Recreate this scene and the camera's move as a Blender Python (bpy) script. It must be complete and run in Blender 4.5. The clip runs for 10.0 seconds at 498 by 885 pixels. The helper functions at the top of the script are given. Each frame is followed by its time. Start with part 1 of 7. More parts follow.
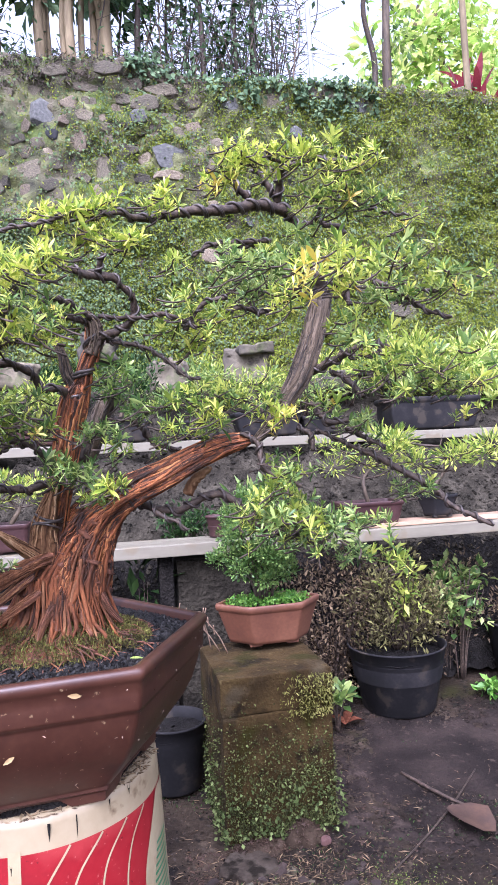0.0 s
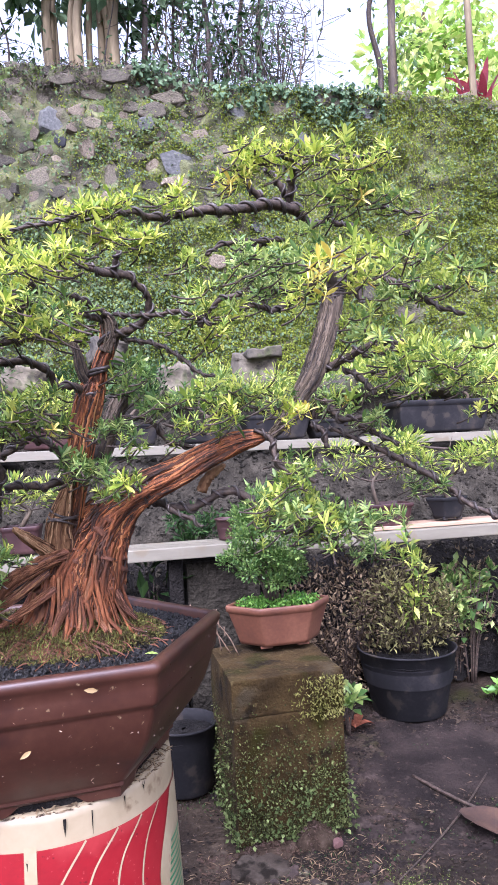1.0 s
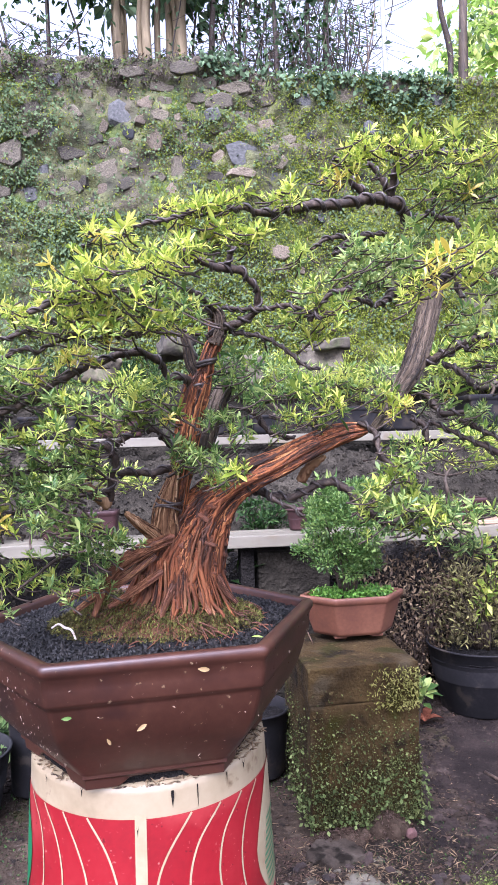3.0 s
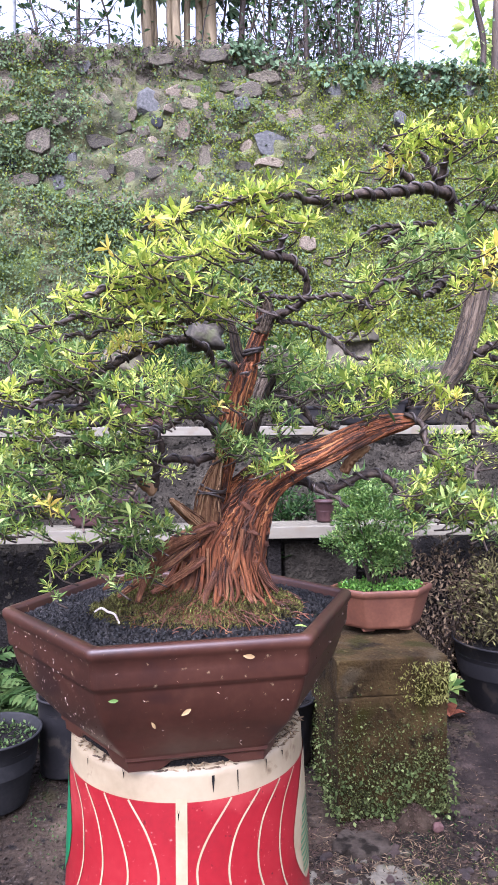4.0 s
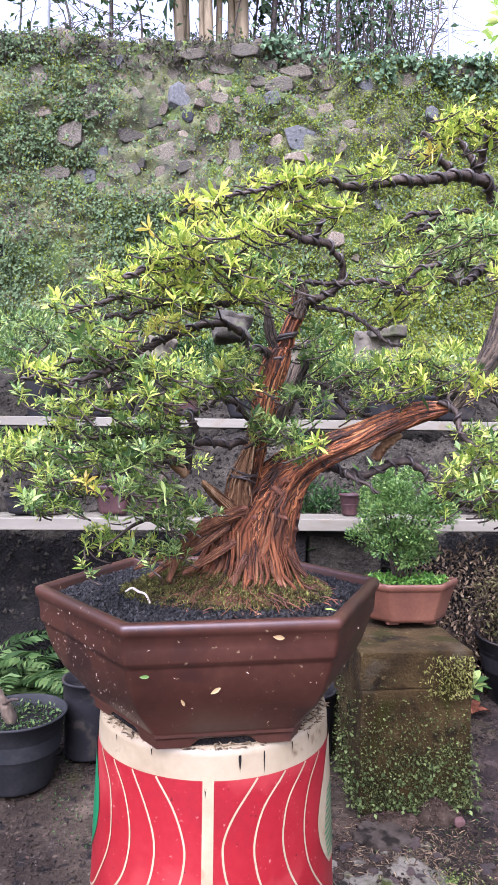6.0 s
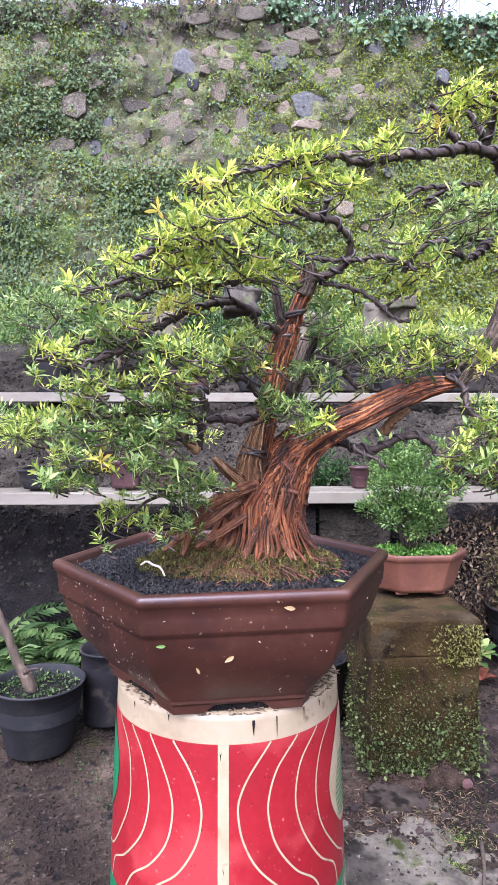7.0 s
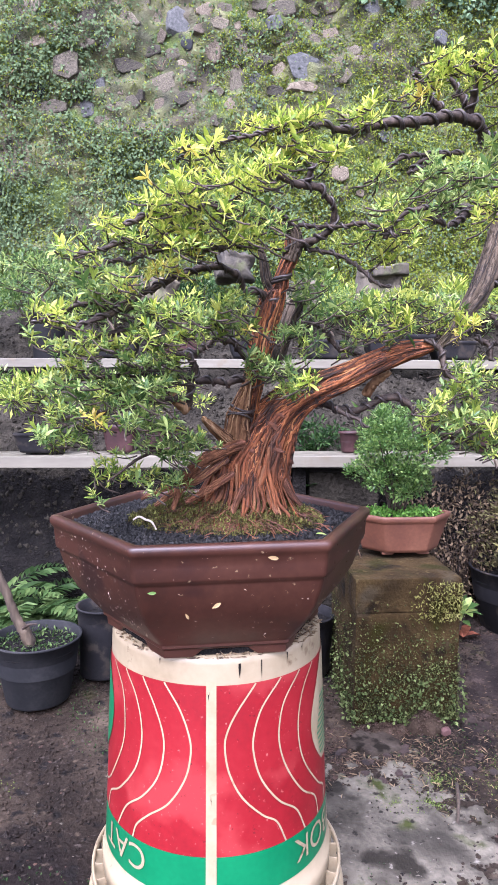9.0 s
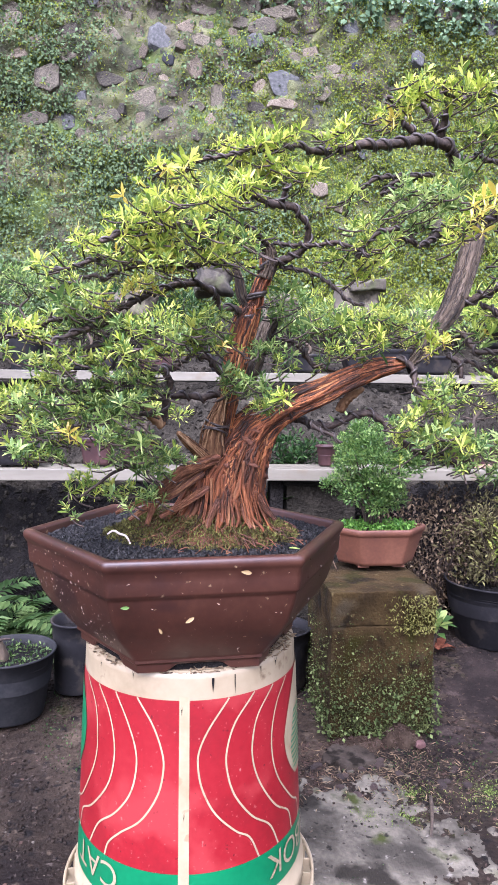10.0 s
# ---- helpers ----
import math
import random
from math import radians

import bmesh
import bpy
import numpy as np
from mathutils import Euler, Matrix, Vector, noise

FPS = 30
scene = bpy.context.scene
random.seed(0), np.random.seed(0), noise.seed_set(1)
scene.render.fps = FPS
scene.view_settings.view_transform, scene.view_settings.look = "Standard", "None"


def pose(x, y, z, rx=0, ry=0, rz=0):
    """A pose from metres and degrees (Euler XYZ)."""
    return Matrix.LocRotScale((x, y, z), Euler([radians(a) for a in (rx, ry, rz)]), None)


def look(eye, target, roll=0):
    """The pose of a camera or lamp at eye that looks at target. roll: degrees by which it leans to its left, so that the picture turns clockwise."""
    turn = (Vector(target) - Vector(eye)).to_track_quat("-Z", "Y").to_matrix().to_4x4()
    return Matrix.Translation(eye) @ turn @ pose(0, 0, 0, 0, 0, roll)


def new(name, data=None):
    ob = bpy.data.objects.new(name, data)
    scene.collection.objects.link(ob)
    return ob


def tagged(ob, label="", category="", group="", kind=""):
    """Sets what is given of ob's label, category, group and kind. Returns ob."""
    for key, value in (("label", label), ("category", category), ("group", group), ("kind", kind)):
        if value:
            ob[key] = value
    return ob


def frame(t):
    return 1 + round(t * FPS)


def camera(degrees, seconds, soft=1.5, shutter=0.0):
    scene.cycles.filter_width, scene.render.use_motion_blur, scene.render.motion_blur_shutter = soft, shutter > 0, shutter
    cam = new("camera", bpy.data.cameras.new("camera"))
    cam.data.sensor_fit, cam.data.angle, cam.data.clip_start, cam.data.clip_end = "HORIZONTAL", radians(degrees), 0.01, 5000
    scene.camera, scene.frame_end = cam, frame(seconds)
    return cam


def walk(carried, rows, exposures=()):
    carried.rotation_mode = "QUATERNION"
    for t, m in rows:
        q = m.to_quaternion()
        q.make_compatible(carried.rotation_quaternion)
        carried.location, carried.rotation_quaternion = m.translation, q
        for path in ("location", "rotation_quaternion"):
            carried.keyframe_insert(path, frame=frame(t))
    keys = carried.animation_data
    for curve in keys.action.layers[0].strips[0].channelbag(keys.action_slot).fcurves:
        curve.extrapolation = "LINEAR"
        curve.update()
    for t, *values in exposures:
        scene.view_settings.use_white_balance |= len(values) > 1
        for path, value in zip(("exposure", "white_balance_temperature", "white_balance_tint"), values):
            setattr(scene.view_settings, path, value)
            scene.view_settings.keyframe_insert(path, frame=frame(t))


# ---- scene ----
cam = camera(41.3, 10.0)
PATH = [
    (0, (0.084, -0.656, 0.712), (0.479, 1.304, 0.744), -2.8),
    (0.5, (0.082, -0.655, 0.703), (0.473, 1.306, 0.744), -2.9),
    (1, (0.075, -0.657, 0.702), (0.453, 1.307, 0.755), -2.9),
    (1.5, (0.059, -0.665, 0.708), (0.406, 1.304, 0.763), -2.7),
    (2, (0.047, -0.665, 0.707), (0.353, 1.311, 0.743), -2.2),
    (2.5, (0.032, -0.665, 0.707), (0.297, 1.317, 0.736), -1.8),
    (2.7, (0.026, -0.665, 0.706), (0.272, 1.32, 0.737), -1.8),
    (3.8, (-0.006, -0.662, 0.703), (0.177, 1.33, 0.718), -0.8),
    (4, (-0.012, -0.661, 0.702), (0.159, 1.331, 0.709), -0.5),
    (4.5, (-0.018, -0.658, 0.699), (0.128, 1.336, 0.691), -0.1),
    (5, (-0.02, -0.655, 0.696), (0.118, 1.34, 0.687), 0.3),
    (5.5, (-0.021, -0.658, 0.683), (0.095, 1.339, 0.709), 0.9),
    (5.7, (-0.022, -0.66, 0.685), (0.09, 1.336, 0.707), 1.0),
    (6.8, (-0.024, -0.676, 0.692), (0.046, 1.322, 0.609), -0.9),
    (7, (-0.024, -0.678, 0.693), (0.05, 1.318, 0.607), -0.0),
    (7.5, (-0.02, -0.698, 0.698), (0.042, 1.298, 0.597), 0.8),
    (8, (-0.014, -0.711, 0.689), (0.087, 1.277, 0.502), 0.2),
    (8.5, (-0.017, -0.709, 0.685), (0.056, 1.279, 0.484), 0.1),
    (9, (-0.016, -0.713, 0.685), (0.072, 1.277, 0.505), 0.2),
    (9.5, (-0.013, -0.715, 0.686), (0.111, 1.275, 0.521), 0.5),
    (10, (-0.01, -0.719, 0.689), (0.138, 1.271, 0.545), 0.6),
]
walk(cam, [(t, look(eye, target, roll)) for t, eye, target, roll in PATH], ((0, 1.56, 5250, 30), (10, 1.63, 5250, 30)))


# ---- world, sun ----
world = bpy.data.worlds.new("sky")
scene.world = world
world.use_nodes = True
wn = world.node_tree
sky = wn.nodes.new("ShaderNodeTexSky")
sky.sky_type = "NISHITA"
sky.sun_disc = False
sky.sun_elevation, sky.sun_rotation = radians(52), radians(-160)
sky.air_density, sky.dust_density, sky.ozone_density = 1.0, 7.0, 0.6
haze = wn.nodes.new("ShaderNodeHueSaturation")
haze.inputs["Saturation"].default_value, haze.inputs["Value"].default_value = 0.3, 1.5
wn.links.new(sky.outputs[0], haze.inputs["Color"])
wn.links.new(haze.outputs[0], wn.nodes["Background"].inputs[0])
wn.nodes["Background"].inputs[1].default_value = 0.14
sun = new("sun", bpy.data.lights.new("sun", "SUN"))
sun.data.energy, sun.data.angle, sun.data.color = 1.66, radians(80), (1.0, 0.945, 0.85)
sun.matrix_world = look((-0.9, -2.5, 3.7), (0, 0, 0))


# ---- materials ----
def ramp_stops(node, stops):
    el = node.color_ramp.elements
    while len(el) < len(stops):
        el.new(0.5)
    for e, (p, c) in zip(el, stops):
        e.position, e.color = p, (*c, 1)


def surface(name, stops, scale=20.0, fine=160.0, rough=0.7, bump=0.3, depth=0.004, metal=0.0, stretch=(1, 1, 1), vary=0.0, island=False,
            spots=None, spec=0.5, translucent=0.0, space="Object", contrast=1.0):
    """Two scales of noise through a colour ramp, with relief; vary: lightness change from piece to piece; spots: (colour, scale, amount)."""
    m = bpy.data.materials.new(name)
    m.use_nodes = True
    t = m.node_tree
    n, l = t.nodes, t.links
    p = n["Principled BSDF"]
    co = n.new("ShaderNodeTexCoord")
    mp = n.new("ShaderNodeMapping")
    mp.inputs["Scale"].default_value = stretch
    l.new(co.outputs[space], mp.inputs[0])
    a = n.new("ShaderNodeTexNoise")
    a.inputs["Scale"].default_value, a.inputs["Detail"].default_value = scale, 5
    b = n.new("ShaderNodeTexNoise")
    b.inputs["Scale"].default_value, b.inputs["Detail"].default_value = fine, 3
    l.new(mp.outputs[0], a.inputs[0])
    l.new(mp.outputs[0], b.inputs[0])
    mx = n.new("ShaderNodeMath")
    mx.operation = "MULTIPLY_ADD"
    mx.inputs[1].default_value = 0.45
    l.new(b.outputs[0], mx.inputs[0])
    half = n.new("ShaderNodeMath")
    half.operation = "MULTIPLY_ADD"
    half.inputs[1].default_value, half.inputs[2].default_value = 1.3 * contrast, 0.5 - 0.65 * contrast - 0.225
    l.new(a.outputs[0], half.inputs[0])
    l.new(half.outputs[0], mx.inputs[2])
    last = mx.outputs[0]
    if vary:
        if island:
            rnd = n.new("ShaderNodeNewGeometry").outputs["Random Per Island"]
        else:
            rnd = n.new("ShaderNodeObjectInfo").outputs["Random"]
        v = n.new("ShaderNodeMath")
        v.operation = "MULTIPLY_ADD"
        v.inputs[1].default_value = vary
        l.new(rnd, v.inputs[0])
        w = n.new("ShaderNodeMath")
        w.operation = "SUBTRACT"
        w.inputs[1].default_value = vary / 2
        l.new(last, w.inputs[0])
        l.new(w.outputs[0], v.inputs[2])
        last = v.outputs[0]
    r = n.new("ShaderNodeValToRGB")
    ramp_stops(r, stops)
    l.new(last, r.inputs[0])
    col = r.outputs[0]
    if spots:
        for colour, sc, amount in spots:
            sn = n.new("ShaderNodeTexNoise")
            sn.inputs["Scale"].default_value, sn.inputs["Detail"].default_value = sc, 6
            l.new(co.outputs[space], sn.inputs[0])
            sr = n.new("ShaderNodeValToRGB")
            ramp_stops(sr, [(1 - amount, (0, 0, 0)), (min(1.0, 1 - amount + 0.08), (1, 1, 1))])
            l.new(sn.outputs[0], sr.inputs[0])
            mix = n.new("ShaderNodeMixRGB")
            mix.inputs[2].default_value = (*colour, 1)
            l.new(sr.outputs[0], mix.inputs[0])
            l.new(col, mix.inputs[1])
            col = mix.outputs[0]
    l.new(col, p.inputs["Base Color"])
    p.inputs["Roughness"].default_value, p.inputs["Metallic"].default_value = rough, metal
    p.inputs["Specular IOR Level"].default_value = spec
    if bump:
        bp = n.new("ShaderNodeBump")
        bp.inputs["Strength"].default_value, bp.inputs["Distance"].default_value = bump, depth
        l.new(mx.outputs[0], bp.inputs["Height"])
        l.new(bp.outputs[0], p.inputs["Normal"])
    if translucent:
        tr = n.new("ShaderNodeBsdfTranslucent")
        l.new(col, tr.inputs[0])
        ms = n.new("ShaderNodeMixShader")
        ms.inputs[0].default_value = translucent
        l.new(p.outputs[0], ms.inputs[1])
        l.new(tr.outputs[0], ms.inputs[2])
        l.new(ms.outputs[0], n["Material Output"].inputs[0])
    return m


def leafy(name, dark, mid, light, island=True, rough=0.42, translucent=0.38, vary=0.9, scale=6.0, spec=0.4):
    return surface(name, [(0.15, dark), (0.5, mid), (0.85, light)], scale=scale, fine=90, rough=rough, bump=0.12, depth=0.001, vary=vary, island=island,
                   translucent=translucent, space="Object", spec=spec, contrast=0.5)


M_YELLOW = leafy("leaf_yellow_green", (0.1824, 0.2729, 0.0253), (0.4032, 0.4704, 0.05313), (0.6816, 0.6586, 0.1455), translucent=0.5)
M_MID = leafy("leaf_fresh_green", (0.0903, 0.1566, 0.0236), (0.2619, 0.3454, 0.04822), (0.5147, 0.5435, 0.1129), translucent=0.46)
M_GREEN = leafy("leaf_deep_green", (0.05897, 0.1191, 0.03067), (0.1601, 0.2514, 0.05592), (0.3622, 0.4322, 0.1308), translucent=0.44)
M_BUSH = leafy("bush_leaf", (0.04, 0.09, 0.016), (0.095, 0.18, 0.038), (0.22, 0.31, 0.08))
M_COVER = leafy("ground_cover", (0.045, 0.13, 0.015), (0.1, 0.24, 0.028), (0.2, 0.36, 0.06))
# Leaf green darkened so that shade is put into the colour itself.
M_SHADE = leafy("shaded_leaf_tone", (0.0096, 0.027, 0.00675), (0.0216, 0.054, 0.0135), (0.048, 0.09, 0.0225), spec=0.15, rough=0.7, translucent=0.25)
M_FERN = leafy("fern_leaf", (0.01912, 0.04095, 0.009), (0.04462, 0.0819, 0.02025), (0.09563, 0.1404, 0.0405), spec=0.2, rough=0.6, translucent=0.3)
M_DRY = leafy("dry_leaf", (0.06, 0.04, 0.025), (0.13, 0.09, 0.05), (0.25, 0.18, 0.1), rough=0.8)
M_WALLLEAF = leafy("wall_creeper", (0.06479, 0.096, 0.0462), (0.09889, 0.1408, 0.066), (0.1364, 0.1824, 0.0891), rough=0.95, translucent=0.2, spec=0.04, vary=0.5)
M_MOSSLEAF = leafy("wall_moss_tuft", (0.0756, 0.1037, 0.0132), (0.1399, 0.1728, 0.02244), (0.2117, 0.2385, 0.0396), rough=0.95, translucent=0.2, spec=0.05, vary=0.55)
M_IVY = leafy("ivy_leaf", (0.03938, 0.07344, 0.035), (0.0875, 0.1426, 0.07), (0.1662, 0.2333, 0.1225), spec=0.15, rough=0.7, translucent=0.25, vary=0.7)
M_OLIVE = leafy("withered_leaf", (0.045, 0.036, 0.018), (0.1, 0.088, 0.036), (0.2, 0.19, 0.07), rough=0.8, spec=0.15)
M_GOLD = leafy("leaf_golden", (0.36, 0.27, 0.04), (0.6, 0.5, 0.07), (0.8, 0.7, 0.2), translucent=0.45)
# Leaf colour brightened: the look of sunlight is put into it.
M_BRIGHT = leafy("sunlit_leaf_tone", (0.1728, 0.3, 0.04), (0.3564, 0.5, 0.1), (0.648, 0.68, 0.24), translucent=0.5)
M_RED = leafy("red_leaf", (0.07, 0.012, 0.018), (0.17, 0.02, 0.032), (0.3, 0.05, 0.06))
M_BARK = surface("stringy_red_bark", [(0.05, (0.01762, 0.007432, 0.003375)), (0.36, (0.06167, 0.02147, 0.007312)), (0.6, (0.175, 0.052, 0.0145)), (0.84, (0.33, 0.115, 0.032)), (0.99, (0.45, 0.22, 0.08))], scale=55, fine=300,
                 rough=0.75, bump=0.9, depth=0.003, stretch=(1, 1, 0.3), vary=0.8, island=True, contrast=1.1)
M_ROOT = surface("pinkish_brown_root", [(0.1, (0.02091, 0.008188, 0.00362)), (0.4, (0.05924, 0.02268, 0.009305)), (0.7, (0.1324, 0.05542, 0.02275)), (0.95, (0.237, 0.1197, 0.0543))], scale=70, fine=320, rough=0.85, spec=0.25, bump=0.9, depth=0.002, stretch=(1, 1, 0.35), vary=0.7)
M_OLDBARK = surface("old_dark_red_bark", [(0.05, (0.01316, 0.00506, 0.0021)), (0.36, (0.0423, 0.01426, 0.00455)), (0.6, (0.1109, 0.03312, 0.00945)), (0.84, (0.1692, 0.05704, 0.0168)), (0.99, (0.2538, 0.1104, 0.0385))], scale=55, fine=300, spec=0.3,
                 rough=0.8, bump=0.9, depth=0.003, stretch=(1, 1, 0.3), vary=0.8, island=True, contrast=1.1)
M_BARK2 = surface("grey_brown_bark", [(0.1, (0.01273, 0.008576, 0.005627)), (0.5, (0.04162, 0.0283, 0.01706)), (0.9, (0.1028, 0.0729, 0.04356))], scale=40, fine=260,
                  rough=0.8, bump=0.9, depth=0.003, stretch=(1, 1, 0.18), vary=0.8, island=True)
M_CORE = surface("dark_bark_core", [(0.1, (0.0297, 0.01365, 0.0078)), (0.6, (0.1148, 0.0403, 0.01755)), (0.95, (0.2565, 0.0975, 0.039))], scale=60, fine=260, rough=0.85, bump=0.9, depth=0.003)
M_TWIG = surface("dark_twig_bark", [(0.1, (0.01092, 0.00756, 0.00528)), (0.5, (0.0351, 0.02376, 0.0165)), (0.9, (0.0975, 0.0684, 0.04752))], scale=150, fine=500,
                 spec=0.3, rough=0.65, bump=0.6, depth=0.001)
M_DEADWOOD = surface("tan_deadwood", [(0.1, (0.045, 0.021, 0.01)), (0.4, (0.13, 0.065, 0.028)), (0.7, (0.25, 0.145, 0.068)), (0.95, (0.4, 0.27, 0.15))], scale=60, fine=300, spec=0.25, rough=0.85, bump=0.9, depth=0.003, stretch=(1, 1, 0.25), vary=0.8, island=True)
M_WIRE = surface("bonsai_wire", [(0.1, (0.016, 0.0125, 0.011)), (0.9, (0.085, 0.068, 0.058))], scale=90, spec=0.4, rough=0.42, bump=0.15, depth=0.0005, metal=0.3)
M_POT = surface("glazed_brown_pot", [(0.1, (0.01792, 0.006158, 0.003539)), (0.5, (0.03824, 0.01315, 0.007469)), (0.9, (0.06274, 0.02519, 0.01416))], scale=9, fine=120, rough=0.4, spec=0.42, bump=0.25,
                depth=0.001, spots=[((0.0227, 0.008251, 0.005855), 12, 0.42), ((0.2389, 0.168, 0.09438), 130, 0.325)])
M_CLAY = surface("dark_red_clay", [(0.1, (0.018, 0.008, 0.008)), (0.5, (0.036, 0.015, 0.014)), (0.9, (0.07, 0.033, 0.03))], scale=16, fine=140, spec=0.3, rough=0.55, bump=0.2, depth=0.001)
M_TERRA = surface("terracotta", [(0.1, (0.05962, 0.02099, 0.01095)), (0.5, (0.106, 0.03817, 0.0184)), (0.9, (0.1656, 0.06997, 0.03505))], scale=14, fine=150, rough=0.6, bump=0.2, depth=0.001)
M_GRIT = surface("black_volcanic_grit", [(0.1, (0.001364, 0.0012, 0.001176)), (0.5, (0.00403, 0.0036, 0.00336)), (0.95, (0.02046, 0.018, 0.01568))], scale=60, fine=300, spec=0.22, rough=0.6, bump=0.5, depth=0.001, vary=0.6, island=True)
M_MOSS = surface("green_brown_moss", [(0.1, (0.02464, 0.01875, 0.0077)), (0.4, (0.0672, 0.0575, 0.0176)), (0.7, (0.1008, 0.1025, 0.022)), (0.95, (0.1904, 0.1938, 0.0495))], scale=60, fine=400, spec=0.15, rough=0.95, bump=0.8, depth=0.002, vary=0.7, island=True)
M_WHITEP = surface("white_pail_plastic", [(0.1, (0.1783, 0.1343, 0.07495)), (0.5, (0.2413, 0.1917, 0.1142)), (0.9, (0.2832, 0.2302, 0.1443))], scale=12, fine=110, rough=0.42, bump=0.08, depth=0.0006,
                   spots=[((0.1049, 0.06711, 0.03372), 34, 0.36)])
M_REDL = surface("red_label", [(0.1, (0.1242, 0.00398, 0.006208)), (0.5, (0.1775, 0.005973, 0.008866)), (0.9, (0.213, 0.01393, 0.01595))], scale=8, fine=130, spec=0.35, rough=0.45, bump=0.06, depth=0.0004,
                 spots=[((0.2282, 0.02133, 0.02154), 9, 0.45), ((0.3042, 0.09245, 0.07601), 230, 0.345), ((0.07607, 0.005688, 0.006334), 150, 0.33)])
M_GREENL = surface("green_label", [(0.1, (0, 0.085, 0.02975)), (0.9, (0.0068, 0.1445, 0.051))], scale=10, rough=0.35, bump=0.05, depth=0.0004)
M_CREAM = surface("cream_print", [(0.1, (0.2132, 0.166, 0.09139)), (0.9, (0.3197, 0.2623, 0.1619))], scale=30, rough=0.4, bump=0.05, depth=0.0004, spots=[((0.2368, 0.1499, 0.08301), 60, 0.39)])
M_BLOCK = surface("mossy_concrete", [(0.1, (0.00771, 0.004694, 0.001353)), (0.4, (0.02228, 0.01322, 0.003732)), (0.7, (0.04284, 0.02677, 0.008165)), (0.95, (0.08568, 0.0605, 0.02333))], scale=15, fine=190, spec=0.15, rough=0.95, bump=1.0, depth=0.006,
                  spots=[((0.01842, 0.0152, 0.001429), 11, 0.45), ((0.00737, 0.004412, 0.001192), 18, 0.42), ((0.06137, 0.04412, 0.01607), 70, 0.38), ((0.04284, 0.03268, 0.01726), 8, 0.43)])
M_BLACKP = surface("black_nursery_plastic", [(0.1, (0.004498, 0.004196, 0.004358)), (0.5, (0.009744, 0.009093, 0.009723)), (0.9, (0.02624, 0.02308, 0.02213))], scale=14, fine=140, spec=0.2, rough=0.75, bump=0.2, depth=0.001,
                   spots=[((0.03186, 0.02622, 0.02012), 26, 0.44)])
M_GREYP = surface("grey_nursery_plastic", [(0.1, (0.006633, 0.006764, 0.007072)), (0.5, (0.01289, 0.01286, 0.01326)), (0.9, (0.02948, 0.02807, 0.02654))], scale=14, fine=140, spec=0.2, rough=0.75, bump=0.2, depth=0.001)
M_SHELF = surface("pale_shelf_board", [(0.1, (0.07344, 0.06358, 0.0429)), (0.5, (0.1296, 0.1154, 0.08136)), (0.9, (0.1901, 0.1715, 0.1257))], scale=7, fine=130, rough=0.55, bump=0.2, depth=0.001, stretch=(0.1728, 0.8366, 0.7396),
                  spots=[((0.1279, 0.1053, 0.06568), 14, 0.43)])
M_BOARD = surface("weathered_tan_board", [(0.1, (0.14, 0.08, 0.05)), (0.9, (0.4, 0.27, 0.17))], scale=10, fine=160, rough=0.8, bump=0.4, depth=0.001, stretch=(0.15, 1, 1))
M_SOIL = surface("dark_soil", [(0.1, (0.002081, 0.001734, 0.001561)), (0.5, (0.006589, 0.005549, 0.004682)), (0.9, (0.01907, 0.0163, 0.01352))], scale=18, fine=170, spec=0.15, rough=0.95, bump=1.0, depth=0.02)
M_CRUMB = surface("grey_crumbly_soil", [(0.1, (0.00608, 0.005195, 0.003623)), (0.5, (0.01946, 0.01645, 0.01146)), (0.9, (0.05168, 0.04444, 0.03197))], scale=16, fine=110, spec=0.15, rough=0.95, bump=1.0, depth=0.02, vary=0.4, island=True)
M_GROUND = surface("damp_concrete_yard", [(0.1, (0.004926, 0.003191, 0.001963)), (0.42, (0.0133, 0.00877, 0.005438)), (0.66, (0.02956, 0.02074, 0.0133)), (0.92, (0.08375, 0.06182, 0.04078))], scale=6.5, fine=120, spec=0.15, rough=0.75, bump=0.9, depth=0.008, contrast=1.25,
                   spots=[((0.005912, 0.003591, 0.002417), 3.2, 0.46), ((0.01723, 0.01795, 0.003022), 5.5, 0.36), ((0.05912, 0.04387, 0.02869), 45, 0.36), ((0.005431, 0.004125, 0.003269), 38, 0.43), ((0.04526, 0.03547, 0.02778), 110, 0.38)])
M_WALL = surface("mossy_wall_earth", [(0.1, (0.02567, 0.02526, 0.01512)), (0.4, (0.06417, 0.06518, 0.02961)), (0.7, (0.1133, 0.1181, 0.04284)), (0.95, (0.2114, 0.2037, 0.1039))], scale=7.0, fine=130, rough=0.95, bump=1.0, depth=0.02, contrast=1.3,
                 spots=[((0.06928, 0.1006, 0.0164), 3.0, 0.47), ((0.07966, 0.06802, 0.04124), 2.9, 0.46), ((0.02078, 0.01943, 0.01219), 14, 0.4)])
M_STONE = surface("andesite_stone", [(0.1, (0.0297, 0.0257, 0.01899)), (0.45, (0.0792, 0.06701, 0.04589)), (0.75, (0.1337, 0.112, 0.07516)), (0.95, (0.198, 0.1652, 0.1108))], scale=9, fine=70, rough=0.9, bump=0.6, depth=0.01, vary=0.6,
                  spots=[((0.0693, 0.07803, 0.02769), 7, 0.4), ((0.03465, 0.02754, 0.01978), 16, 0.42)])
M_TANSTONE = surface("tan_stone", [(0.1, (0.07, 0.055, 0.04)), (0.5, (0.17, 0.135, 0.092)), (0.9, (0.29, 0.24, 0.165))], scale=11, fine=80, rough=0.95, bump=0.7, depth=0.01, vary=0.5,
                     spots=[((0.06, 0.05, 0.036), 15, 0.42)])
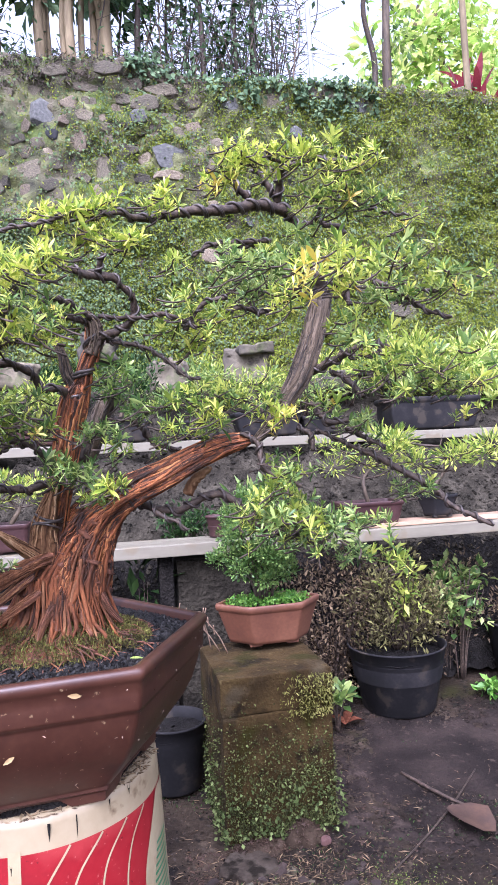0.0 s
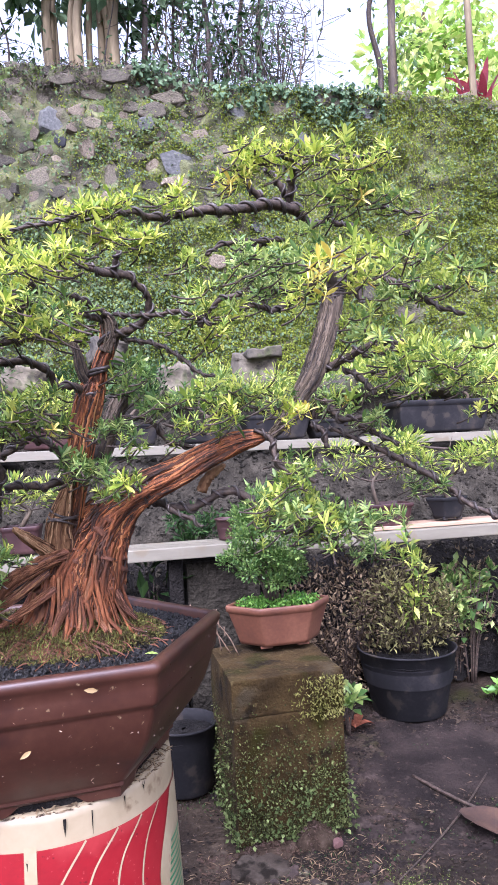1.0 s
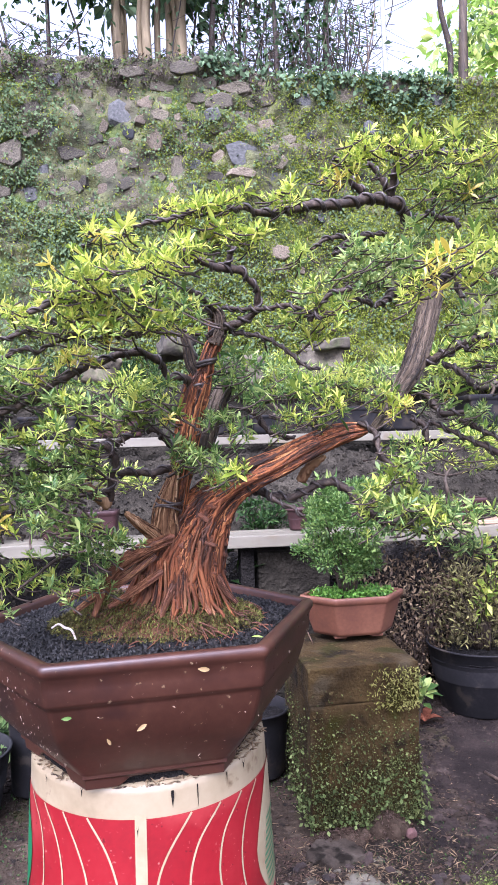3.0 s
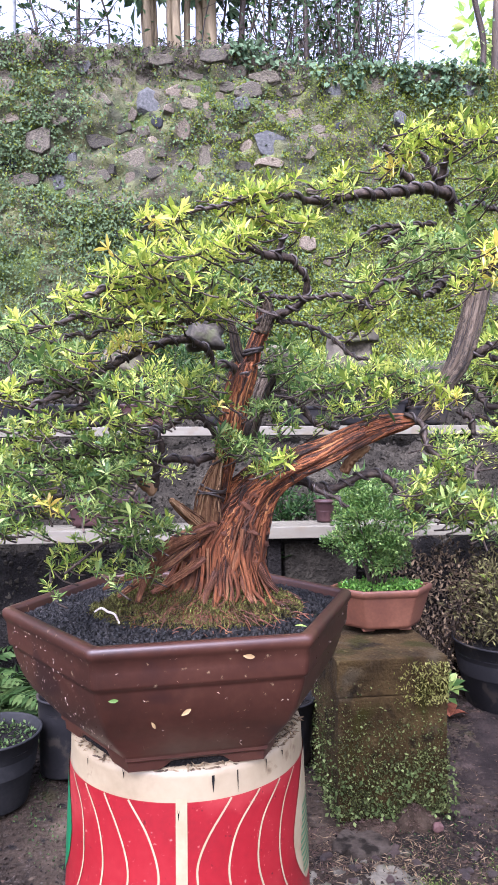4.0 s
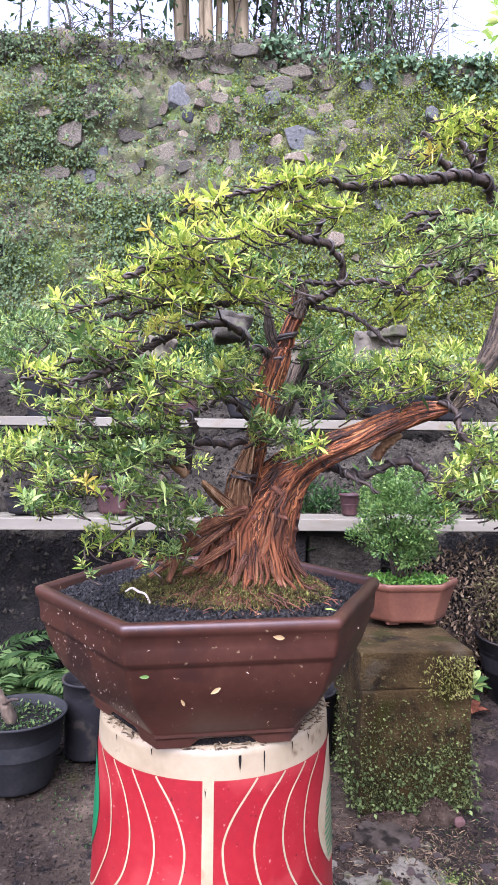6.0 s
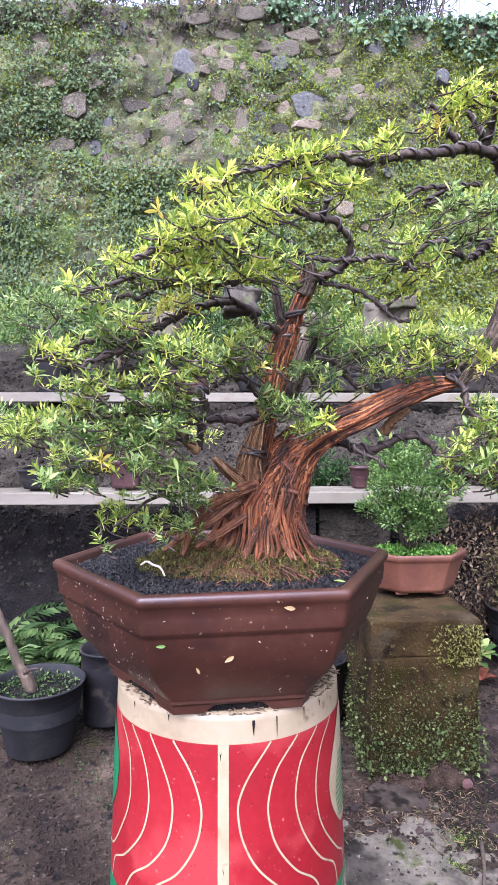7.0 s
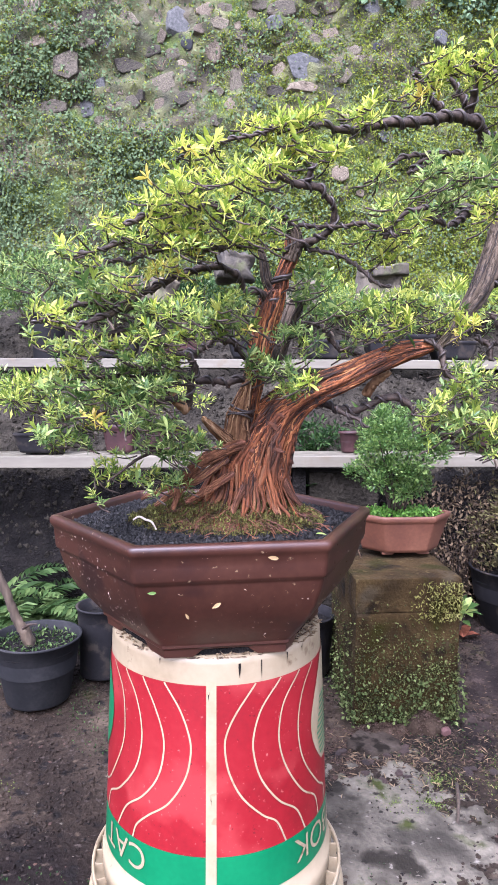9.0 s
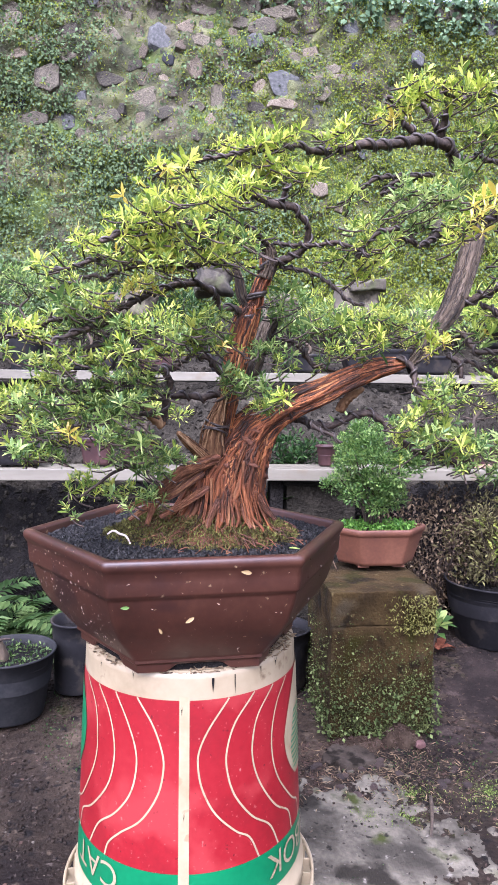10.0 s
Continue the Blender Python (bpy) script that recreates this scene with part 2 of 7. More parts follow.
M_BLUESTONE = surface("blue_grey_stone", [(0.1, (0.0315, 0.03162, 0.02992)), (0.5, (0.0672, 0.06732, 0.06248)), (0.9, (0.1208, 0.1193, 0.1074))], scale=7, fine=60, rough=0.85, bump=0.5, depth=0.008)
M_TRUNK = surface("pale_tree_bark", [(0.1, (0.0575, 0.04284, 0.0224)), (0.5, (0.1495, 0.1122, 0.06)), (0.9, (0.276, 0.2142, 0.12))], scale=9, fine=60, rough=0.85, bump=0.5, depth=0.01, stretch=(1, 1, 0.2))
M_POLE = surface("weathered_pole", [(0.1, (0.16, 0.17, 0.18)), (0.9, (0.42, 0.43, 0.44))], scale=20, fine=120, rough=0.7, bump=0.3, depth=0.003)
M_WORM = surface("white_root", [(0.1, (0.36, 0.2856, 0.2356)), (0.9, (0.576, 0.5032, 0.434))], scale=60, rough=0.6, bump=0.2, depth=0.0005)
M_FALLEN = surface("brown_fallen_leaf", [(0.1, (0.01736, 0.008105, 0.004126)), (0.5, (0.03819, 0.01756, 0.008443)), (0.9, (0.06597, 0.03241, 0.01594))], scale=30, rough=0.7, bump=0.5, depth=0.002, translucent=0.1)
M_CHIP = surface("brown_mortar_chip", [(0.1, (0.0225, 0.0135, 0.00975)), (0.9, (0.09, 0.054, 0.039))], scale=30, fine=120, rough=0.95, bump=0.8, depth=0.01, vary=0.6)
M_CHIPPED = surface("worn_brown_tile", [(0.1, (0.0155, 0.01102, 0.007616)), (0.5, (0.03565, 0.02693, 0.01904)), (0.9, (0.0682, 0.05508, 0.0408))], scale=22, fine=130, spec=0.15, rough=0.9, bump=0.8, depth=0.004, spots=[((0.0093, 0.006732, 0.00408), 28, 0.44)])
M_EARTH = surface("red_brown_earth", [(0.1, (0.0098, 0.00656, 0.00425)), (0.5, (0.028, 0.01886, 0.0119)), (0.9, (0.063, 0.04592, 0.03145))], scale=40, fine=200, spec=0.1, rough=0.95, bump=1.0, depth=0.006)
M_RUST = surface("rusty_dead_leaf", [(0.1, (0.06, 0.02, 0.01)), (0.5, (0.15, 0.05, 0.026)), (0.9, (0.27, 0.11, 0.06))], scale=40, rough=0.85, bump=0.4, depth=0.002, spec=0.15, translucent=0.15)
M_STRAWTWIG = surface("pale_dry_twig", [(0.1, (0.1, 0.065, 0.042)), (0.5, (0.21, 0.14, 0.095)), (0.9, (0.36, 0.26, 0.19))], scale=80, fine=300, rough=0.85, bump=0.4, depth=0.001, spec=0.15)
M_DARKYARD = surface("dark_yard_soil", [(0.1, (0.0046, 0.003264, 0.00266)), (0.45, (0.01208, 0.00867, 0.007125)), (0.75, (0.02645, 0.01887, 0.0152)), (0.95, (0.069, 0.051, 0.0399))], scale=10, fine=130, spec=0.12, rough=0.9, bump=1.0, depth=0.008, contrast=1.2, spots=[((0.04025, 0.02958, 0.0228), 60, 0.38)])
M_CONC = surface("pale_worn_concrete", [(0.1, (0.02695, 0.02292, 0.01594)), (0.4, (0.0693, 0.06064, 0.04435)), (0.7, (0.1309, 0.1154, 0.0845)), (0.95, (0.2387, 0.2129, 0.1593))], scale=13, fine=120, spec=0.15, rough=0.85, bump=0.9, depth=0.006, contrast=1.2,
                 spots=[((0.01694, 0.01405, 0.009702), 9, 0.46), ((0.0308, 0.02662, 0.0194), 3.5, 0.47), ((0.0308, 0.0355, 0.008316), 13, 0.41), ((0.154, 0.1369, 0.1109), 90, 0.36), ((0.0154, 0.01257, 0.009013), 60, 0.4)])
M_STRAW = surface("straw_leaf", [(0.1, (0.165, 0.1, 0.0336)), (0.9, (0.33, 0.24, 0.105))], scale=60, rough=0.7, bump=0.3, depth=0.001, translucent=0.2)
M_HOLE = surface("weep_hole_shade", [(0.1, (0.008, 0.008, 0.01)), (0.9, (0.025, 0.025, 0.03))], scale=20, rough=0.9, bump=0.2)


# ---- building helpers ----
def thing(name, at, label, category, group="", kind="", rz=0.0):
    ob = new(name)
    ob.empty_display_size = 0.02
    ob.matrix_world = pose(*at, 0, 0, rz)
    return tagged(ob, label, category, group, kind)


def mesh_of(name, verts, faces, material, smooth=True):
    me = bpy.data.meshes.new(name)
    me.from_pydata([tuple(v) for v in verts], [], faces)
    me.materials.append(material)
    if smooth:
        me.polygons.foreach_set("use_smooth", [True] * len(me.polygons))
    me.update()
    return me


def part(name, me, parent=None, label="", kind="", at=None):
    """One mesh under a thing or part; the mesh lies in the parent's own space, or at the pose given."""
    ob = new(name, me)
    if parent is not None:
        ob.parent = parent
    if at is not None:
        ob.matrix_local = at
    return tagged(ob, label, kind=kind)


def bm_mesh(name, bm, material, smooth=False):
    me = bpy.data.meshes.new(name)
    bm.to_mesh(me)
    bm.free()
    me.materials.append(material)
    if smooth:
        me.polygons.foreach_set("use_smooth", [True] * len(me.polygons))
    return me


def box(name, size, material, bevel=0.004, at=(0, 0, 0), rough=0.0, cuts=0, seed=0):
    bm = bmesh.new()
    bmesh.ops.create_cube(bm, size=1.0, matrix=Matrix.Translation(at) @ Matrix.Diagonal((*size, 1)))
    if bevel:
        bmesh.ops.bevel(bm, geom=list(bm.edges), offset=bevel, segments=2, affect="EDGES", profile=0.6)
    if cuts:
        bmesh.ops.subdivide_edges(bm, edges=[e for e in bm.edges if e.calc_length() > 0.03], cuts=cuts, use_grid_fill=True)
    if rough:
        for v in bm.verts:
            v.co += rough * noise.noise_vector(v.co * 22 + Vector((seed, 0, 0)))
            v.co += rough * 0.5 * noise.noise_vector(v.co * 60 + Vector((0, seed, 0)))
    return bm_mesh(name, bm, material)


def smooth_path(pts, per=6):
    """A Catmull-Rom line through points of any width."""
    p = np.array(pts, float)
    p = np.vstack([2 * p[0] - p[1], p, 2 * p[-1] - p[-2]])
    out = []
    for i in range(1, len(p) - 2):
        a, b, c, d = p[i - 1], p[i], p[i + 1], p[i + 2]
        for k in range(per):
            u = k / per
            out.append(0.5 * (2 * b + (c - a) * u + (2 * a - 5 * b + 4 * c - d) * u * u + (3 * b - a - 3 * c + d) * u ** 3))
    out.append(p[-2])
    return np.array(out)


def frames_along(line):
    tan = np.gradient(line, axis=0)
    tan /= np.maximum(np.linalg.norm(tan, axis=1, keepdims=True), 1e-9)
    ref = np.array((0.0, -1.0, 0.05))
    us, vs = [], []
    for t in tan:
        u = ref - t * np.dot(ref, t)
        if np.linalg.norm(u) < 1e-3:
            u = np.array((1.0, 0, 0)) - t * t[0]
        u /= np.linalg.norm(u)
        us.append(u)
        vs.append(np.cross(t, u))
        ref = u
    return tan, np.array(us), np.array(vs)


def tube(pts, sides=10, per=6, ridges=0.0, flutes=7, jitter=0.0, seed=0, cap=True):
    """Verts and faces of a tapering limb through points of x, y, z, radius."""
    q = smooth_path(pts, per)
    line, rad = q[:, :3], np.maximum(q[:, 3], 0.0003)
    tan, us, vs = frames_along(line)
    verts, faces = [], []
    for i in range(len(line)):
        for k in range(sides):
            a = 2 * math.pi * k / sides
            r = rad[i]
            if ridges:
                r *= 1 + ridges * math.sin(flutes * a + seed + i * 0.13) + ridges * 0.8 * noise.noise((math.cos(a) * 2 + seed, math.sin(a) * 2, i * 0.35))
            if jitter:
                r *= 1 + jitter * noise.noise((a + seed * 3.1, i * 0.7, seed))
            verts.append(line[i] + r * (math.cos(a) * us[i] + math.sin(a) * vs[i]))
    for i in range(len(line) - 1):
        for k in range(sides):
            a, b = i * sides + k, i * sides + (k + 1) % sides
            faces.append((a, b, b + sides, a + sides))
    if cap:
        faces.append(tuple(range(sides))[::-1])
        faces.append(tuple(range(len(verts) - sides, len(verts))))
    return verts, faces


def joined(pieces):
    verts, faces = [], []
    for v, f in pieces:
        n = len(verts)
        verts.extend(v)
        faces.extend(tuple(i + n for i in g) for g in f)
    return verts, faces


def helix(pts, wire, turns, seed=0, lift=1.0, per=6):
    """A wire wound round a limb."""
    q = smooth_path(pts, per)
    line, rad = q[:, :3], q[:, 3]
    tan, us, vs = frames_along(line)
    seg = np.concatenate([[0], np.cumsum(np.linalg.norm(np.diff(line, axis=0), axis=1))])
    n = max(12, int(turns * 11))
    out = []
    for j in range(n + 1):
        s = seg[-1] * j / n
        i = min(int(np.searchsorted(seg, s)), len(line) - 1)
        a0 = max(i - 1, 0)
        w = (s - seg[a0]) / max(seg[i] - seg[a0], 1e-9) if i > a0 else 0
        c = line[a0] * (1 - w) + line[i] * w
        r = (rad[a0] * (1 - w) + rad[i] * w) * lift + wire * 0.8
        a = 2 * math.pi * turns * j / n + seed + 0.5 * math.sin(j * 0.21 + seed)
        out.append((*(c + r * (math.cos(a) * us[i] + math.sin(a) * vs[i])), wire))
    return tube(out, sides=6, per=1)


def leaf_shape(length, width, fold=0.25, droop=0.15, base=(0, 0, 0)):
    """One lance-shaped leaf along +x, folded along its midrib: points and faces."""
    rows = [(0.0, 0.12), (0.3, 0.8), (0.62, 1.0), (0.88, 0.5), (1.0, 0.0)]
    verts, faces = [], []
    for u, w in rows:
        z = -droop * length * u * u
        hw = width * 0.5 * w
        verts += [(u * length, -hw, z + fold * hw), (u * length, 0, z), (u * length, hw, z + fold * hw)]
    for i in range(len(rows) - 1):
        a = i * 3
        faces += [(a, a + 3, a + 4, a + 1), (a + 1, a + 4, a + 5, a + 2)]
    b = Vector(base)
    return [Vector(v) + b for v in verts], faces


def leaf_cloud(points, ways, lengths, ratio, rng, fold=0.3, face=(0, 0, 1.0)):
    """Many small folded leaves, one at each point along its way."""
    n = len(points)
    up = rng.normal(size=(n, 3)) * 0.45 + np.array(face)
    d = ways / np.maximum(np.linalg.norm(ways, axis=1, keepdims=True), 1e-9)
    side = np.cross(d, up)
    side /= np.maximum(np.linalg.norm(side, axis=1, keepdims=True), 1e-9)
    nor = np.cross(side, d)
    L = lengths[:, None]
    W = L * ratio * 0.5
    mid = points + d * L * 0.5
    v = np.stack([points, mid + side * W + nor * W * fold, mid - nor * L * 0.03, mid - side * W + nor * W * fold, points + d * L - nor * L * 0.12], axis=1).reshape(-1, 3)
    faces = []
    for i in range(n):
        a = i * 5
        faces += [(a, a + 2, a + 1), (a, a + 3, a + 2), (a + 1, a + 2, a + 4), (a + 2, a + 3, a + 4)]
    return v, faces


def crown_points(n, radii, rng, hollow=0.35, clumps=0, spread=0.35):
    """Points through an uneven crown, gathered into clumps."""
    u = rng.normal(size=(n, 3))
    u /= np.linalg.norm(u, axis=1, keepdims=True)
    r = hollow + (1 - hollow) * rng.random(n) ** 0.6
    p = u * r[:, None]
    if clumps:
        c = rng.normal(size=(clumps, 3))
        c /= np.linalg.norm(c, axis=1, keepdims=True)
        c *= (0.45 + 0.5 * rng.random((clumps, 1)))
        k = rng.integers(0, clumps, n)
        p = c[k] + u * spread * rng.random((n, 1)) ** 0.5
    return p * np.array(radii), u


def shrub(name, at, radii, count, leaf, ratio, material, label, category, seed, stems=9, stem_mat=None, clumps=26, spread=0.3, height=None, stem_r=0.003, group="", up=0.5):
    """A bushy plant: thin stems from the soil and a crown of separate leaves."""
    rng = np.random.default_rng(seed)
    ob = thing(name, at, label, category, group)
    h = height if height is not None else radii[2]
    tubes = []
    for i in range(stems):
        a, rr = rng.random() * 6.28, 0.2 + 0.7 * rng.random()
        ex, ey, ez = math.cos(a) * radii[0] * rr, math.sin(a) * radii[1] * rr, h + radii[2] * (0.75 * rng.random() - 0.15)
        tubes.append(tube([(0.15 * ex, 0.15 * ey, 0, stem_r), (0.35 * ex, 0.4 * ey, ez * 0.45, stem_r * 0.8), (ex * 0.75, ey * 0.7, ez * 0.75, stem_r * 0.6), (ex, ey, ez, stem_r * 0.3)], sides=5, per=3))
    part("stem_clump", mesh_of("stem_clump", *joined(tubes), stem_mat or M_TWIG), ob, kind="stuff")
    p, u = crown_points(count, radii, rng, clumps=clumps, spread=spread)
    p[:, 2] += h
    keep = p[:, 2] > 0.01
    p, u = p[keep], u[keep]
    ways = u + np.array((0, 0, up)) + rng.normal(size=u.shape) * 0.3
    v, f = leaf_cloud(p, ways, leaf * (0.6 + 0.7 * rng.random(len(p))), ratio, rng)
    part("leaves", mesh_of("leaves", v, f, material), ob, kind="stuff")
    return ob


def lathe(profile, segs=48, wobble=0.0, seed=0, closed=False):
    verts, faces = [], []
    for r, z in profile:
        for k in range(segs):
            a = 2 * math.pi * k / segs
            rr = r * (1 + wobble * noise.noise((math.cos(a) * 1.5 + seed, math.sin(a) * 1.5, z * 8)))
            verts.append((rr * math.cos(a), rr * math.sin(a), z))
    for i in range(len(profile) - 1):
        for k in range(segs):
            a, b = i * segs + k, i * segs + (k + 1) % segs
            faces.append((a, b, b + segs, a + segs))
    if closed:
        faces.append(tuple(range(segs))[::-1])
    return verts, faces


def polygon_ring(sides, R, round_r, z, per=5, squash=1.0, turn=0.0):
    """A polygon with rounded corners, as a ring of points. R: corner radius."""
    out = []
    half = math.pi / sides
    for k in range(sides):
        a = 2 * math.pi * k / sides + turn
        c = Vector((math.cos(a), math.sin(a), 0)) * (R - round_r / math.cos(half))
        for j in range(per):
            b = a + half * (2 * j / (per - 1) - 1)
            out.append((c.x + round_r * math.cos(b), (c.y + round_r * math.sin(b)) * squash, z))
    return out


def loft(rings, cap_bottom=True, cap_top=False):
    n = len(rings[0])
    verts = [v for r in rings for v in r]
    faces = []
    for i in range(len(rings) - 1):
        for k in range(n):
            a, b = i * n + k, i * n + (k + 1) % n
            faces.append((a, b, b + n, a + n))
    if cap_bottom:
        faces.append(tuple(range(n))[::-1])
    if cap_top:
        faces.append(tuple(range(len(verts) - n, len(verts))))
    return verts, faces


def sheet(name, x0, x1, y0, y1, nx, ny, height, material):
    """A ground sheet whose height is a function of x and y."""
    verts = [(x0 + (x1 - x0) * i / nx, y0 + (y1 - y0) * j / ny, 0) for j in range(ny + 1) for i in range(nx + 1)]
    verts = [(x, y, height(x, y)) for x, y, _ in verts]
    faces = [(j * (nx + 1) + i, j * (nx + 1) + i + 1, (j + 1) * (nx + 1) + i + 1, (j + 1) * (nx + 1) + i) for j in range(ny) for i in range(nx)]
    return mesh_of(name, verts, faces, material)


def nz(x, y, z=0.0):
    return noise.noise((x, y, z))


# ---- ground and terraces ----
def yard_rise(y):
    """The yard is level under the pail and climbs gently towards the bank."""
    return 0.0794 * max(0.0, y - 0.343)


def ground_height(x, y):
    h = 0.006 * nz(x * 3, y * 3) + 0.003 * nz(x * 13, y * 13, 4) + 0.0015 * nz(x * 40, y * 40, 2)
    return h - 0.004 + yard_rise(y)


ground = new("ground", sheet("ground", -3.5, 4.5, -2.2, 1.2, 220, 110, ground_height, M_GROUND))
tagged(ground, "damp dark concrete yard with soil, moss and litter", "ground", kind="structure")


def far_ground_height(x, y):
    return -0.03


outer = new("ground", sheet("outer_ground", -400, 400, -400, 400, 8, 8, far_ground_height, M_GROUND))
tagged(outer, "dark bare earth round the yard", "ground", kind="structure")


def lower_bank(x, y):
    k = min(max((y - 1.06) / 0.38, 0), 1)
    return 0.08 + 0.645 * k ** 0.6 + 0.035 * nz(x * 7, y * 9) + 0.02 * nz(x * 23, y * 23, 3) - 0.02 + 0.012 * nz(x * 55, y * 55, 7)


def upper_bank(x, y):
    k = min(max((y - 1.6) / 0.5, 0), 1)
    return 0.68 + 0.3 * k + 0.05 * max(0.0, y - 2.1) + 0.05 * nz(x * 5, y * 6, 9) + 0.02 * nz(x * 20, y * 20, 5)


bank = tagged(new("soil_bank", sheet("soil_bank", -2.2, 3.6, 1.21, 1.47, 420, 26, lower_bank, M_CRUMB)), "grey crumbly soil bank behind the lower shelf", "soil bank", kind="structure")
# The strip of bank below the shelf takes the darker soil colour.
foot = tagged(new("soil_face", sheet("soil_face", -2.2, 3.6, 1.06, 1.21, 420, 26, lower_bank, M_SOIL)), "dark soil face below the shelf", "soil bank", kind="structure")
tagged(new("soil_terrace", sheet("soil_terrace", -2.8, 4.4, 1.45, 3.45, 300, 90, upper_bank, M_CRUMB)), "grey soil terrace behind the upper shelf", "soil terrace", kind="structure")

# ---- retaining wall ----
def wall_top(x):
    return 3.205 - 0.085 * min(1.0, max(0.0, (x - 0.3) / 0.7)) + 0.035 * nz(x * 2.3, 1.0) + 0.02 * nz(x * 9, 3.0)


def wall_face(x, z):
    return 3.3 + 0.088 * (z - 0.86) + 0.06 * nz(x * 1.4, z * 1.4, 2) + 0.05 * nz(x * 4.5, z * 4.5, 6) + 0.03 * nz(x * 14, z * 14, 8)


def wall_mesh():
    nx, nzz = 330, 120
    x0, x1 = -3.2, 5.2
    verts, faces = [], []
    for j in range(nzz + 1):
        for i in range(nx + 1):
            x = x0 + (x1 - x0) * i / nx
            top = wall_top(x)
            z = 0.7 + (top - 0.7) * j / nzz
            verts.append((x, wall_face(x, z), z))
    n = nx + 1
    for depth, drop in ((0.12, -0.01), (0.6, 0.03), (9.0, 0.0)):
        for i in range(nx + 1):
            x = x0 + (x1 - x0) * i / nx
            verts.append((x, wall_face(x, wall_top(x)) + depth, wall_top(x) + drop + 0.03 * nz(x * 5, depth)))
    rows = nzz + 1 + 3
    for j in range(rows - 1):
        for i in range(nx):
            a = j * n + i
            faces.append((a, a + 1, a + n + 1, a + n))
    return mesh_of("wall", verts, faces, M_WALL)


wall = tagged(new("wall_north", wall_mesh()), "old stone retaining wall overgrown with moss and creepers", "retaining wall", kind="structure")


for i, (x0, x1) in enumerate(((-40, -3.2), (5.2, 40))):
    tagged(new("wall_side", box("wall_side", (x1 - x0, 0.8, 3.2), M_WALL, 0.02, ((x0 + x1) / 2, 3.9, 1.55))), "overgrown retaining wall running on beside the yard", "retaining wall", kind="structure")
tagged(new("upper_ground", sheet("upper_ground", -60, 60, 4.2, 90, 40, 30, lambda x, y: 3.08 + 0.05 * nz(x * 0.7, y * 0.7), M_WALL)), "grassy ground behind the retaining wall", "ground", kind="structure")


# ---- shelves ----
def shelf(name, y, z, depth, x0, x1, label, legs, planks):
    ob = thing(name, (0, y, z), label, "shelf")
    w = depth / planks
    for i in range(planks):
        part("plank", box("plank", (x1 - x0, w - 0.006, 0.012), M_SHELF, 0.002, ((x0 + x1) / 2, w * (i + 0.5), -0.007)), ob)
    part("front_rail", box("front_rail", (x1 - x0, 0.012, 0.029), M_SHELF, 0.002, ((x0 + x1) / 2, -0.007, -0.0155)), ob)
    part("back_rail", box("back_rail", (x1 - x0, 0.012, 0.026), M_SHELF, 0.002, ((x0 + x1) / 2, depth + 0.006, -0.0165)), ob)
    for x in legs:
        for yy in (0.035, depth - 0.03):
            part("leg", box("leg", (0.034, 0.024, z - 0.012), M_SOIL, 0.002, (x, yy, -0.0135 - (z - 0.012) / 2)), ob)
    return ob


shelf("lower_shelf", 0.967, 0.5, 0.12, -1.55, 2.5, "long pale painted shelf board on dark posts", (-1.15, 0.192, 1.51), 2)
shelf("upper_shelf", 1.447, 0.762, 0.157, -2.1, 3.3, "long pale upper shelf board above the soil bank", (-1.2, 0.9, 2.2), 2)
part("board", box("board", (0.62, 0.09, 0.01), M_BOARD, 0.002), tagged(new("loose_board"), "weathered tan board lying on the shelf", "board"), at=pose(1.02, 1.024, 0.5055))

# ---- concrete block, old post ----
blk = thing("concrete_block", (0.353, 0.531, 0.012), "mossy concrete pier with small creepers at its base", "concrete pier", rz=2.2)
part("cap", box("cap", (0.212, 0.23, 0.069), M_BLOCK, 0.003, (0, 0.115, 0.26), 0.0025, 6, 1), blk)
part("pier", box("pier", (0.209, 0.227, 0.225), M_BLOCK, 0.003, (0, 0.1135, 0.1125), 0.003, 7, 2), blk)
rng = np.random.default_rng(5)
n = 21000
px = rng.uniform(-0.106, 0.106, n)
pz = 0.01 + 0.25 * rng.random(n) ** 1.25
keep = rng.random(n) < np.clip(1.05 - pz * 4.6, 0.03, 1) * (0.75 + 0.9 * np.array([nz(a * 26, b * 26, 3) for a, b in zip(px, pz)]))
px, pz = px[keep], pz[keep]
pts = np.stack([px, -0.001 - 0.009 * rng.random(len(px)) * (1.1 - pz * 5).clip(0.2, 1), pz], axis=1)
m = 1500
sidep = np.stack([np.full(m, -0.106) - 0.008 * rng.random(m), rng.uniform(0, 0.2, m), 0.012 + 0.2 * rng.random(m) ** 1.8], axis=1)
sider = np.stack([np.full(120, 0.106) + 0.012 * rng.random(120), rng.uniform(0, 0.2, 120), 0.004 + 0.09 * rng.random(120) ** 1.5], axis=1)
pts = np.vstack([pts, sidep, sider])
ways = rng.normal(size=pts.shape) * 0.6 + np.array((0, -0.8, 0.2))
v, f = leaf_cloud(pts, ways, 0.002 + 0.0058 * rng.random(len(pts)) ** 3.0, 0.6, rng, face=(0, -0.7, 0.7))
part("creeper", mesh_of("creeper", v, f, leafy("pier_creeper", (0.02, 0.022, 0.006), (0.042, 0.046, 0.012), (0.11, 0.13, 0.04), rough=0.8, spec=0.15, translucent=0.2)), blk, "small-leaved green creeper", "stuff")
n = 300
low = 0.006 + 0.1 * rng.random(n) ** 1.6
pts = np.stack([np.clip(rng.normal(size=n) * 0.075 + 0.01, -0.112, 0.112), -0.006 - 0.014 * rng.random(n) * (1 - low * 6).clip(0.2, 1), low], axis=1)
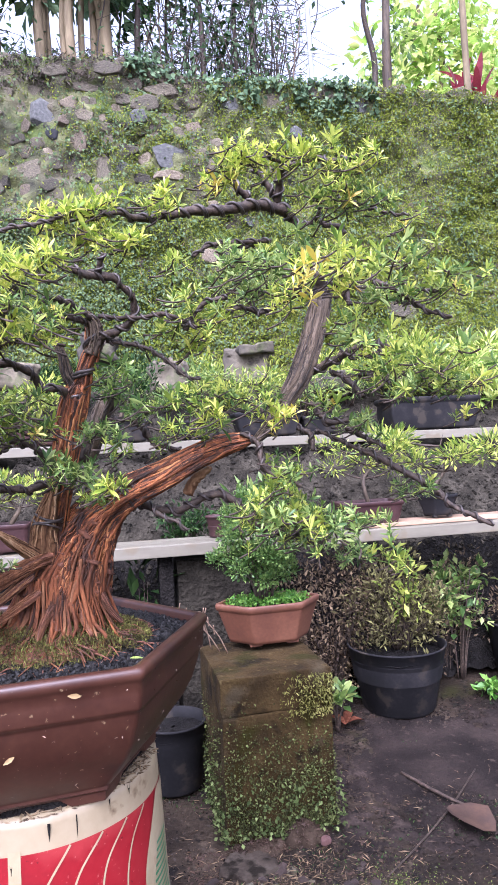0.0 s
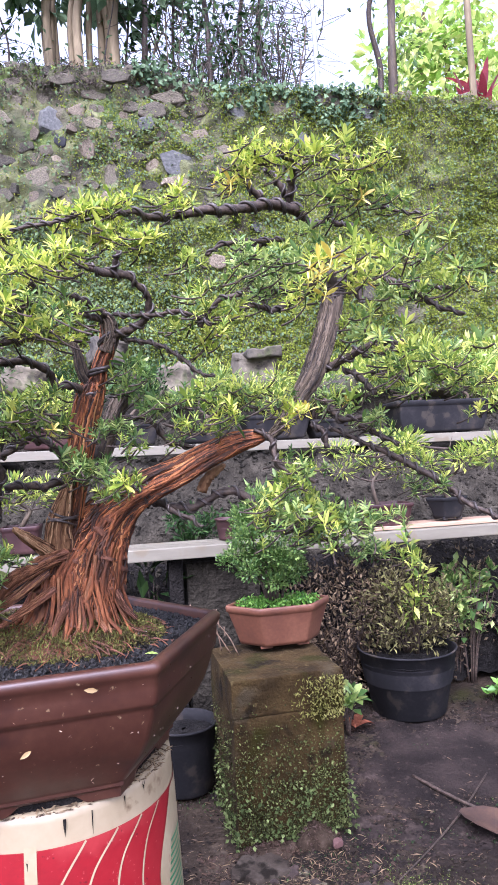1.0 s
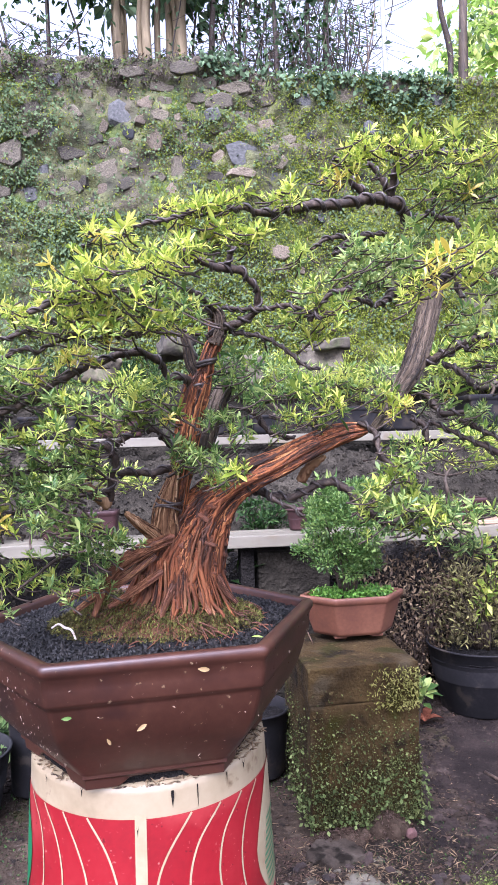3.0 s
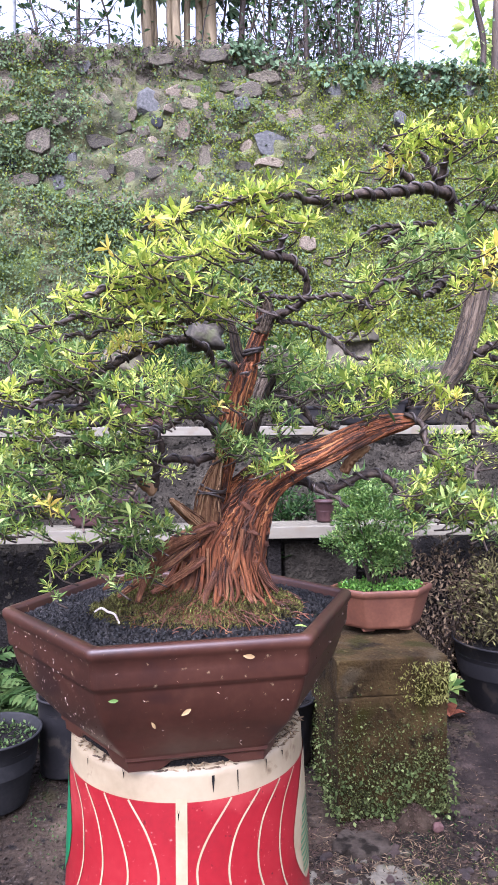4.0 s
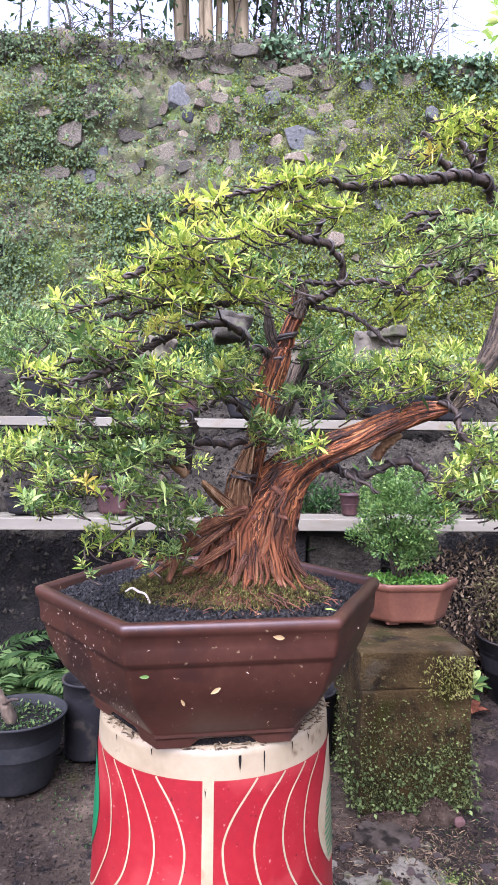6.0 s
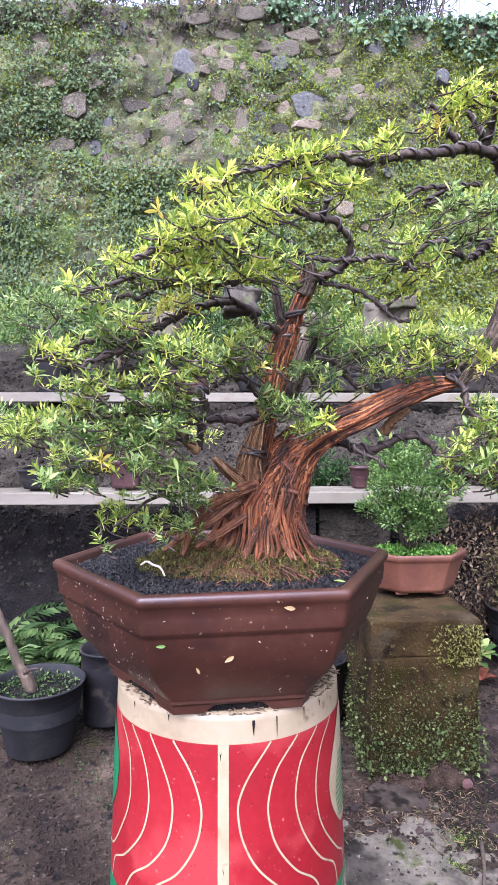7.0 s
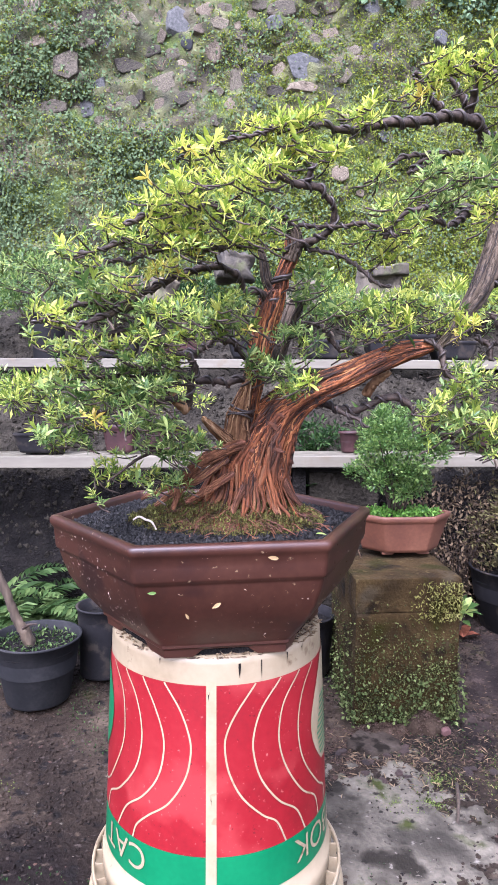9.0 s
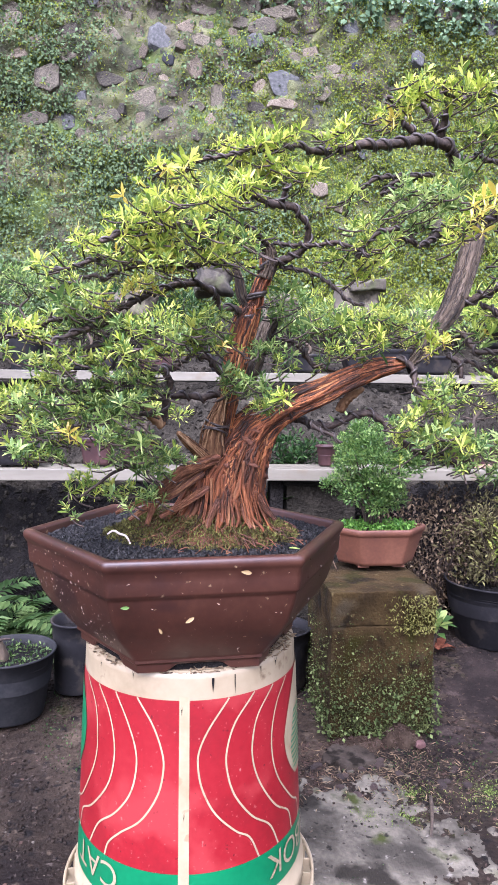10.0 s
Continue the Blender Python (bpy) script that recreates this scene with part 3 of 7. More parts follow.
edge = np.stack([np.full(160, -0.108) - 0.014 * rng.random(160), 0.16 * rng.random(160), 0.006 + 0.12 * rng.random(160) ** 1.5], axis=1)
pts = np.vstack([pts, edge])
v, f = leaf_cloud(pts, rng.normal(size=pts.shape) * 0.6 + np.array((0, -0.7, 0.1)), 0.005 + 0.006 * rng.random(len(pts)), 0.7, rng, face=(0, -0.6, 0.8))
part("creeper", mesh_of("creeper", v, f, leafy("creeper_tip", (0.035, 0.05, 0.014), (0.07, 0.095, 0.028), (0.15, 0.185, 0.065), rough=0.8, spec=0.12, translucent=0.25)), blk, "fresh green creeper tips near the ground", "stuff")
n = 1500
pts = np.stack([rng.uniform(0.0, 0.105, n), -0.003 - 0.006 * rng.random(n), 0.21 + 0.078 * rng.random(n)], axis=1)
keep = rng.random(n) < 0.2 + (pts[:, 0] - 0.02) * 9
pts = pts[keep]
v, f = leaf_cloud(pts, rng.normal(size=pts.shape) + np.array((0, -0.6, -0.5)), 0.005 + 0.004 * rng.random(len(pts)), 0.35, rng)
part("moss", mesh_of("moss", v, f, leafy("pier_moss", (0.09, 0.085, 0.02), (0.16, 0.16, 0.04), (0.26, 0.25, 0.08), rough=0.9, spec=0.1)), blk, "dry yellowish moss", "stuff")
old = thing("old_block", (0.313, 1.005, 0.05), "dark mossy concrete block under the shelf", "concrete block")
part("body", box("body", (0.19, 0.1, 0.4), M_CRUMB, 0.006, (0, 0.05, 0.2), 0.004, 4, 7), old)

# ---- paint pail ----
AX, AY = -0.02, 0.135


def pail_r(z):
    return 0.1359 + (0.3475 - z) * 0.0443


pail = thing("paint_pail", (AX, AY, 0.0), "upside-down white paint pail with a worn red and green label", "paint pail")
prof = [(0.02, 0.3795), (0.118, 0.3795), (0.1308, 0.379), (0.134, 0.3765)] + [(pail_r(z), z) for z in (0.37, 0.3, 0.2, 0.12, 0.085)] + [(pail_r(0.085) + 0.004, 0.083), (pail_r(0.08) + 0.004, 0.06), (pail_r(0.06), 0.058), (pail_r(0.05), 0.022)]
part("body", mesh_of("body", *lathe(prof, 96), M_WHITEP), pail)
part("rim_band", mesh_of("rim_band", *lathe([(0.1625, 0.050), (0.1625, 0.0575), (0.1645, 0.059), (0.1665, 0.0575), (0.1665, 0.050), (0.1645, 0.0485), (0.1625, 0.050)], 96), M_WHITEP), pail)
part("lid", mesh_of("lid", *lathe([(0.15, 0.024), (0.168, 0.024), (0.171, 0.02), (0.171, 0.0), (0.168, -0.002)], 96), M_WHITEP), pail)
rib = box("rib", (0.014, 0.0022, 0.026), M_WHITEP, 0.0006)
for k in range(36):
    part("rib", rib, pail, at=pose(0, 0, 0, 0, 0, k * 10) @ pose(0.1565, 0, 0.0435))


def on_pail(phi, z, lift):
    """phi: degrees round from the front, to the right."""
    a, r = radians(phi - 90), pail_r(z) + lift
    return (r * math.cos(a), r * math.sin(a), z)


def label_patch(name, phis, lo, hi, material, lift, label=""):
    """A printed patch; lo and hi give its lower and upper edge at an angle."""
    verts, faces = [], []
    rows = 6
    for ph in phis:
        for j in range(rows + 1):
            verts.append(on_pail(ph, lo(ph) + (hi(ph) - lo(ph)) * j / rows, lift))
    for i in range(len(phis) - 1):
        for j in range(rows):
            a = i * (rows + 1) + j
            faces.append((a, a + rows + 1, a + rows + 2, a + 1))
    return part(name, mesh_of(name, verts, faces, material), pail, label)


MID = -2.4
label_patch("red_panel", np.linspace(-100, 100, 81), lambda p: 0.15, lambda p: 0.3475, M_REDL, 0.0005, "scratched red panel")
label_patch("green_band", np.linspace(-110, 110, 81), lambda p: 0.101, lambda p: 0.1498, M_GREENL, 0.0005, "green band")
label_patch("centre_stripe", np.linspace(MID - 2.4, MID + 2.4, 5), lambda p: 0.092, lambda p: 0.352, M_CREAM, 0.0012, "cream centre stripe")


def lens_half(p, start):
    """Half height of a rounded side panel that begins at an angle and widens away from it."""
    return 0.002 + 0.05 * min(1.0, max(0.0, (p - start) / 17)) ** 0.5


label_patch("side_panel", np.linspace(54.6, 112, 40), lambda p: 0.27 - 0.058 * min(1.0, (p - 54.5) / 13) ** 0.5, lambda p: 0.272 + 0.0755 * min(1.0, (p - 54.5) / 17) ** 0.7, M_CREAM, 0.0013, "cream panel with small print")
label_patch("side_panel", np.linspace(-112, -65, 34), lambda p: 0.283 - 1.3 * lens_half(-p, 65), lambda p: 0.283 + 1.15 * lens_half(-p, 65), M_GREENL, 0.0013, "green side panel")
for k in range(11):
    z = 0.292 - 0.007 * k
    label_patch("print_line", np.linspace(61 + abs(k - 6) * 0.9, 82 - (k % 3) * 2, 7), lambda p, z=z: z, lambda p, z=z: z + 0.003, M_GREENL, 0.0018)


def print_curve(points):
    q = smooth_path(points, 8)
    verts, faces = [], []
    for i, (ph, z) in enumerate(q):
        d = q[min(i + 1, len(q) - 1)] - q[max(i - 1, 0)]
        dx, dz = d[0] * 0.0024, d[1]
        ln = math.hypot(dx, dz)
        ox, oz = -dz / ln * 0.0011 / 0.0024, dx / ln * 0.0011
        verts += [on_pail(ph - ox, z - oz, 0.0011), on_pail(ph + ox, z + oz, 0.0011)]
    for i in range(len(q) - 1):
        faces.append((2 * i, 2 * i + 1, 2 * i + 3, 2 * i + 2))
    part("print_curve", mesh_of("print_curve", verts, faces, M_CREAM), pail)


RIGHT = [
    [(19, 0.347), (9.5, 0.316), (4.6, 0.291), (4.0, 0.271), (6.1, 0.245), (11.8, 0.217), (21.4, 0.192), (29, 0.178), (34, 0.1505)],
    [(33, 0.347), (22.2, 0.318), (17.6, 0.287), (17.8, 0.261), (21.6, 0.232), (30.5, 0.202), (41, 0.181), (47, 0.151)],
    [(45.7, 0.347), (35.2, 0.32), (31.4, 0.292), (31.5, 0.265), (36, 0.234), (45.5, 0.2), (56.7, 0.178), (60, 0.151)],
    [(58, 0.347), (48.6, 0.323), (43.9, 0.289), (44.6, 0.254), (49.7, 0.224), (61, 0.19), (69, 0.175), (71, 0.151)],
]
LEFT = [
    [(-25.6, 0.347), (-17.3, 0.318), (-12.5, 0.287), (-12.1, 0.264), (-14.9, 0.237), (-22.6, 0.207), (-33.3, 0.186), (-40.5, 0.168), (-43, 0.1505)],
    [(-38.4, 0.347), (-31, 0.318), (-26, 0.288), (-25.5, 0.262), (-28.7, 0.233), (-36.9, 0.206), (-48, 0.183), (-55.6, 0.151)],
    [(-51.4, 0.347), (-43.3, 0.323), (-38.9, 0.293), (-38.6, 0.263), (-43, 0.231), (-54.7, 0.197), (-66, 0.178), (-70, 0.151)],
    [(-64.8, 0.347), (-54.3, 0.321), (-51.3, 0.282), (-52.9, 0.253), (-59.9, 0.22), (-69.8, 0.19), (-84, 0.176)],
]
for c in RIGHT + LEFT:
    print_curve(c)


def pail_text(text, phi0, z0, size, turn):
    """Letters bent round the pail; upside down, as the pail stands on its head."""
    cu = bpy.data.curves.new("letters", "FONT")
    cu.body, cu.size = text, size
    tmp = bpy.data.objects.new("letters", cu)
    scene.collection.objects.link(tmp)
    me = bpy.data.meshes.new_from_object(tmp.evaluated_get(bpy.context.evaluated_depsgraph_get()))
    bpy.data.objects.remove(tmp)
    bm = bmesh.new()
    bm.from_mesh(me)
    bmesh.ops.subdivide_edges(bm, edges=[e for e in bm.edges if e.calc_length() > 0.004], cuts=3)
    for v in bm.verts:
        v.co = on_pail(phi0 - math.degrees(v.co.x / 0.142), z0 - v.co.y, 0.0016)
    bm.to_mesh(me)
    bm.free()
    me.materials.clear()
    me.materials.append(M_WHITEP)
    part("lettering", me, pail, "white block letters")


pail_text("CAT", -34, 0.1435, 0.042, 0)
pail_text("TEMBOK", 105.5, 0.1435, 0.042, 0)

for ph, z0, z1, w in ((11, 0.355, 0.372, 0.6), (22, 0.35, 0.373, 0.25), (-28, 0.366, 0.3735, 0.5), (37, 0.364, 0.374, 0.4), (48, 0.367, 0.374, 0.8), (-50, 0.366, 0.374, 0.5), (-3.6, 0.33, 0.338, 0.4), (-2.4, 0.21, 0.216, 0.3)):
    label_patch("dirt_streak", np.linspace(ph - w, ph + w, 5), lambda p, a=ph, z=z0, w=w: z + 0.012 * abs(p - a) / w, lambda p, z=z1: z, M_SOIL, 0.0016)
rng = np.random.default_rng(19)
verts, faces = [], []
for i in range(2400):
    a, rr, s_ = rng.uniform(0, 6.28), 0.108 + 0.027 * rng.random() ** 1.3, 0.0004 + 0.0016 * rng.random() ** 2
    c, b = Vector((rr * math.cos(a), rr * math.sin(a), 0.3803 - 0.002 * (rr > 0.131))), len(verts)
    q = Euler((rng.normal() * 0.25, rng.normal() * 0.25, rng.uniform(0, 6.28))).to_matrix()
    verts += [q @ (Vector(p) * s_) + c for p in ((3.2, 0, 0), (-2.8, 0.2, 0), (0, 0.8, 0.1), (0, -0.8, 0), (0.1, 0, 0.6), (0, 0.1, -0.6))]
    faces += [tuple(b + i for i in t) for t in ((0, 2, 4), (2, 1, 4), (1, 3, 4), (3, 0, 4), (2, 0, 5), (1, 2, 5), (3, 1, 5), (0, 3, 5))]
part("dirt", mesh_of("dirt", verts, faces, M_DRY, False), pail, "soil crumbs on the pail's edge", "stuff")

# ---- bonsai pot ----
POT_AT = (-0.022, 0.125, 0.0)
pot = thing("bonsai_pot", POT_AT, "dark brown glazed hexagonal bonsai pot on the pail", "bonsai pot", rz=6.0)


def hexring(R, z, rr=0.012):
    return polygon_ring(6, R, rr, z, 6)


PZ = [(0.1415, 0.3915, .01), (0.1425, 0.395, .01), (0.1462, 0.399, .008), (0.1555, 0.409, .008), (0.1745, 0.4295, .008), (0.185, 0.4465, .008), (0.192, 0.464, .008), (0.1955, 0.4755, .008), (0.1962, 0.479, .008),
      (0.1995, 0.481, .008), (0.2005, 0.484, .008), (0.2015, 0.496, .008), (0.2025, 0.506, .008), (0.205, 0.5095, .008), (0.207, 0.513, .008), (0.207, 0.518, .008), (0.2045, 0.5208, .008), (0.1995, 0.5216, .008),
      (0.1935, 0.5208, .008), (0.1915, 0.5175, .008), (0.1905, 0.49, .008)]
part("body", mesh_of("body", *loft([hexring(*r) for r in PZ], cap_bottom=True), M_POT), pot)


def foot_skirt():
    """The pot's foot: a low six-sided skirt with a shallow arch cut in each side."""
    verts, faces = [], []
    n = 26
    corners = [Vector((math.cos(radians(60 * k)), math.sin(radians(60 * k)), 0)) for k in range(6)]
    loop = []
    for k in range(6):
        for j in range(n):
            u = j / n
            a = 0.0082 * min(1.0, max(0.0, (0.265 - abs(u - 0.5)) / 0.08))
            loop.append((corners[k].lerp(corners[(k + 1) % 6], u), 0.3797 + a))
    m = len(loop)
    for R, top in ((0.137, None), (0.138, 0.3884), (0.139, 0.3896), (0.1425, 0.392), (0.1425, 0.396), (0.132, 0.396), (0.13, None)):
        for c, low in loop:
            verts.append((c.x * R, c.y * R, low if top is None else top))
    for i in range(6):
        for k in range(m):
            a, b = i * m + k, i * m + (k + 1) % m
            faces.append((a, b, b + m, a + m))
    for k in range(m):
        faces.append((k, 6 * m + k, 6 * m + (k + 1) % m, (k + 1) % m))
    return mesh_of("foot", verts, faces, M_POT, False)


# Added dark plug: stands in for the shade behind the foot's arches.
part("drainage_soil", mesh_of("drainage_soil", *loft([hexring(0.1335, 0.3799), hexring(0.1335, 0.387), hexring(0.13, 0.391)], False, True), M_SOIL), pot, "dark plug standing in for the shade under the pot")
part("foot", foot_skirt(), pot, "low foot with arched drain openings")
soil_v, soil_f = loft([hexring(R, z) for R, z in ((0.191, 0.5085), (0.15, 0.511), (0.1, 0.5155), (0.05, 0.52))], False, True)
part("soil", mesh_of("soil", soil_v, soil_f, M_GRIT), pot)
rng = np.random.default_rng(11)
gr = []
while len(gr) < 12000:
    x, y = rng.uniform(-0.186, 0.186, 2)
    q = max(abs(y), abs(0.866 * x + 0.5 * y), abs(0.866 * x - 0.5 * y))
    if q < 0.1635 and (x - 0.03) ** 2 + (y - 0.0) ** 2 > 0.06 ** 2:
        gr.append((x, y, 0.5095 + 0.0105 * max(0, 1 - math.hypot(x, y) / 0.18) + 0.002 * rng.random()))
gv, gf = [], []
for x, y, z in gr:
    s = 0.0014 + 0.0017 * rng.random()
    q = Euler(rng.uniform(0, 3, 3)).to_matrix()
    b = len(gv)
    for c in ((1, 0, 0), (-1, 0.2, 0), (0, 1, 0.1), (0, -1, 0), (0.1, 0, 0.9), (0, 0.1, -1)):
        gv.append(q @ (Vector(c) * s * rng.uniform(0.8, 1.25)) + Vector((x, y, z)))
    for t in ((0, 2, 4), (2, 1, 4), (1, 3, 4), (3, 0, 4), (2, 0, 5), (1, 2, 5), (3, 1, 5), (0, 3, 5)):
        gf.append(tuple(b + i for i in t))
part("grit", mesh_of("grit", gv, gf, M_GRIT, False), pot, "black volcanic grit", "stuff")

rng = np.random.default_rng(37)


def side_point(k, u, z):
    """A point on one of the pot's six sides, at a share of its width and a height."""
    R = np.interp(z, [q[1] for q in PZ[2:15]], [q[0] for q in PZ[2:15]])
    a, b = Vector((math.cos(radians(60 * k)), math.sin(radians(60 * k)), 0)), Vector((math.cos(radians(60 * k + 60)), math.sin(radians(60 * k + 60)), 0))
    p = a.lerp(b, u) * R
    out = (a + b).normalized()
    return Vector((p.x, p.y, z)) + out * 0.0008, out


pts, ways = [], []
for k, count in ((3, 300), (4, 46), (5, 60)):
    for i in range(count):
        p, out = side_point(k, rng.uniform(0.04, 0.96), rng.uniform(0.404, 0.512))
        side = Vector((-out.y, out.x, 0))
        pts.append(p)
        ways.append(side * rng.normal() + Vector((0, 0, rng.normal())))
v, f = leaf_cloud(np.array(pts), np.array(ways), 0.001 + 0.0034 * rng.random(len(pts)) ** 2, 0.34, rng)
part("stuck_litter", mesh_of("stuck_litter", v, f, leafy("litter_scrap", (0.07, 0.045, 0.035), (0.16, 0.11, 0.085), (0.34, 0.26, 0.19), rough=0.8, spec=0.1)), pot, "tiny dry leaf scraps stuck to the glaze", "stuff")

# ---- bonsai tree ----
tree = thing("bonsai_tree", (0, 0, 0), "old wired bonsai with stringy red bark and fresh yellow-green leaves", "bonsai tree")
seed_no = [0]


def limb(name, pts, wired=True, mat=None, ridges=0.0, strands=0):
    seed_no[0] += 1
    s = seed_no[0]
    if wired:
        kinks = smooth_path(pts, 2)
        pts = [tuple(p) for p in kinks]
        pts = [(x + 0.35 * r * noise.noise((k * 1.3, s, 0)), y, z + 0.5 * r * noise.noise((k * 1.1, s, 5)), r * (0.74 + 0.16 * noise.noise((k * 0.9, s, 9)))) for k, (x, y, z, r) in enumerate(pts)]
    ob = part(name, mesh_of(name, *tube([(x, y, z, r * 0.88) for x, y, z, r in pts] if strands else pts, sides=24 if ridges else 10, per=4 if wired else 7, ridges=ridges, jitter=0.4, seed=s), (M_CORE if strands and mat in (M_BARK, M_OLDBARK, M_ROOT) else mat) or M_TWIG), tree)
    if strands:
        part("bark", mesh_of("bark", *strips(pts, strands, s), mat), ob, "peeling fibrous bark strips", "stuff")
    if wired:
        length = sum(math.dist(a[:3], b[:3]) for a, b in zip(pts, pts[1:]))
        mean = sum(p[3] for p in pts) / len(pts)
        w = min(0.0023, 0.0009 + mean * 0.2)
        turns = max(1.5, length / (0.011 + mean * 2.6))
        part("wire", mesh_of("wire", *helix(pts, w, turns, s * 1.7), M_WIRE), ob, "dark aluminium training wire")
        if mean > 0.0045:
            part("wire", mesh_of("wire", *helix(pts, w * 0.85, turns, s * 1.7 + 0.55), M_WIRE), ob, "dark aluminium training wire")
    return ob


def strips(pts, count, seed):
    """Long fibres of bark that follow a limb."""
    r = np.random.default_rng(seed)
    q = smooth_path(pts, 6)
    line, rad = q[:, :3], q[:, 3]
    tan, us, vs = frames_along(line)
    n = len(line)
    out = []
    for k in range(count):
        a = r.random() * 6.28
        span = max(4, int(n * r.uniform(0.35, 1.0)))
        i0 = r.integers(0, max(1, n - span + 1))
        w = (0.0004 + 0.0012 * r.random() ** 2) * min(1.0, rad[i0] / 0.03 + 0.4)
        row = []
        drift = r.normal() * 0.012
        for i in range(i0, min(n, i0 + span)):
            a += drift + r.normal() * 0.035
            end = min(1.0, 0.35 + 0.3 * min(i - i0, i0 + span - 1 - i))
            lift = rad[i] * (0.95 + 0.11 * math.sin(7 * a + seed + i * 0.1) + 0.03 * r.random()) + w * 0.25
            row.append((*(line[i] + lift * (math.cos(a) * us[i] + math.sin(a) * vs[i])), w * end))
        if len(row) > 2:
            out.append(tube(row, sides=5, per=2, cap=False))
    return joined(out)



limb("trunk", [(0.012, 0.103, 0.512, 0.05), (0.017, 0.103, 0.545, 0.0465), (0.027, 0.105, 0.581, 0.0425), (0.035, 0.105, 0.608, 0.0375), (0.0385, 0.104, 0.622, 0.028), (0.04, 0.103, 0.63, 0.012)], wired=False, mat=M_OLDBARK, ridges=0.2, strands=560)
limb("leader", [(0.004, 0.1, 0.6, 0.018), (0.009, 0.095, 0.628, 0.0155), (0.018, 0.09, 0.657, 0.0118), (0.024, 0.085, 0.686, 0.0115), (0.031, 0.08, 0.721, 0.0127), (0.038, 0.075, 0.755, 0.0137), (0.045, 0.066, 0.779, 0.0136), (0.05, 0.061, 0.791, 0.0105), (0.053, 0.059, 0.797, 0.006)], wired=False, mat=M_BARK, ridges=0.14, strands=230)
limb("branch", [(0.043, 0.067, 0.776, 0.0125), (0.05, 0.061, 0.792, 0.0125), (0.057, 0.055, 0.806, 0.0112), (0.065, 0.05, 0.829, 0.0098), (0.064, 0.045, 0.853, 0.008)], mat=M_BARK, strands=70)
limb("leader", [(0.23, 0.03, 0.725, 0.0042), (0.244, 0.041, 0.736, 0.0061), (0.258, 0.052, 0.75, 0.0075), (0.273, 0.064, 0.77, 0.0090), (0.29, 0.075, 0.79, 0.0118), (0.304, 0.086, 0.814, 0.0127), (0.318, 0.098, 0.843, 0.0127), (0.33, 0.109, 0.872, 0.0130), (0.341, 0.12, 0.903, 0.0137)], wired=False, mat=M_BARK2, ridges=0.14, strands=112)
limb("branch", [(0.344, 0.12, 0.903, 0.0094), (0.355, 0.116, 0.916, 0.0094), (0.363, 0.112, 0.928, 0.0073), (0.367, 0.108, 0.914, 0.0051), (0.368, 0.104, 0.899, 0.0043), (0.368, 0.1, 0.885, 0.0028)])
limb("stub", [(0.34, 0.12, 0.903, 0.0087), (0.336, 0.11, 0.914, 0.0072), (0.331, 0.1, 0.924, 0.0050)], wired=False, mat=M_BARK2)
limb("branch", [(0.309, 0.12, 0.983, 0.0084), (0.302, 0.111, 0.996, 0.0091), (0.286, 0.102, 1.002, 0.0082), (0.261, 0.093, 1.001, 0.0081), (0.234, 0.084, 0.995, 0.0075), (0.205, 0.075, 0.986, 0.0070), (0.177, 0.065, 0.982, 0.0065), (0.152, 0.056, 0.974, 0.0060), (0.132, 0.047, 0.966, 0.0053), (0.111, 0.038, 0.964, 0.0042), (0.095, 0.029, 0.965, 0.0032), (0.067, 0.02, 0.956, 0.0028)])
limb("branch", [(0.079, 0.02, 0.961, 0.0028), (0.054, 0.013, 0.959, 0.0025), (0.036, 0.006, 0.949, 0.0024), (0.008, -0.001, 0.939, 0.0024), (-0.014, -0.009, 0.931, 0.0021), (-0.026, -0.016, 0.918, 0.0020), (-0.047, -0.023, 0.913, 0.0017), (-0.064, -0.03, 0.903, 0.0011)])
limb("branch", [(0.287, 0.11, 1.011, 0.0066), (0.287, 0.099, 1.027, 0.0062), (0.287, 0.088, 1.037, 0.0054), (0.292, 0.077, 1.042, 0.0050), (0.306, 0.066, 1.041, 0.0043), (0.319, 0.054, 1.043, 0.0035), (0.329, 0.043, 1.035, 0.0035), (0.345, 0.032, 1.032, 0.0031), (0.36, 0.021, 1.03, 0.0024), (0.373, 0.01, 1.031, 0.0017)])
limb("branch", [(0.284, 0.11, 1.021, 0.0051), (0.273, 0.107, 1.035, 0.0044), (0.264, 0.103, 1.044, 0.0040), (0.256, 0.1, 1.048, 0.0033)])
limb("branch", [(0.252, 0.11, 1.017, 0.0058), (0.24, 0.105, 1.024, 0.0050), (0.23, 0.1, 1.034, 0.0047), (0.222, 0.095, 1.045, 0.0043), (0.213, 0.09, 1.049, 0.0032)])
limb("twig", [(0.269, 0.02, 1.02, 0.0020), (0.256, 0.013, 1.021, 0.0020), (0.252, 0.007, 1.027, 0.0016), (0.254, 0, 1.029, 0.0010)], wired=False)
limb("branch", [(0.318, 0.12, 0.99, 0.0033), (0.331, 0.109, 0.989, 0.0033), (0.336, 0.098, 0.999, 0.0029), (0.336, 0.086, 1.004, 0.0025), (0.353, 0.075, 1.005, 0.0025), (0.371, 0.064, 0.996, 0.0025), (0.392, 0.052, 0.983, 0.0021), (0.413, 0.041, 0.975, 0.0014), (0.429, 0.03, 0.974, 0.0010)])
limb("branch", [(0.338, 0.11, 0.99, 0.0037), (0.347, 0.1, 0.982, 0.0036), (0.357, 0.09, 0.977, 0.0036), (0.361, 0.08, 0.965, 0.0028)])
limb("branch", [(0.319, 0.11, 0.9, 0.0057), (0.293, 0.093, 0.895, 0.0058), (0.272, 0.075, 0.884, 0.0053), (0.258, 0.057, 0.871, 0.0039), (0.244, 0.04, 0.863, 0.0028)])
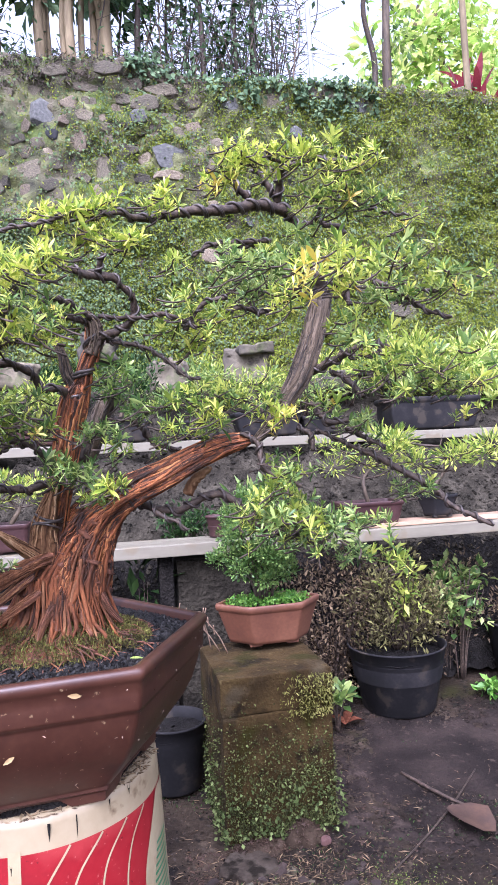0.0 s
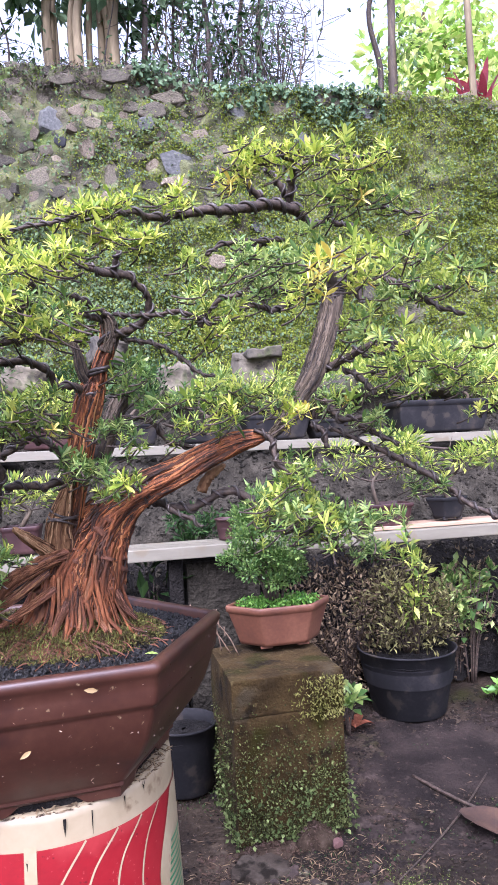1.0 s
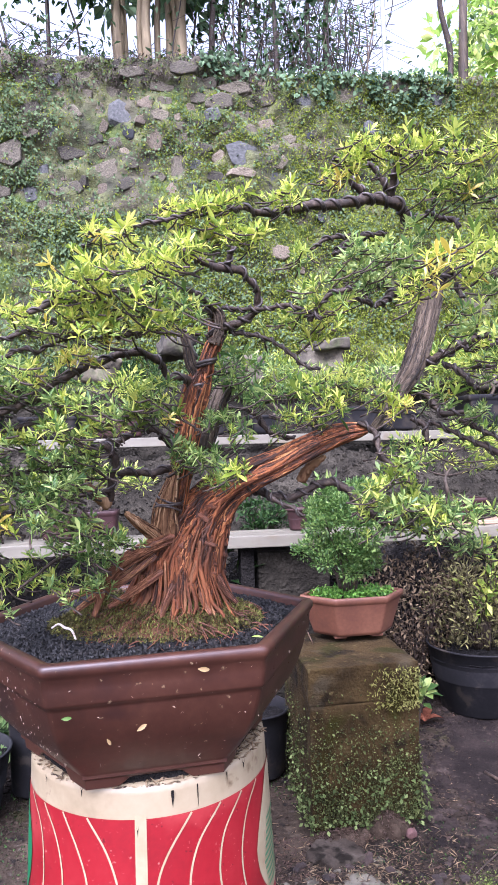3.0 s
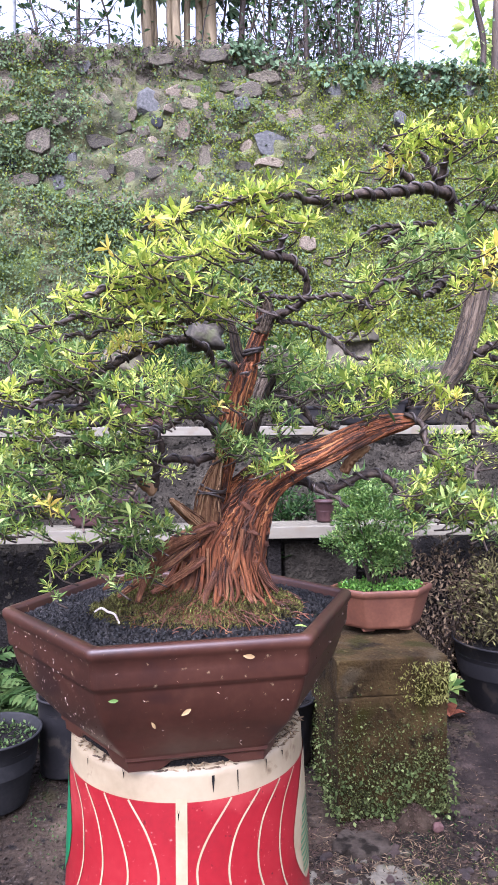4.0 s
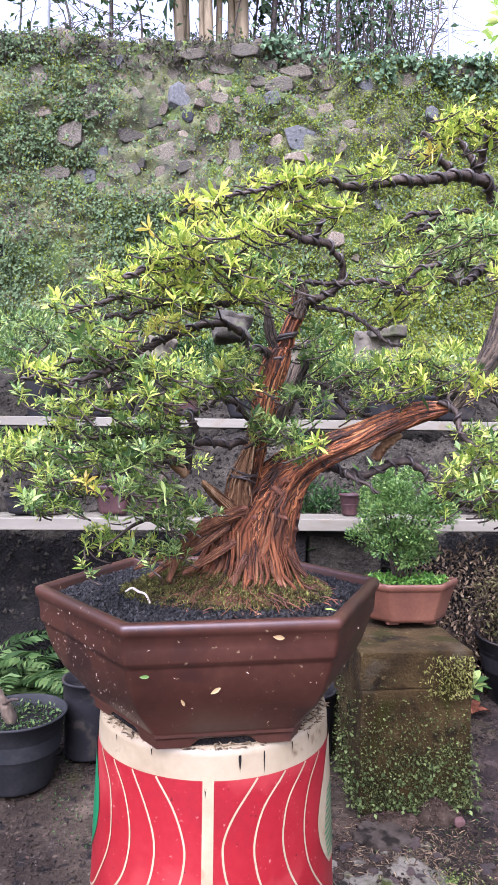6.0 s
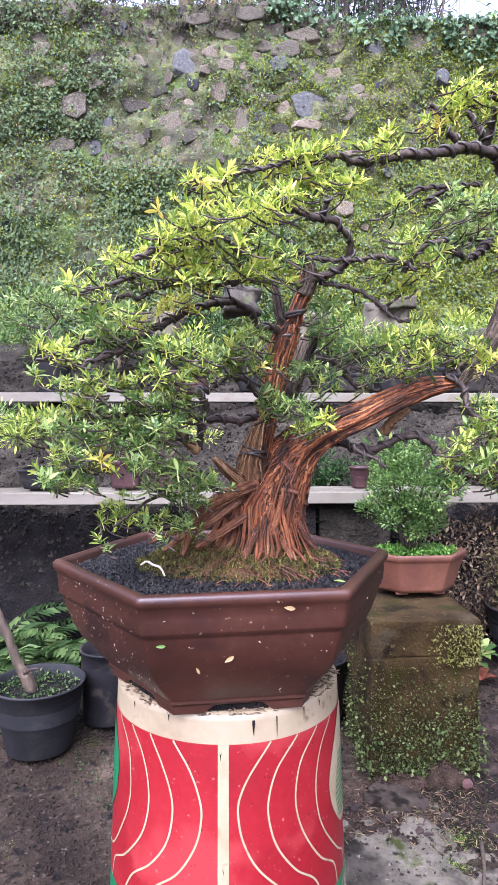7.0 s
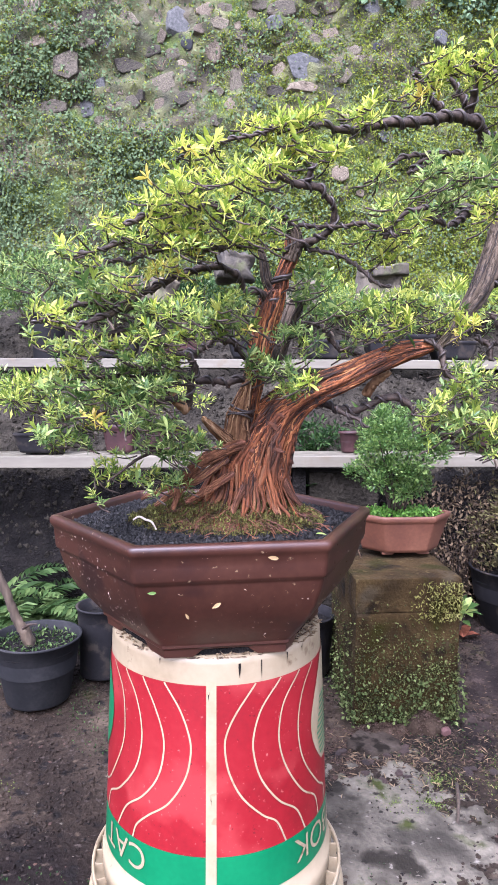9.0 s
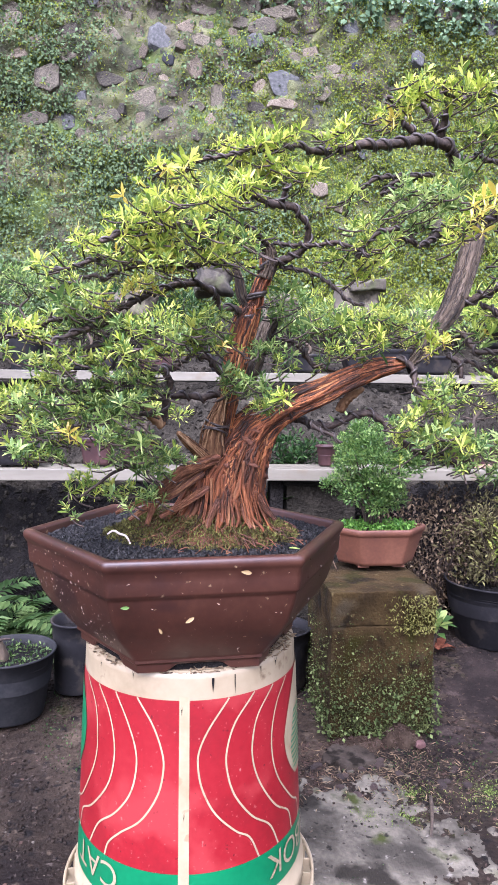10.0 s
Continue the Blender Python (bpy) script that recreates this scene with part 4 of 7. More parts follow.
limb("branch", [(0.284, 0.1, 0.896, 0.0035), (0.266, 0.092, 0.898, 0.0034), (0.251, 0.083, 0.892, 0.0033), (0.238, 0.075, 0.885, 0.0026), (0.246, 0.067, 0.871, 0.0033), (0.226, 0.058, 0.873, 0.0032), (0.208, 0.05, 0.866, 0.0022)])
limb("branch", [(0.297, 0.1, 0.942, 0.0025), (0.271, 0.093, 0.95, 0.0028), (0.249, 0.085, 0.952, 0.0027), (0.227, 0.078, 0.939, 0.0027), (0.205, 0.07, 0.929, 0.0020)])
limb("branch", [(0.356, 0.05, 0.908, 0.0033), (0.364, 0.037, 0.908, 0.0040), (0.37, 0.024, 0.894, 0.0046), (0.379, 0.011, 0.885, 0.0042), (0.389, -0.001, 0.875, 0.0038), (0.399, -0.014, 0.861, 0.0031), (0.408, -0.027, 0.849, 0.0025), (0.425, -0.04, 0.841, 0.0018)])
limb("branch", [(0.391, 0.04, 0.893, 0.0027), (0.401, 0.017, 0.89, 0.0026), (0.41, -0.007, 0.877, 0.0026), (0.422, -0.03, 0.869, 0.0019)])
limb("branch", [(0.307, 0.09, 0.803, 0.0067), (0.322, 0.078, 0.808, 0.0066), (0.336, 0.067, 0.816, 0.0066), (0.35, 0.055, 0.822, 0.0059), (0.362, 0.043, 0.827, 0.0052), (0.372, 0.032, 0.827, 0.0042), (0.38, 0.02, 0.82, 0.0032)])
limb("branch", [(0.348, 0.05, 0.814, 0.0046), (0.355, 0.037, 0.814, 0.0045), (0.365, 0.023, 0.814, 0.0038), (0.376, 0.01, 0.813, 0.0028)])
limb("branch", [(0.333, 0.08, 0.803, 0.0033), (0.344, 0.07, 0.796, 0.0040), (0.351, 0.06, 0.786, 0.0043), (0.355, 0.05, 0.776, 0.0039), (0.357, 0.04, 0.769, 0.0029)])
limb("branch", [(0.36, 0.06, 0.795, 0.0026), (0.373, 0.045, 0.794, 0.0029), (0.382, 0.03, 0.785, 0.0029), (0.391, 0.015, 0.774, 0.0025), (0.399, 0, 0.767, 0.0019)])
limb("branch", [(0.302, 0.06, 0.766, 0.0038), (0.308, 0.052, 0.757, 0.0045), (0.31, 0.045, 0.747, 0.0044), (0.318, 0.037, 0.741, 0.0044), (0.335, 0.03, 0.743, 0.0031)])
limb("branch", [(0.281, 0.05, 0.738, 0.0038), (0.291, 0.047, 0.733, 0.0041), (0.296, 0.043, 0.724, 0.0041), (0.295, 0.04, 0.712, 0.0031)])
limb("branch", [(0.306, 0.06, 0.735, 0.0026), (0.33, 0.053, 0.722, 0.0029), (0.349, 0.045, 0.711, 0.0032), (0.365, 0.038, 0.703, 0.0045), (0.382, 0.031, 0.692, 0.0048), (0.398, 0.024, 0.681, 0.0045), (0.414, 0.016, 0.67, 0.0045), (0.427, 0.009, 0.659, 0.0042), (0.432, 0.002, 0.648, 0.0038), (0.443, -0.005, 0.64, 0.0035), (0.457, -0.013, 0.632, 0.0032), (0.472, -0.02, 0.623, 0.0026)])
limb("branch", [(0.338, 0.05, 0.735, 0.0032), (0.348, 0.04, 0.729, 0.0035), (0.358, 0.03, 0.72, 0.0032), (0.372, 0.02, 0.712, 0.0025)])
limb("branch", [(0.096, 0.1, 0.667, 0.0052), (0.118, 0.094, 0.658, 0.0059), (0.14, 0.088, 0.652, 0.0059), (0.161, 0.083, 0.656, 0.0059), (0.181, 0.077, 0.667, 0.0059), (0.2, 0.071, 0.667, 0.0059), (0.215, 0.065, 0.654, 0.0059), (0.226, 0.059, 0.638, 0.0058), (0.243, 0.053, 0.626, 0.0052), (0.263, 0.047, 0.62, 0.0046), (0.281, 0.042, 0.616, 0.0039), (0.293, 0.036, 0.609, 0.0036), (0.306, 0.03, 0.601, 0.0033)])
limb("twig", [(0.12, 0.06, 0.657, 0.0031), (0.13, 0.053, 0.649, 0.0031), (0.144, 0.047, 0.643, 0.0025), (0.154, 0.04, 0.634, 0.0019)])
limb("deadwood_stub", [(0.16, 0.08, 0.671, 0.0058), (0.167, 0.073, 0.684, 0.0055), (0.176, 0.067, 0.692, 0.0045), (0.184, 0.06, 0.698, 0.0026)], wired=False, mat=M_DEADWOOD, ridges=0.1)
limb("branch", [(0.211, 0.02, 0.733, 0.0031), (0.225, 0.015, 0.726, 0.0037), (0.229, 0.01, 0.715, 0.0040), (0.23, 0.005, 0.701, 0.0039), (0.24, 0, 0.689, 0.0036), (0.254, -0.005, 0.683, 0.0030), (0.266, -0.01, 0.676, 0.0024)])
limb("branch", [(0.08, 0.1, 0.756, 0.0036), (0.096, 0.097, 0.757, 0.0039), (0.108, 0.093, 0.752, 0.0042), (0.117, 0.09, 0.742, 0.0042), (0.125, 0.087, 0.729, 0.0039), (0.14, 0.083, 0.723, 0.0032), (0.154, 0.08, 0.719, 0.0026)])
limb("stub", [(0.048, 0.06, 0.784, 0.0068), (0.038, 0.057, 0.804, 0.0059), (0.034, 0.053, 0.822, 0.0049), (0.028, 0.05, 0.839, 0.0034)], wired=False, mat=M_BARK2, ridges=0.1, strands=25)
limb("leader", [(0.063, 0.05, 0.823, 0.0093), (0.068, 0.047, 0.839, 0.0087), (0.066, 0.043, 0.854, 0.0074), (0.059, 0.04, 0.863, 0.0055)], wired=False, mat=M_BARK2, ridges=0.14, strands=48)
limb("branch", [(0.07, 0.045, 0.836, 0.0049), (0.081, 0.039, 0.842, 0.0055), (0.096, 0.032, 0.847, 0.0052), (0.107, 0.026, 0.855, 0.0049), (0.108, 0.02, 0.866, 0.0046), (0.107, 0.014, 0.875, 0.0039), (0.097, 0.007, 0.882, 0.0036), (0.091, 0.001, 0.888, 0.0045), (0.079, -0.005, 0.89, 0.0056), (0.065, -0.011, 0.89, 0.0049), (0.051, -0.017, 0.893, 0.0046), (0.037, -0.024, 0.899, 0.0043), (0.026, -0.03, 0.903, 0.0034)])
limb("branch", [(0.075, -0.01, 0.892, 0.0041), (0.077, -0.015, 0.9, 0.0035), (0.08, -0.02, 0.908, 0.0023)])
limb("branch", [(0.067, 0.04, 0.857, 0.0040), (0.053, 0.02, 0.863, 0.0039), (0.039, 0, 0.867, 0.0035), (0.028, -0.02, 0.864, 0.0028), (0.016, -0.04, 0.851, 0.0022)])
limb("branch", [(0.063, 0.04, 0.854, 0.0037), (0.043, 0.01, 0.853, 0.0032), (0.029, -0.02, 0.848, 0.0025), (0.011, -0.05, 0.834, 0.0021)])
limb("branch", [(0.073, 0.045, 0.862, 0.0031), (0.092, 0.03, 0.857, 0.0027), (0.113, 0.015, 0.854, 0.0027), (0.133, 0, 0.854, 0.0027), (0.146, -0.015, 0.848, 0.0023), (0.165, -0.03, 0.835, 0.0017)])
limb("branch", [(0.079, 0.045, 0.836, 0.0031), (0.105, 0.04, 0.831, 0.0028), (0.126, 0.035, 0.823, 0.0025), (0.14, 0.03, 0.812, 0.0024), (0.157, 0.025, 0.796, 0.0021), (0.173, 0.02, 0.79, 0.0015)])
limb("branch", [(0.038, 0.06, 0.779, 0.0056), (0.031, 0.052, 0.787, 0.0052), (0.012, 0.044, 0.787, 0.0048), (0.008, 0.036, 0.798, 0.0045), (-0.006, 0.027, 0.809, 0.0047), (-0.021, 0.019, 0.81, 0.0050), (-0.039, 0.011, 0.806, 0.0049), (-0.055, 0.003, 0.799, 0.0049), (-0.071, -0.005, 0.791, 0.0048), (-0.084, -0.013, 0.783, 0.0048), (-0.095, -0.021, 0.776, 0.0044), (-0.105, -0.029, 0.767, 0.0046), (-0.112, -0.037, 0.759, 0.0046), (-0.123, -0.046, 0.753, 0.0045), (-0.132, -0.054, 0.748, 0.0037), (-0.145, -0.062, 0.742, 0.0024), (-0.154, -0.07, 0.736, 0.0016)])
limb("branch", [(0.019, 0, 0.834, 0.0040), (0.003, -0.008, 0.83, 0.0043), (-0.014, -0.016, 0.824, 0.0045), (-0.027, -0.024, 0.821, 0.0039), (-0.044, -0.032, 0.818, 0.0025), (-0.057, -0.04, 0.813, 0.0016)])
limb("branch", [(0.006, -0.03, 0.865, 0.0033), (0.001, -0.036, 0.871, 0.0028), (-0.009, -0.042, 0.847, 0.0033), (-0.019, -0.048, 0.856, 0.0035), (-0.03, -0.054, 0.858, 0.0027), (-0.036, -0.06, 0.851, 0.0018)])
limb("branch", [(-0.046, -0.05, 0.855, 0.0021), (-0.065, -0.06, 0.849, 0.0026), (-0.081, -0.07, 0.841, 0.0034), (-0.091, -0.08, 0.836, 0.0033), (-0.102, -0.09, 0.828, 0.0025)])
limb("branch", [(-0.031, -0.02, 0.84, 0.0028), (-0.05, -0.026, 0.84, 0.0030), (-0.069, -0.031, 0.836, 0.0030), (-0.083, -0.037, 0.83, 0.0027), (-0.1, -0.043, 0.826, 0.0030), (-0.123, -0.049, 0.817, 0.0027), (-0.142, -0.054, 0.81, 0.0021), (-0.156, -0.06, 0.805, 0.0016)])
limb("branch", [(-0.064, -0.02, 0.822, 0.0025), (-0.079, -0.025, 0.819, 0.0033), (-0.092, -0.03, 0.814, 0.0027), (-0.105, -0.035, 0.804, 0.0019), (-0.119, -0.04, 0.806, 0.0022), (-0.135, -0.045, 0.798, 0.0019), (-0.156, -0.05, 0.79, 0.0013)])
limb("branch", [(-0.049, 0, 0.759, 0.0025), (-0.066, -0.006, 0.755, 0.0031), (-0.081, -0.012, 0.754, 0.0036), (-0.094, -0.019, 0.748, 0.0039), (-0.108, -0.025, 0.741, 0.0041), (-0.123, -0.031, 0.735, 0.0038), (-0.135, -0.037, 0.732, 0.0030), (-0.149, -0.044, 0.726, 0.0021), (-0.169, -0.05, 0.716, 0.0016)])
limb("branch", [(-0.069, -0.02, 0.766, 0.0019), (-0.09, -0.026, 0.762, 0.0022), (-0.11, -0.032, 0.758, 0.0022), (-0.124, -0.039, 0.767, 0.0024), (-0.143, -0.045, 0.763, 0.0027), (-0.157, -0.051, 0.76, 0.0029), (-0.171, -0.057, 0.753, 0.0029), (-0.184, -0.064, 0.746, 0.0024), (-0.195, -0.07, 0.739, 0.0016)])
limb("branch", [(0.027, 0.07, 0.706, 0.0044), (0.012, 0.064, 0.716, 0.0043), (0, 0.059, 0.731, 0.0046), (-0.02, 0.053, 0.735, 0.0046), (-0.032, 0.048, 0.726, 0.0042), (-0.044, 0.042, 0.719, 0.0045), (-0.056, 0.037, 0.717, 0.0054), (-0.07, 0.031, 0.713, 0.0053), (-0.081, 0.026, 0.709, 0.0053), (-0.09, 0.02, 0.706, 0.0041)])
limb("branch", [(-0.057, 0.03, 0.717, 0.0050), (-0.046, 0.034, 0.709, 0.0053), (-0.045, 0.038, 0.696, 0.0054), (-0.05, 0.042, 0.683, 0.0054), (-0.05, 0.046, 0.669, 0.0054), (-0.054, 0.05, 0.656, 0.0055)])
limb("cut_stub", [(-0.054, 0.05, 0.653, 0.0061), (-0.066, 0.04, 0.665, 0.0054), (-0.076, 0.03, 0.68, 0.0041)], wired=False, mat=M_DEADWOOD)
limb("branch", [(0.025, 0.08, 0.691, 0.0051), (0.01, 0.073, 0.689, 0.0050), (-0.009, 0.065, 0.685, 0.0049), (-0.027, 0.057, 0.687, 0.0049), (-0.044, 0.05, 0.686, 0.0042)])
limb("deadwood_stub", [(0.001, 0.085, 0.607, 0.0083), (-0.012, 0.07, 0.621, 0.0075), (-0.024, 0.055, 0.633, 0.0055), (-0.035, 0.04, 0.645, 0.0030)], wired=False, mat=M_DEADWOOD, ridges=0.14, strands=25)
limb("twig", [(-0.05, 0.03, 0.629, 0.0027), (-0.067, 0.02, 0.623, 0.0029), (-0.08, 0.01, 0.616, 0.0026), (-0.098, 0, 0.615, 0.0017)])
limb("twig", [(-0.079, 0.03, 0.611, 0.0018), (-0.103, 0.013, 0.603, 0.0018), (-0.12, -0.003, 0.591, 0.0014), (-0.134, -0.02, 0.581, 0.0011)], wired=False)
limb("branch", [(-0.081, 0.03, 0.709, 0.0035), (-0.106, 0.012, 0.7, 0.0026), (-0.131, -0.005, 0.691, 0.0023), (-0.159, -0.022, 0.688, 0.0022), (-0.186, -0.04, 0.685, 0.0016)])
limb("branch", [(-0.051, 0.04, 0.669, 0.0030), (-0.084, 0.022, 0.665, 0.0026), (-0.116, 0.005, 0.66, 0.0023), (-0.151, -0.012, 0.651, 0.0023), (-0.178, -0.03, 0.647, 0.0017)])
limb("branch", [(-0.004, 0.02, 0.745, 0.0023), (-0.021, 0.007, 0.744, 0.0023), (-0.048, -0.005, 0.737, 0.0025), (-0.068, -0.017, 0.723, 0.0022), (-0.09, -0.03, 0.719, 0.0016)])
limb("branch", [(0.196, -0.03, 0.863, 0.0029), (0.172, -0.025, 0.858, 0.0029), (0.155, -0.02, 0.834, 0.0026)])
limb("branch", [(0.21, 0.1, 0.936, 0.0032), (0.222, 0.092, 0.947, 0.0035), (0.244, 0.084, 0.954, 0.0035), (0.268, 0.076, 0.954, 0.0028), (0.2, 0.068, 0.946, 0.0031), (0.177, 0.06, 0.93, 0.0023)])
limb("branch", [(0.05, 0.1, 0.71, 0.0102), (0.061, 0.108, 0.741, 0.0099), (0.07, 0.113, 0.765, 0.0099), (0.081, 0.12, 0.785, 0.0098), (0.095, 0.13, 0.806, 0.0088)], wired=False, mat=M_BARK2, ridges=0.1, strands=64)
limb("limb", [(0.026, 0.105, 0.565, 0.037), (0.039, 0.105, 0.605, 0.0355), (0.051, 0.1, 0.633, 0.031), (0.065, 0.09, 0.654, 0.0248), (0.083, 0.08, 0.669, 0.0192), (0.107, 0.07, 0.681, 0.0158), (0.134, 0.06, 0.693, 0.0138), (0.163, 0.05, 0.708, 0.0122), (0.191, 0.04, 0.72, 0.0104), (0.211, 0.03, 0.725, 0.0074), (0.226, 0.025, 0.726, 0.0035)], wired=False, mat=M_BARK, ridges=0.11, strands=304)
limb("root", [(0.012, 0.08, 0.612, 0.007644), (-0.004, 0.07, 0.608, 0.007488), (-0.021, 0.06, 0.601, 0.007254), (-0.039, 0.05, 0.592, 0.006708), (-0.052, 0.045, 0.58, 0.005226), (-0.062, 0.04, 0.562, 0.003822), (-0.07, 0.035, 0.54, 0.00234)], wired=False, mat=M_ROOT, ridges=0.1, strands=90)

limb("root", [(-0.008, 0.07, 0.596, 0.005382), (-0.038, 0.055, 0.574, 0.004368), (-0.068, 0.045, 0.559, 0.003354), (-0.091, 0.04, 0.544, 0.00195)], wired=False, mat=M_ROOT, ridges=0.12, strands=34)
limb("root", [(0, 0.065, 0.578, 0.004914), (-0.031, 0.05, 0.56, 0.003822), (-0.056, 0.042, 0.547, 0.002418)], wired=False, mat=M_ROOT, ridges=0.12, strands=34)
limb("root", [(0.012, 0.06, 0.563, 0.004368), (0.001, 0.045, 0.542, 0.003354), (-0.005, 0.038, 0.525, 0.00195)], wired=False, mat=M_ROOT, ridges=0.12, strands=34)
limb("root", [(0.042, 0.065, 0.562, 0.004446), (0.044, 0.055, 0.545, 0.002964), (0.051, 0.048, 0.532, 0.00195)], wired=False, mat=M_ROOT, ridges=0.12, strands=34)
limb("root", [(-0.015, 0.08, 0.585, 0.003978), (-0.052, 0.07, 0.569, 0.003432), (-0.089, 0.065, 0.557, 0.002496), (-0.109, 0.06, 0.548, 0.001482)], wired=False, mat=M_ROOT, ridges=0.12, strands=34)
limb("root", [(0.061, 0.08, 0.568, 0.004056), (0.071, 0.075, 0.55, 0.003042), (0.082, 0.07, 0.538, 0.002028)], wired=False, mat=M_ROOT, ridges=0.12, strands=34)

limb("cut_stump", [(0.012, 0.106, 0.58, 0.018), (0.006, 0.092, 0.612, 0.0168), (0.005, 0.082, 0.637, 0.0138), (0.01, 0.073, 0.66, 0.0092), (0.017, 0.07, 0.683, 0.0045), (0.02, 0.069, 0.69, 0.002)], wired=False, mat=M_DEADWOOD, ridges=0.14, strands=60)

# cord-like roots running down the trunk
rng = np.random.default_rng(57)
for k in range(58):
    a = radians(180 + 180 * (k + rng.random()) / 58)
    top, drift, w = rng.uniform(0.575, 0.632), rng.normal() * 0.18, 0.0011 + 0.0021 * rng.random() ** 2
    pts = []
    for q in range(7):
        u = q / 6
        z = top + (0.514 - top) * u
        cx = float(np.interp(z, (0.512, 0.545, 0.581, 0.612, 0.634), (0.012, 0.017, 0.027, 0.037, 0.05)))
        rad = float(np.interp(z, (0.512, 0.545, 0.581, 0.612, 0.634), (0.0495, 0.0468, 0.0432, 0.038, 0.031)))
        b = a + drift * u + rng.normal() * 0.045
        pts.append((cx + rad * math.cos(b), 0.104 + rad * math.sin(b), z, w * (0.55 + 0.5 * math.sin(math.pi * min(1.0, u + 0.15)))))
    part("root", mesh_of("root", *tube(pts, sides=7, per=4, ridges=0.15, flutes=3, jitter=0.4, seed=k), M_ROOT if k % 4 == 0 else M_OLDBARK), tree)

# wire round the base of the limb and the stump
for x, y, z, R, tilt, turns in ((0.087, 0.078, 0.671, 0.0205, 0.9, 4), (0.008, 0.078, 0.643, 0.0145, 0.25, 3)):
    ring = []
    for j in range(turns * 12 + 1):
        a = 2 * math.pi * j / 12
        along = 0.0042 * j / 12 + 0.002 * math.sin(1.7 * a)
        c, h = R * math.cos(a), R * math.sin(a)
        ring.append((x + c * math.cos(tilt) + along * math.sin(tilt), y + h, z - c * math.sin(tilt) + along * math.cos(tilt), 0.0013))
    part("wire", mesh_of("wire", *tube(ring, 6, 2), M_WIRE), tree, "dark aluminium training wire")

# black wire bound round the head of the second stem
for k in range(6):
    ring = []
    for j in range(15):
        a = 2 * math.pi * j / 14
        ring.append((0.338 + 0.0005 * k + 0.0135 * math.cos(a), 0.12 + 0.0135 * math.sin(a), 0.891 + 0.0032 * k + 0.0035 * math.cos(a + 0.5 + 0.12 * k), 0.0014))
    part("wire_ring", mesh_of("wire_ring", *tube(ring, 6, 3), M_WIRE), tree, "black binding wire")

# surface roots and moss at the foot of the trunk
rng = np.random.default_rng(21)
TX, TY = 0.02, 0.103
for k in range(96):
    a = radians(k * 360 / 96 + rng.uniform(-3, 3))
    west = max(0.0, -math.cos(a))
    r0, r1 = 0.047 + 0.008 * rng.random(), 0.066 + 0.022 * rng.random() + 0.03 * west
    w = 0.0007 + 0.0016 * rng.random() ** 2 + 0.0008 * west
    pts = [(TX + 0.8 * r0 * math.cos(a), TY + 0.8 * r0 * math.sin(a), 0.566 + 0.03 * rng.random(), w), (TX + 1.06 * r0 * math.cos(a + 0.06), TY + 1.06 * r0 * math.sin(a + 0.06), 0.544 + 0.01 * west, w * 1.1),
           (TX + (r0 + r1) / 2 * math.cos(a + rng.normal() * 0.1), TY + (r0 + r1) / 2 * math.sin(a + rng.normal() * 0.1), 0.527 + 0.004 * west, w * 0.8), (TX + r1 * math.cos(a + rng.normal() * 0.2), TY + r1 * math.sin(a + rng.normal() * 0.2), 0.511, w * 0.4)]
    part("root", mesh_of("root", *tube(pts, sides=9, per=5, ridges=0.2, flutes=4, jitter=0.5, seed=k), M_OLDBARK if k % 3 else M_ROOT), tree)
fibres = []
for k in range(900):
    a, r0 = rng.uniform(0, 6.28), 0.046 + 0.052 * rng.random()
    x, y, z = TX - 0.018 + r0 * 1.15 * math.cos(a), TY + r0 * math.sin(a), 0.5125 + 0.024 * max(0.0, 1 - (r0 - 0.046) / 0.048)
    da, ln, w = rng.normal() * 0.5, 0.01 + 0.024 * rng.random(), 0.0003 + 0.0007 * rng.random() ** 2
    fibres.append(tube([(x, y, z + 0.001, w), (x + ln * 0.5 * math.cos(a + da), y + ln * 0.5 * math.sin(a + da), z + 0.0035 * rng.random(), w), (x + ln * math.cos(a + da * 1.6), y + ln * math.sin(a + da * 1.6), z - 0.004, w * 0.6)], sides=4, per=3))
part("root_fibre", mesh_of("root_fibre", *joined(fibres[::3]), M_CORE), tree, "fine dark surface roots", "stuff")
part("root_fibre", mesh_of("root_fibre", *joined(fibres[1::10]), M_ROOT), tree, "fine reddish surface roots", "stuff")
n = 21000
a = rng.uniform(0, 6.28, n)
r = 0.046 + 0.048 * rng.random(n) ** 0.8
pts = np.stack([TX - 0.018 + r * np.cos(a) * (1.2 + 0.2 * (np.cos(a) < 0)), TY + r * np.sin(a), 0.5125 + 0.03 * np.clip(1 - (r - 0.046) / 0.048, 0, 1) + 0.006 * np.array([nz(q * 60, w * 60, 8) for q, w in zip(r * np.cos(a), r * np.sin(a))]) + 0.003 * rng.random(n)], axis=1)
v, f = leaf_cloud(pts, rng.normal(size=pts.shape) * 0.7 + np.array((0, -0.2, 0.9)), 0.002 + 0.004 * rng.random(n), 0.22, rng)
part("moss", mesh_of("moss", v, f, M_MOSS), tree, "brownish green moss cushion", "stuff")
mv, mf = lathe([(0.104, 0.498), (0.09, 0.508), (0.076, 0.5175), (0.06, 0.527), (0.035, 0.535)], 40, 0.12, 4)
part("root_mound", mesh_of("root_mound", [(TX - 0.018 + x * 1.15, TY + y, z) for x, y, z in mv], mf, M_CORE), tree)


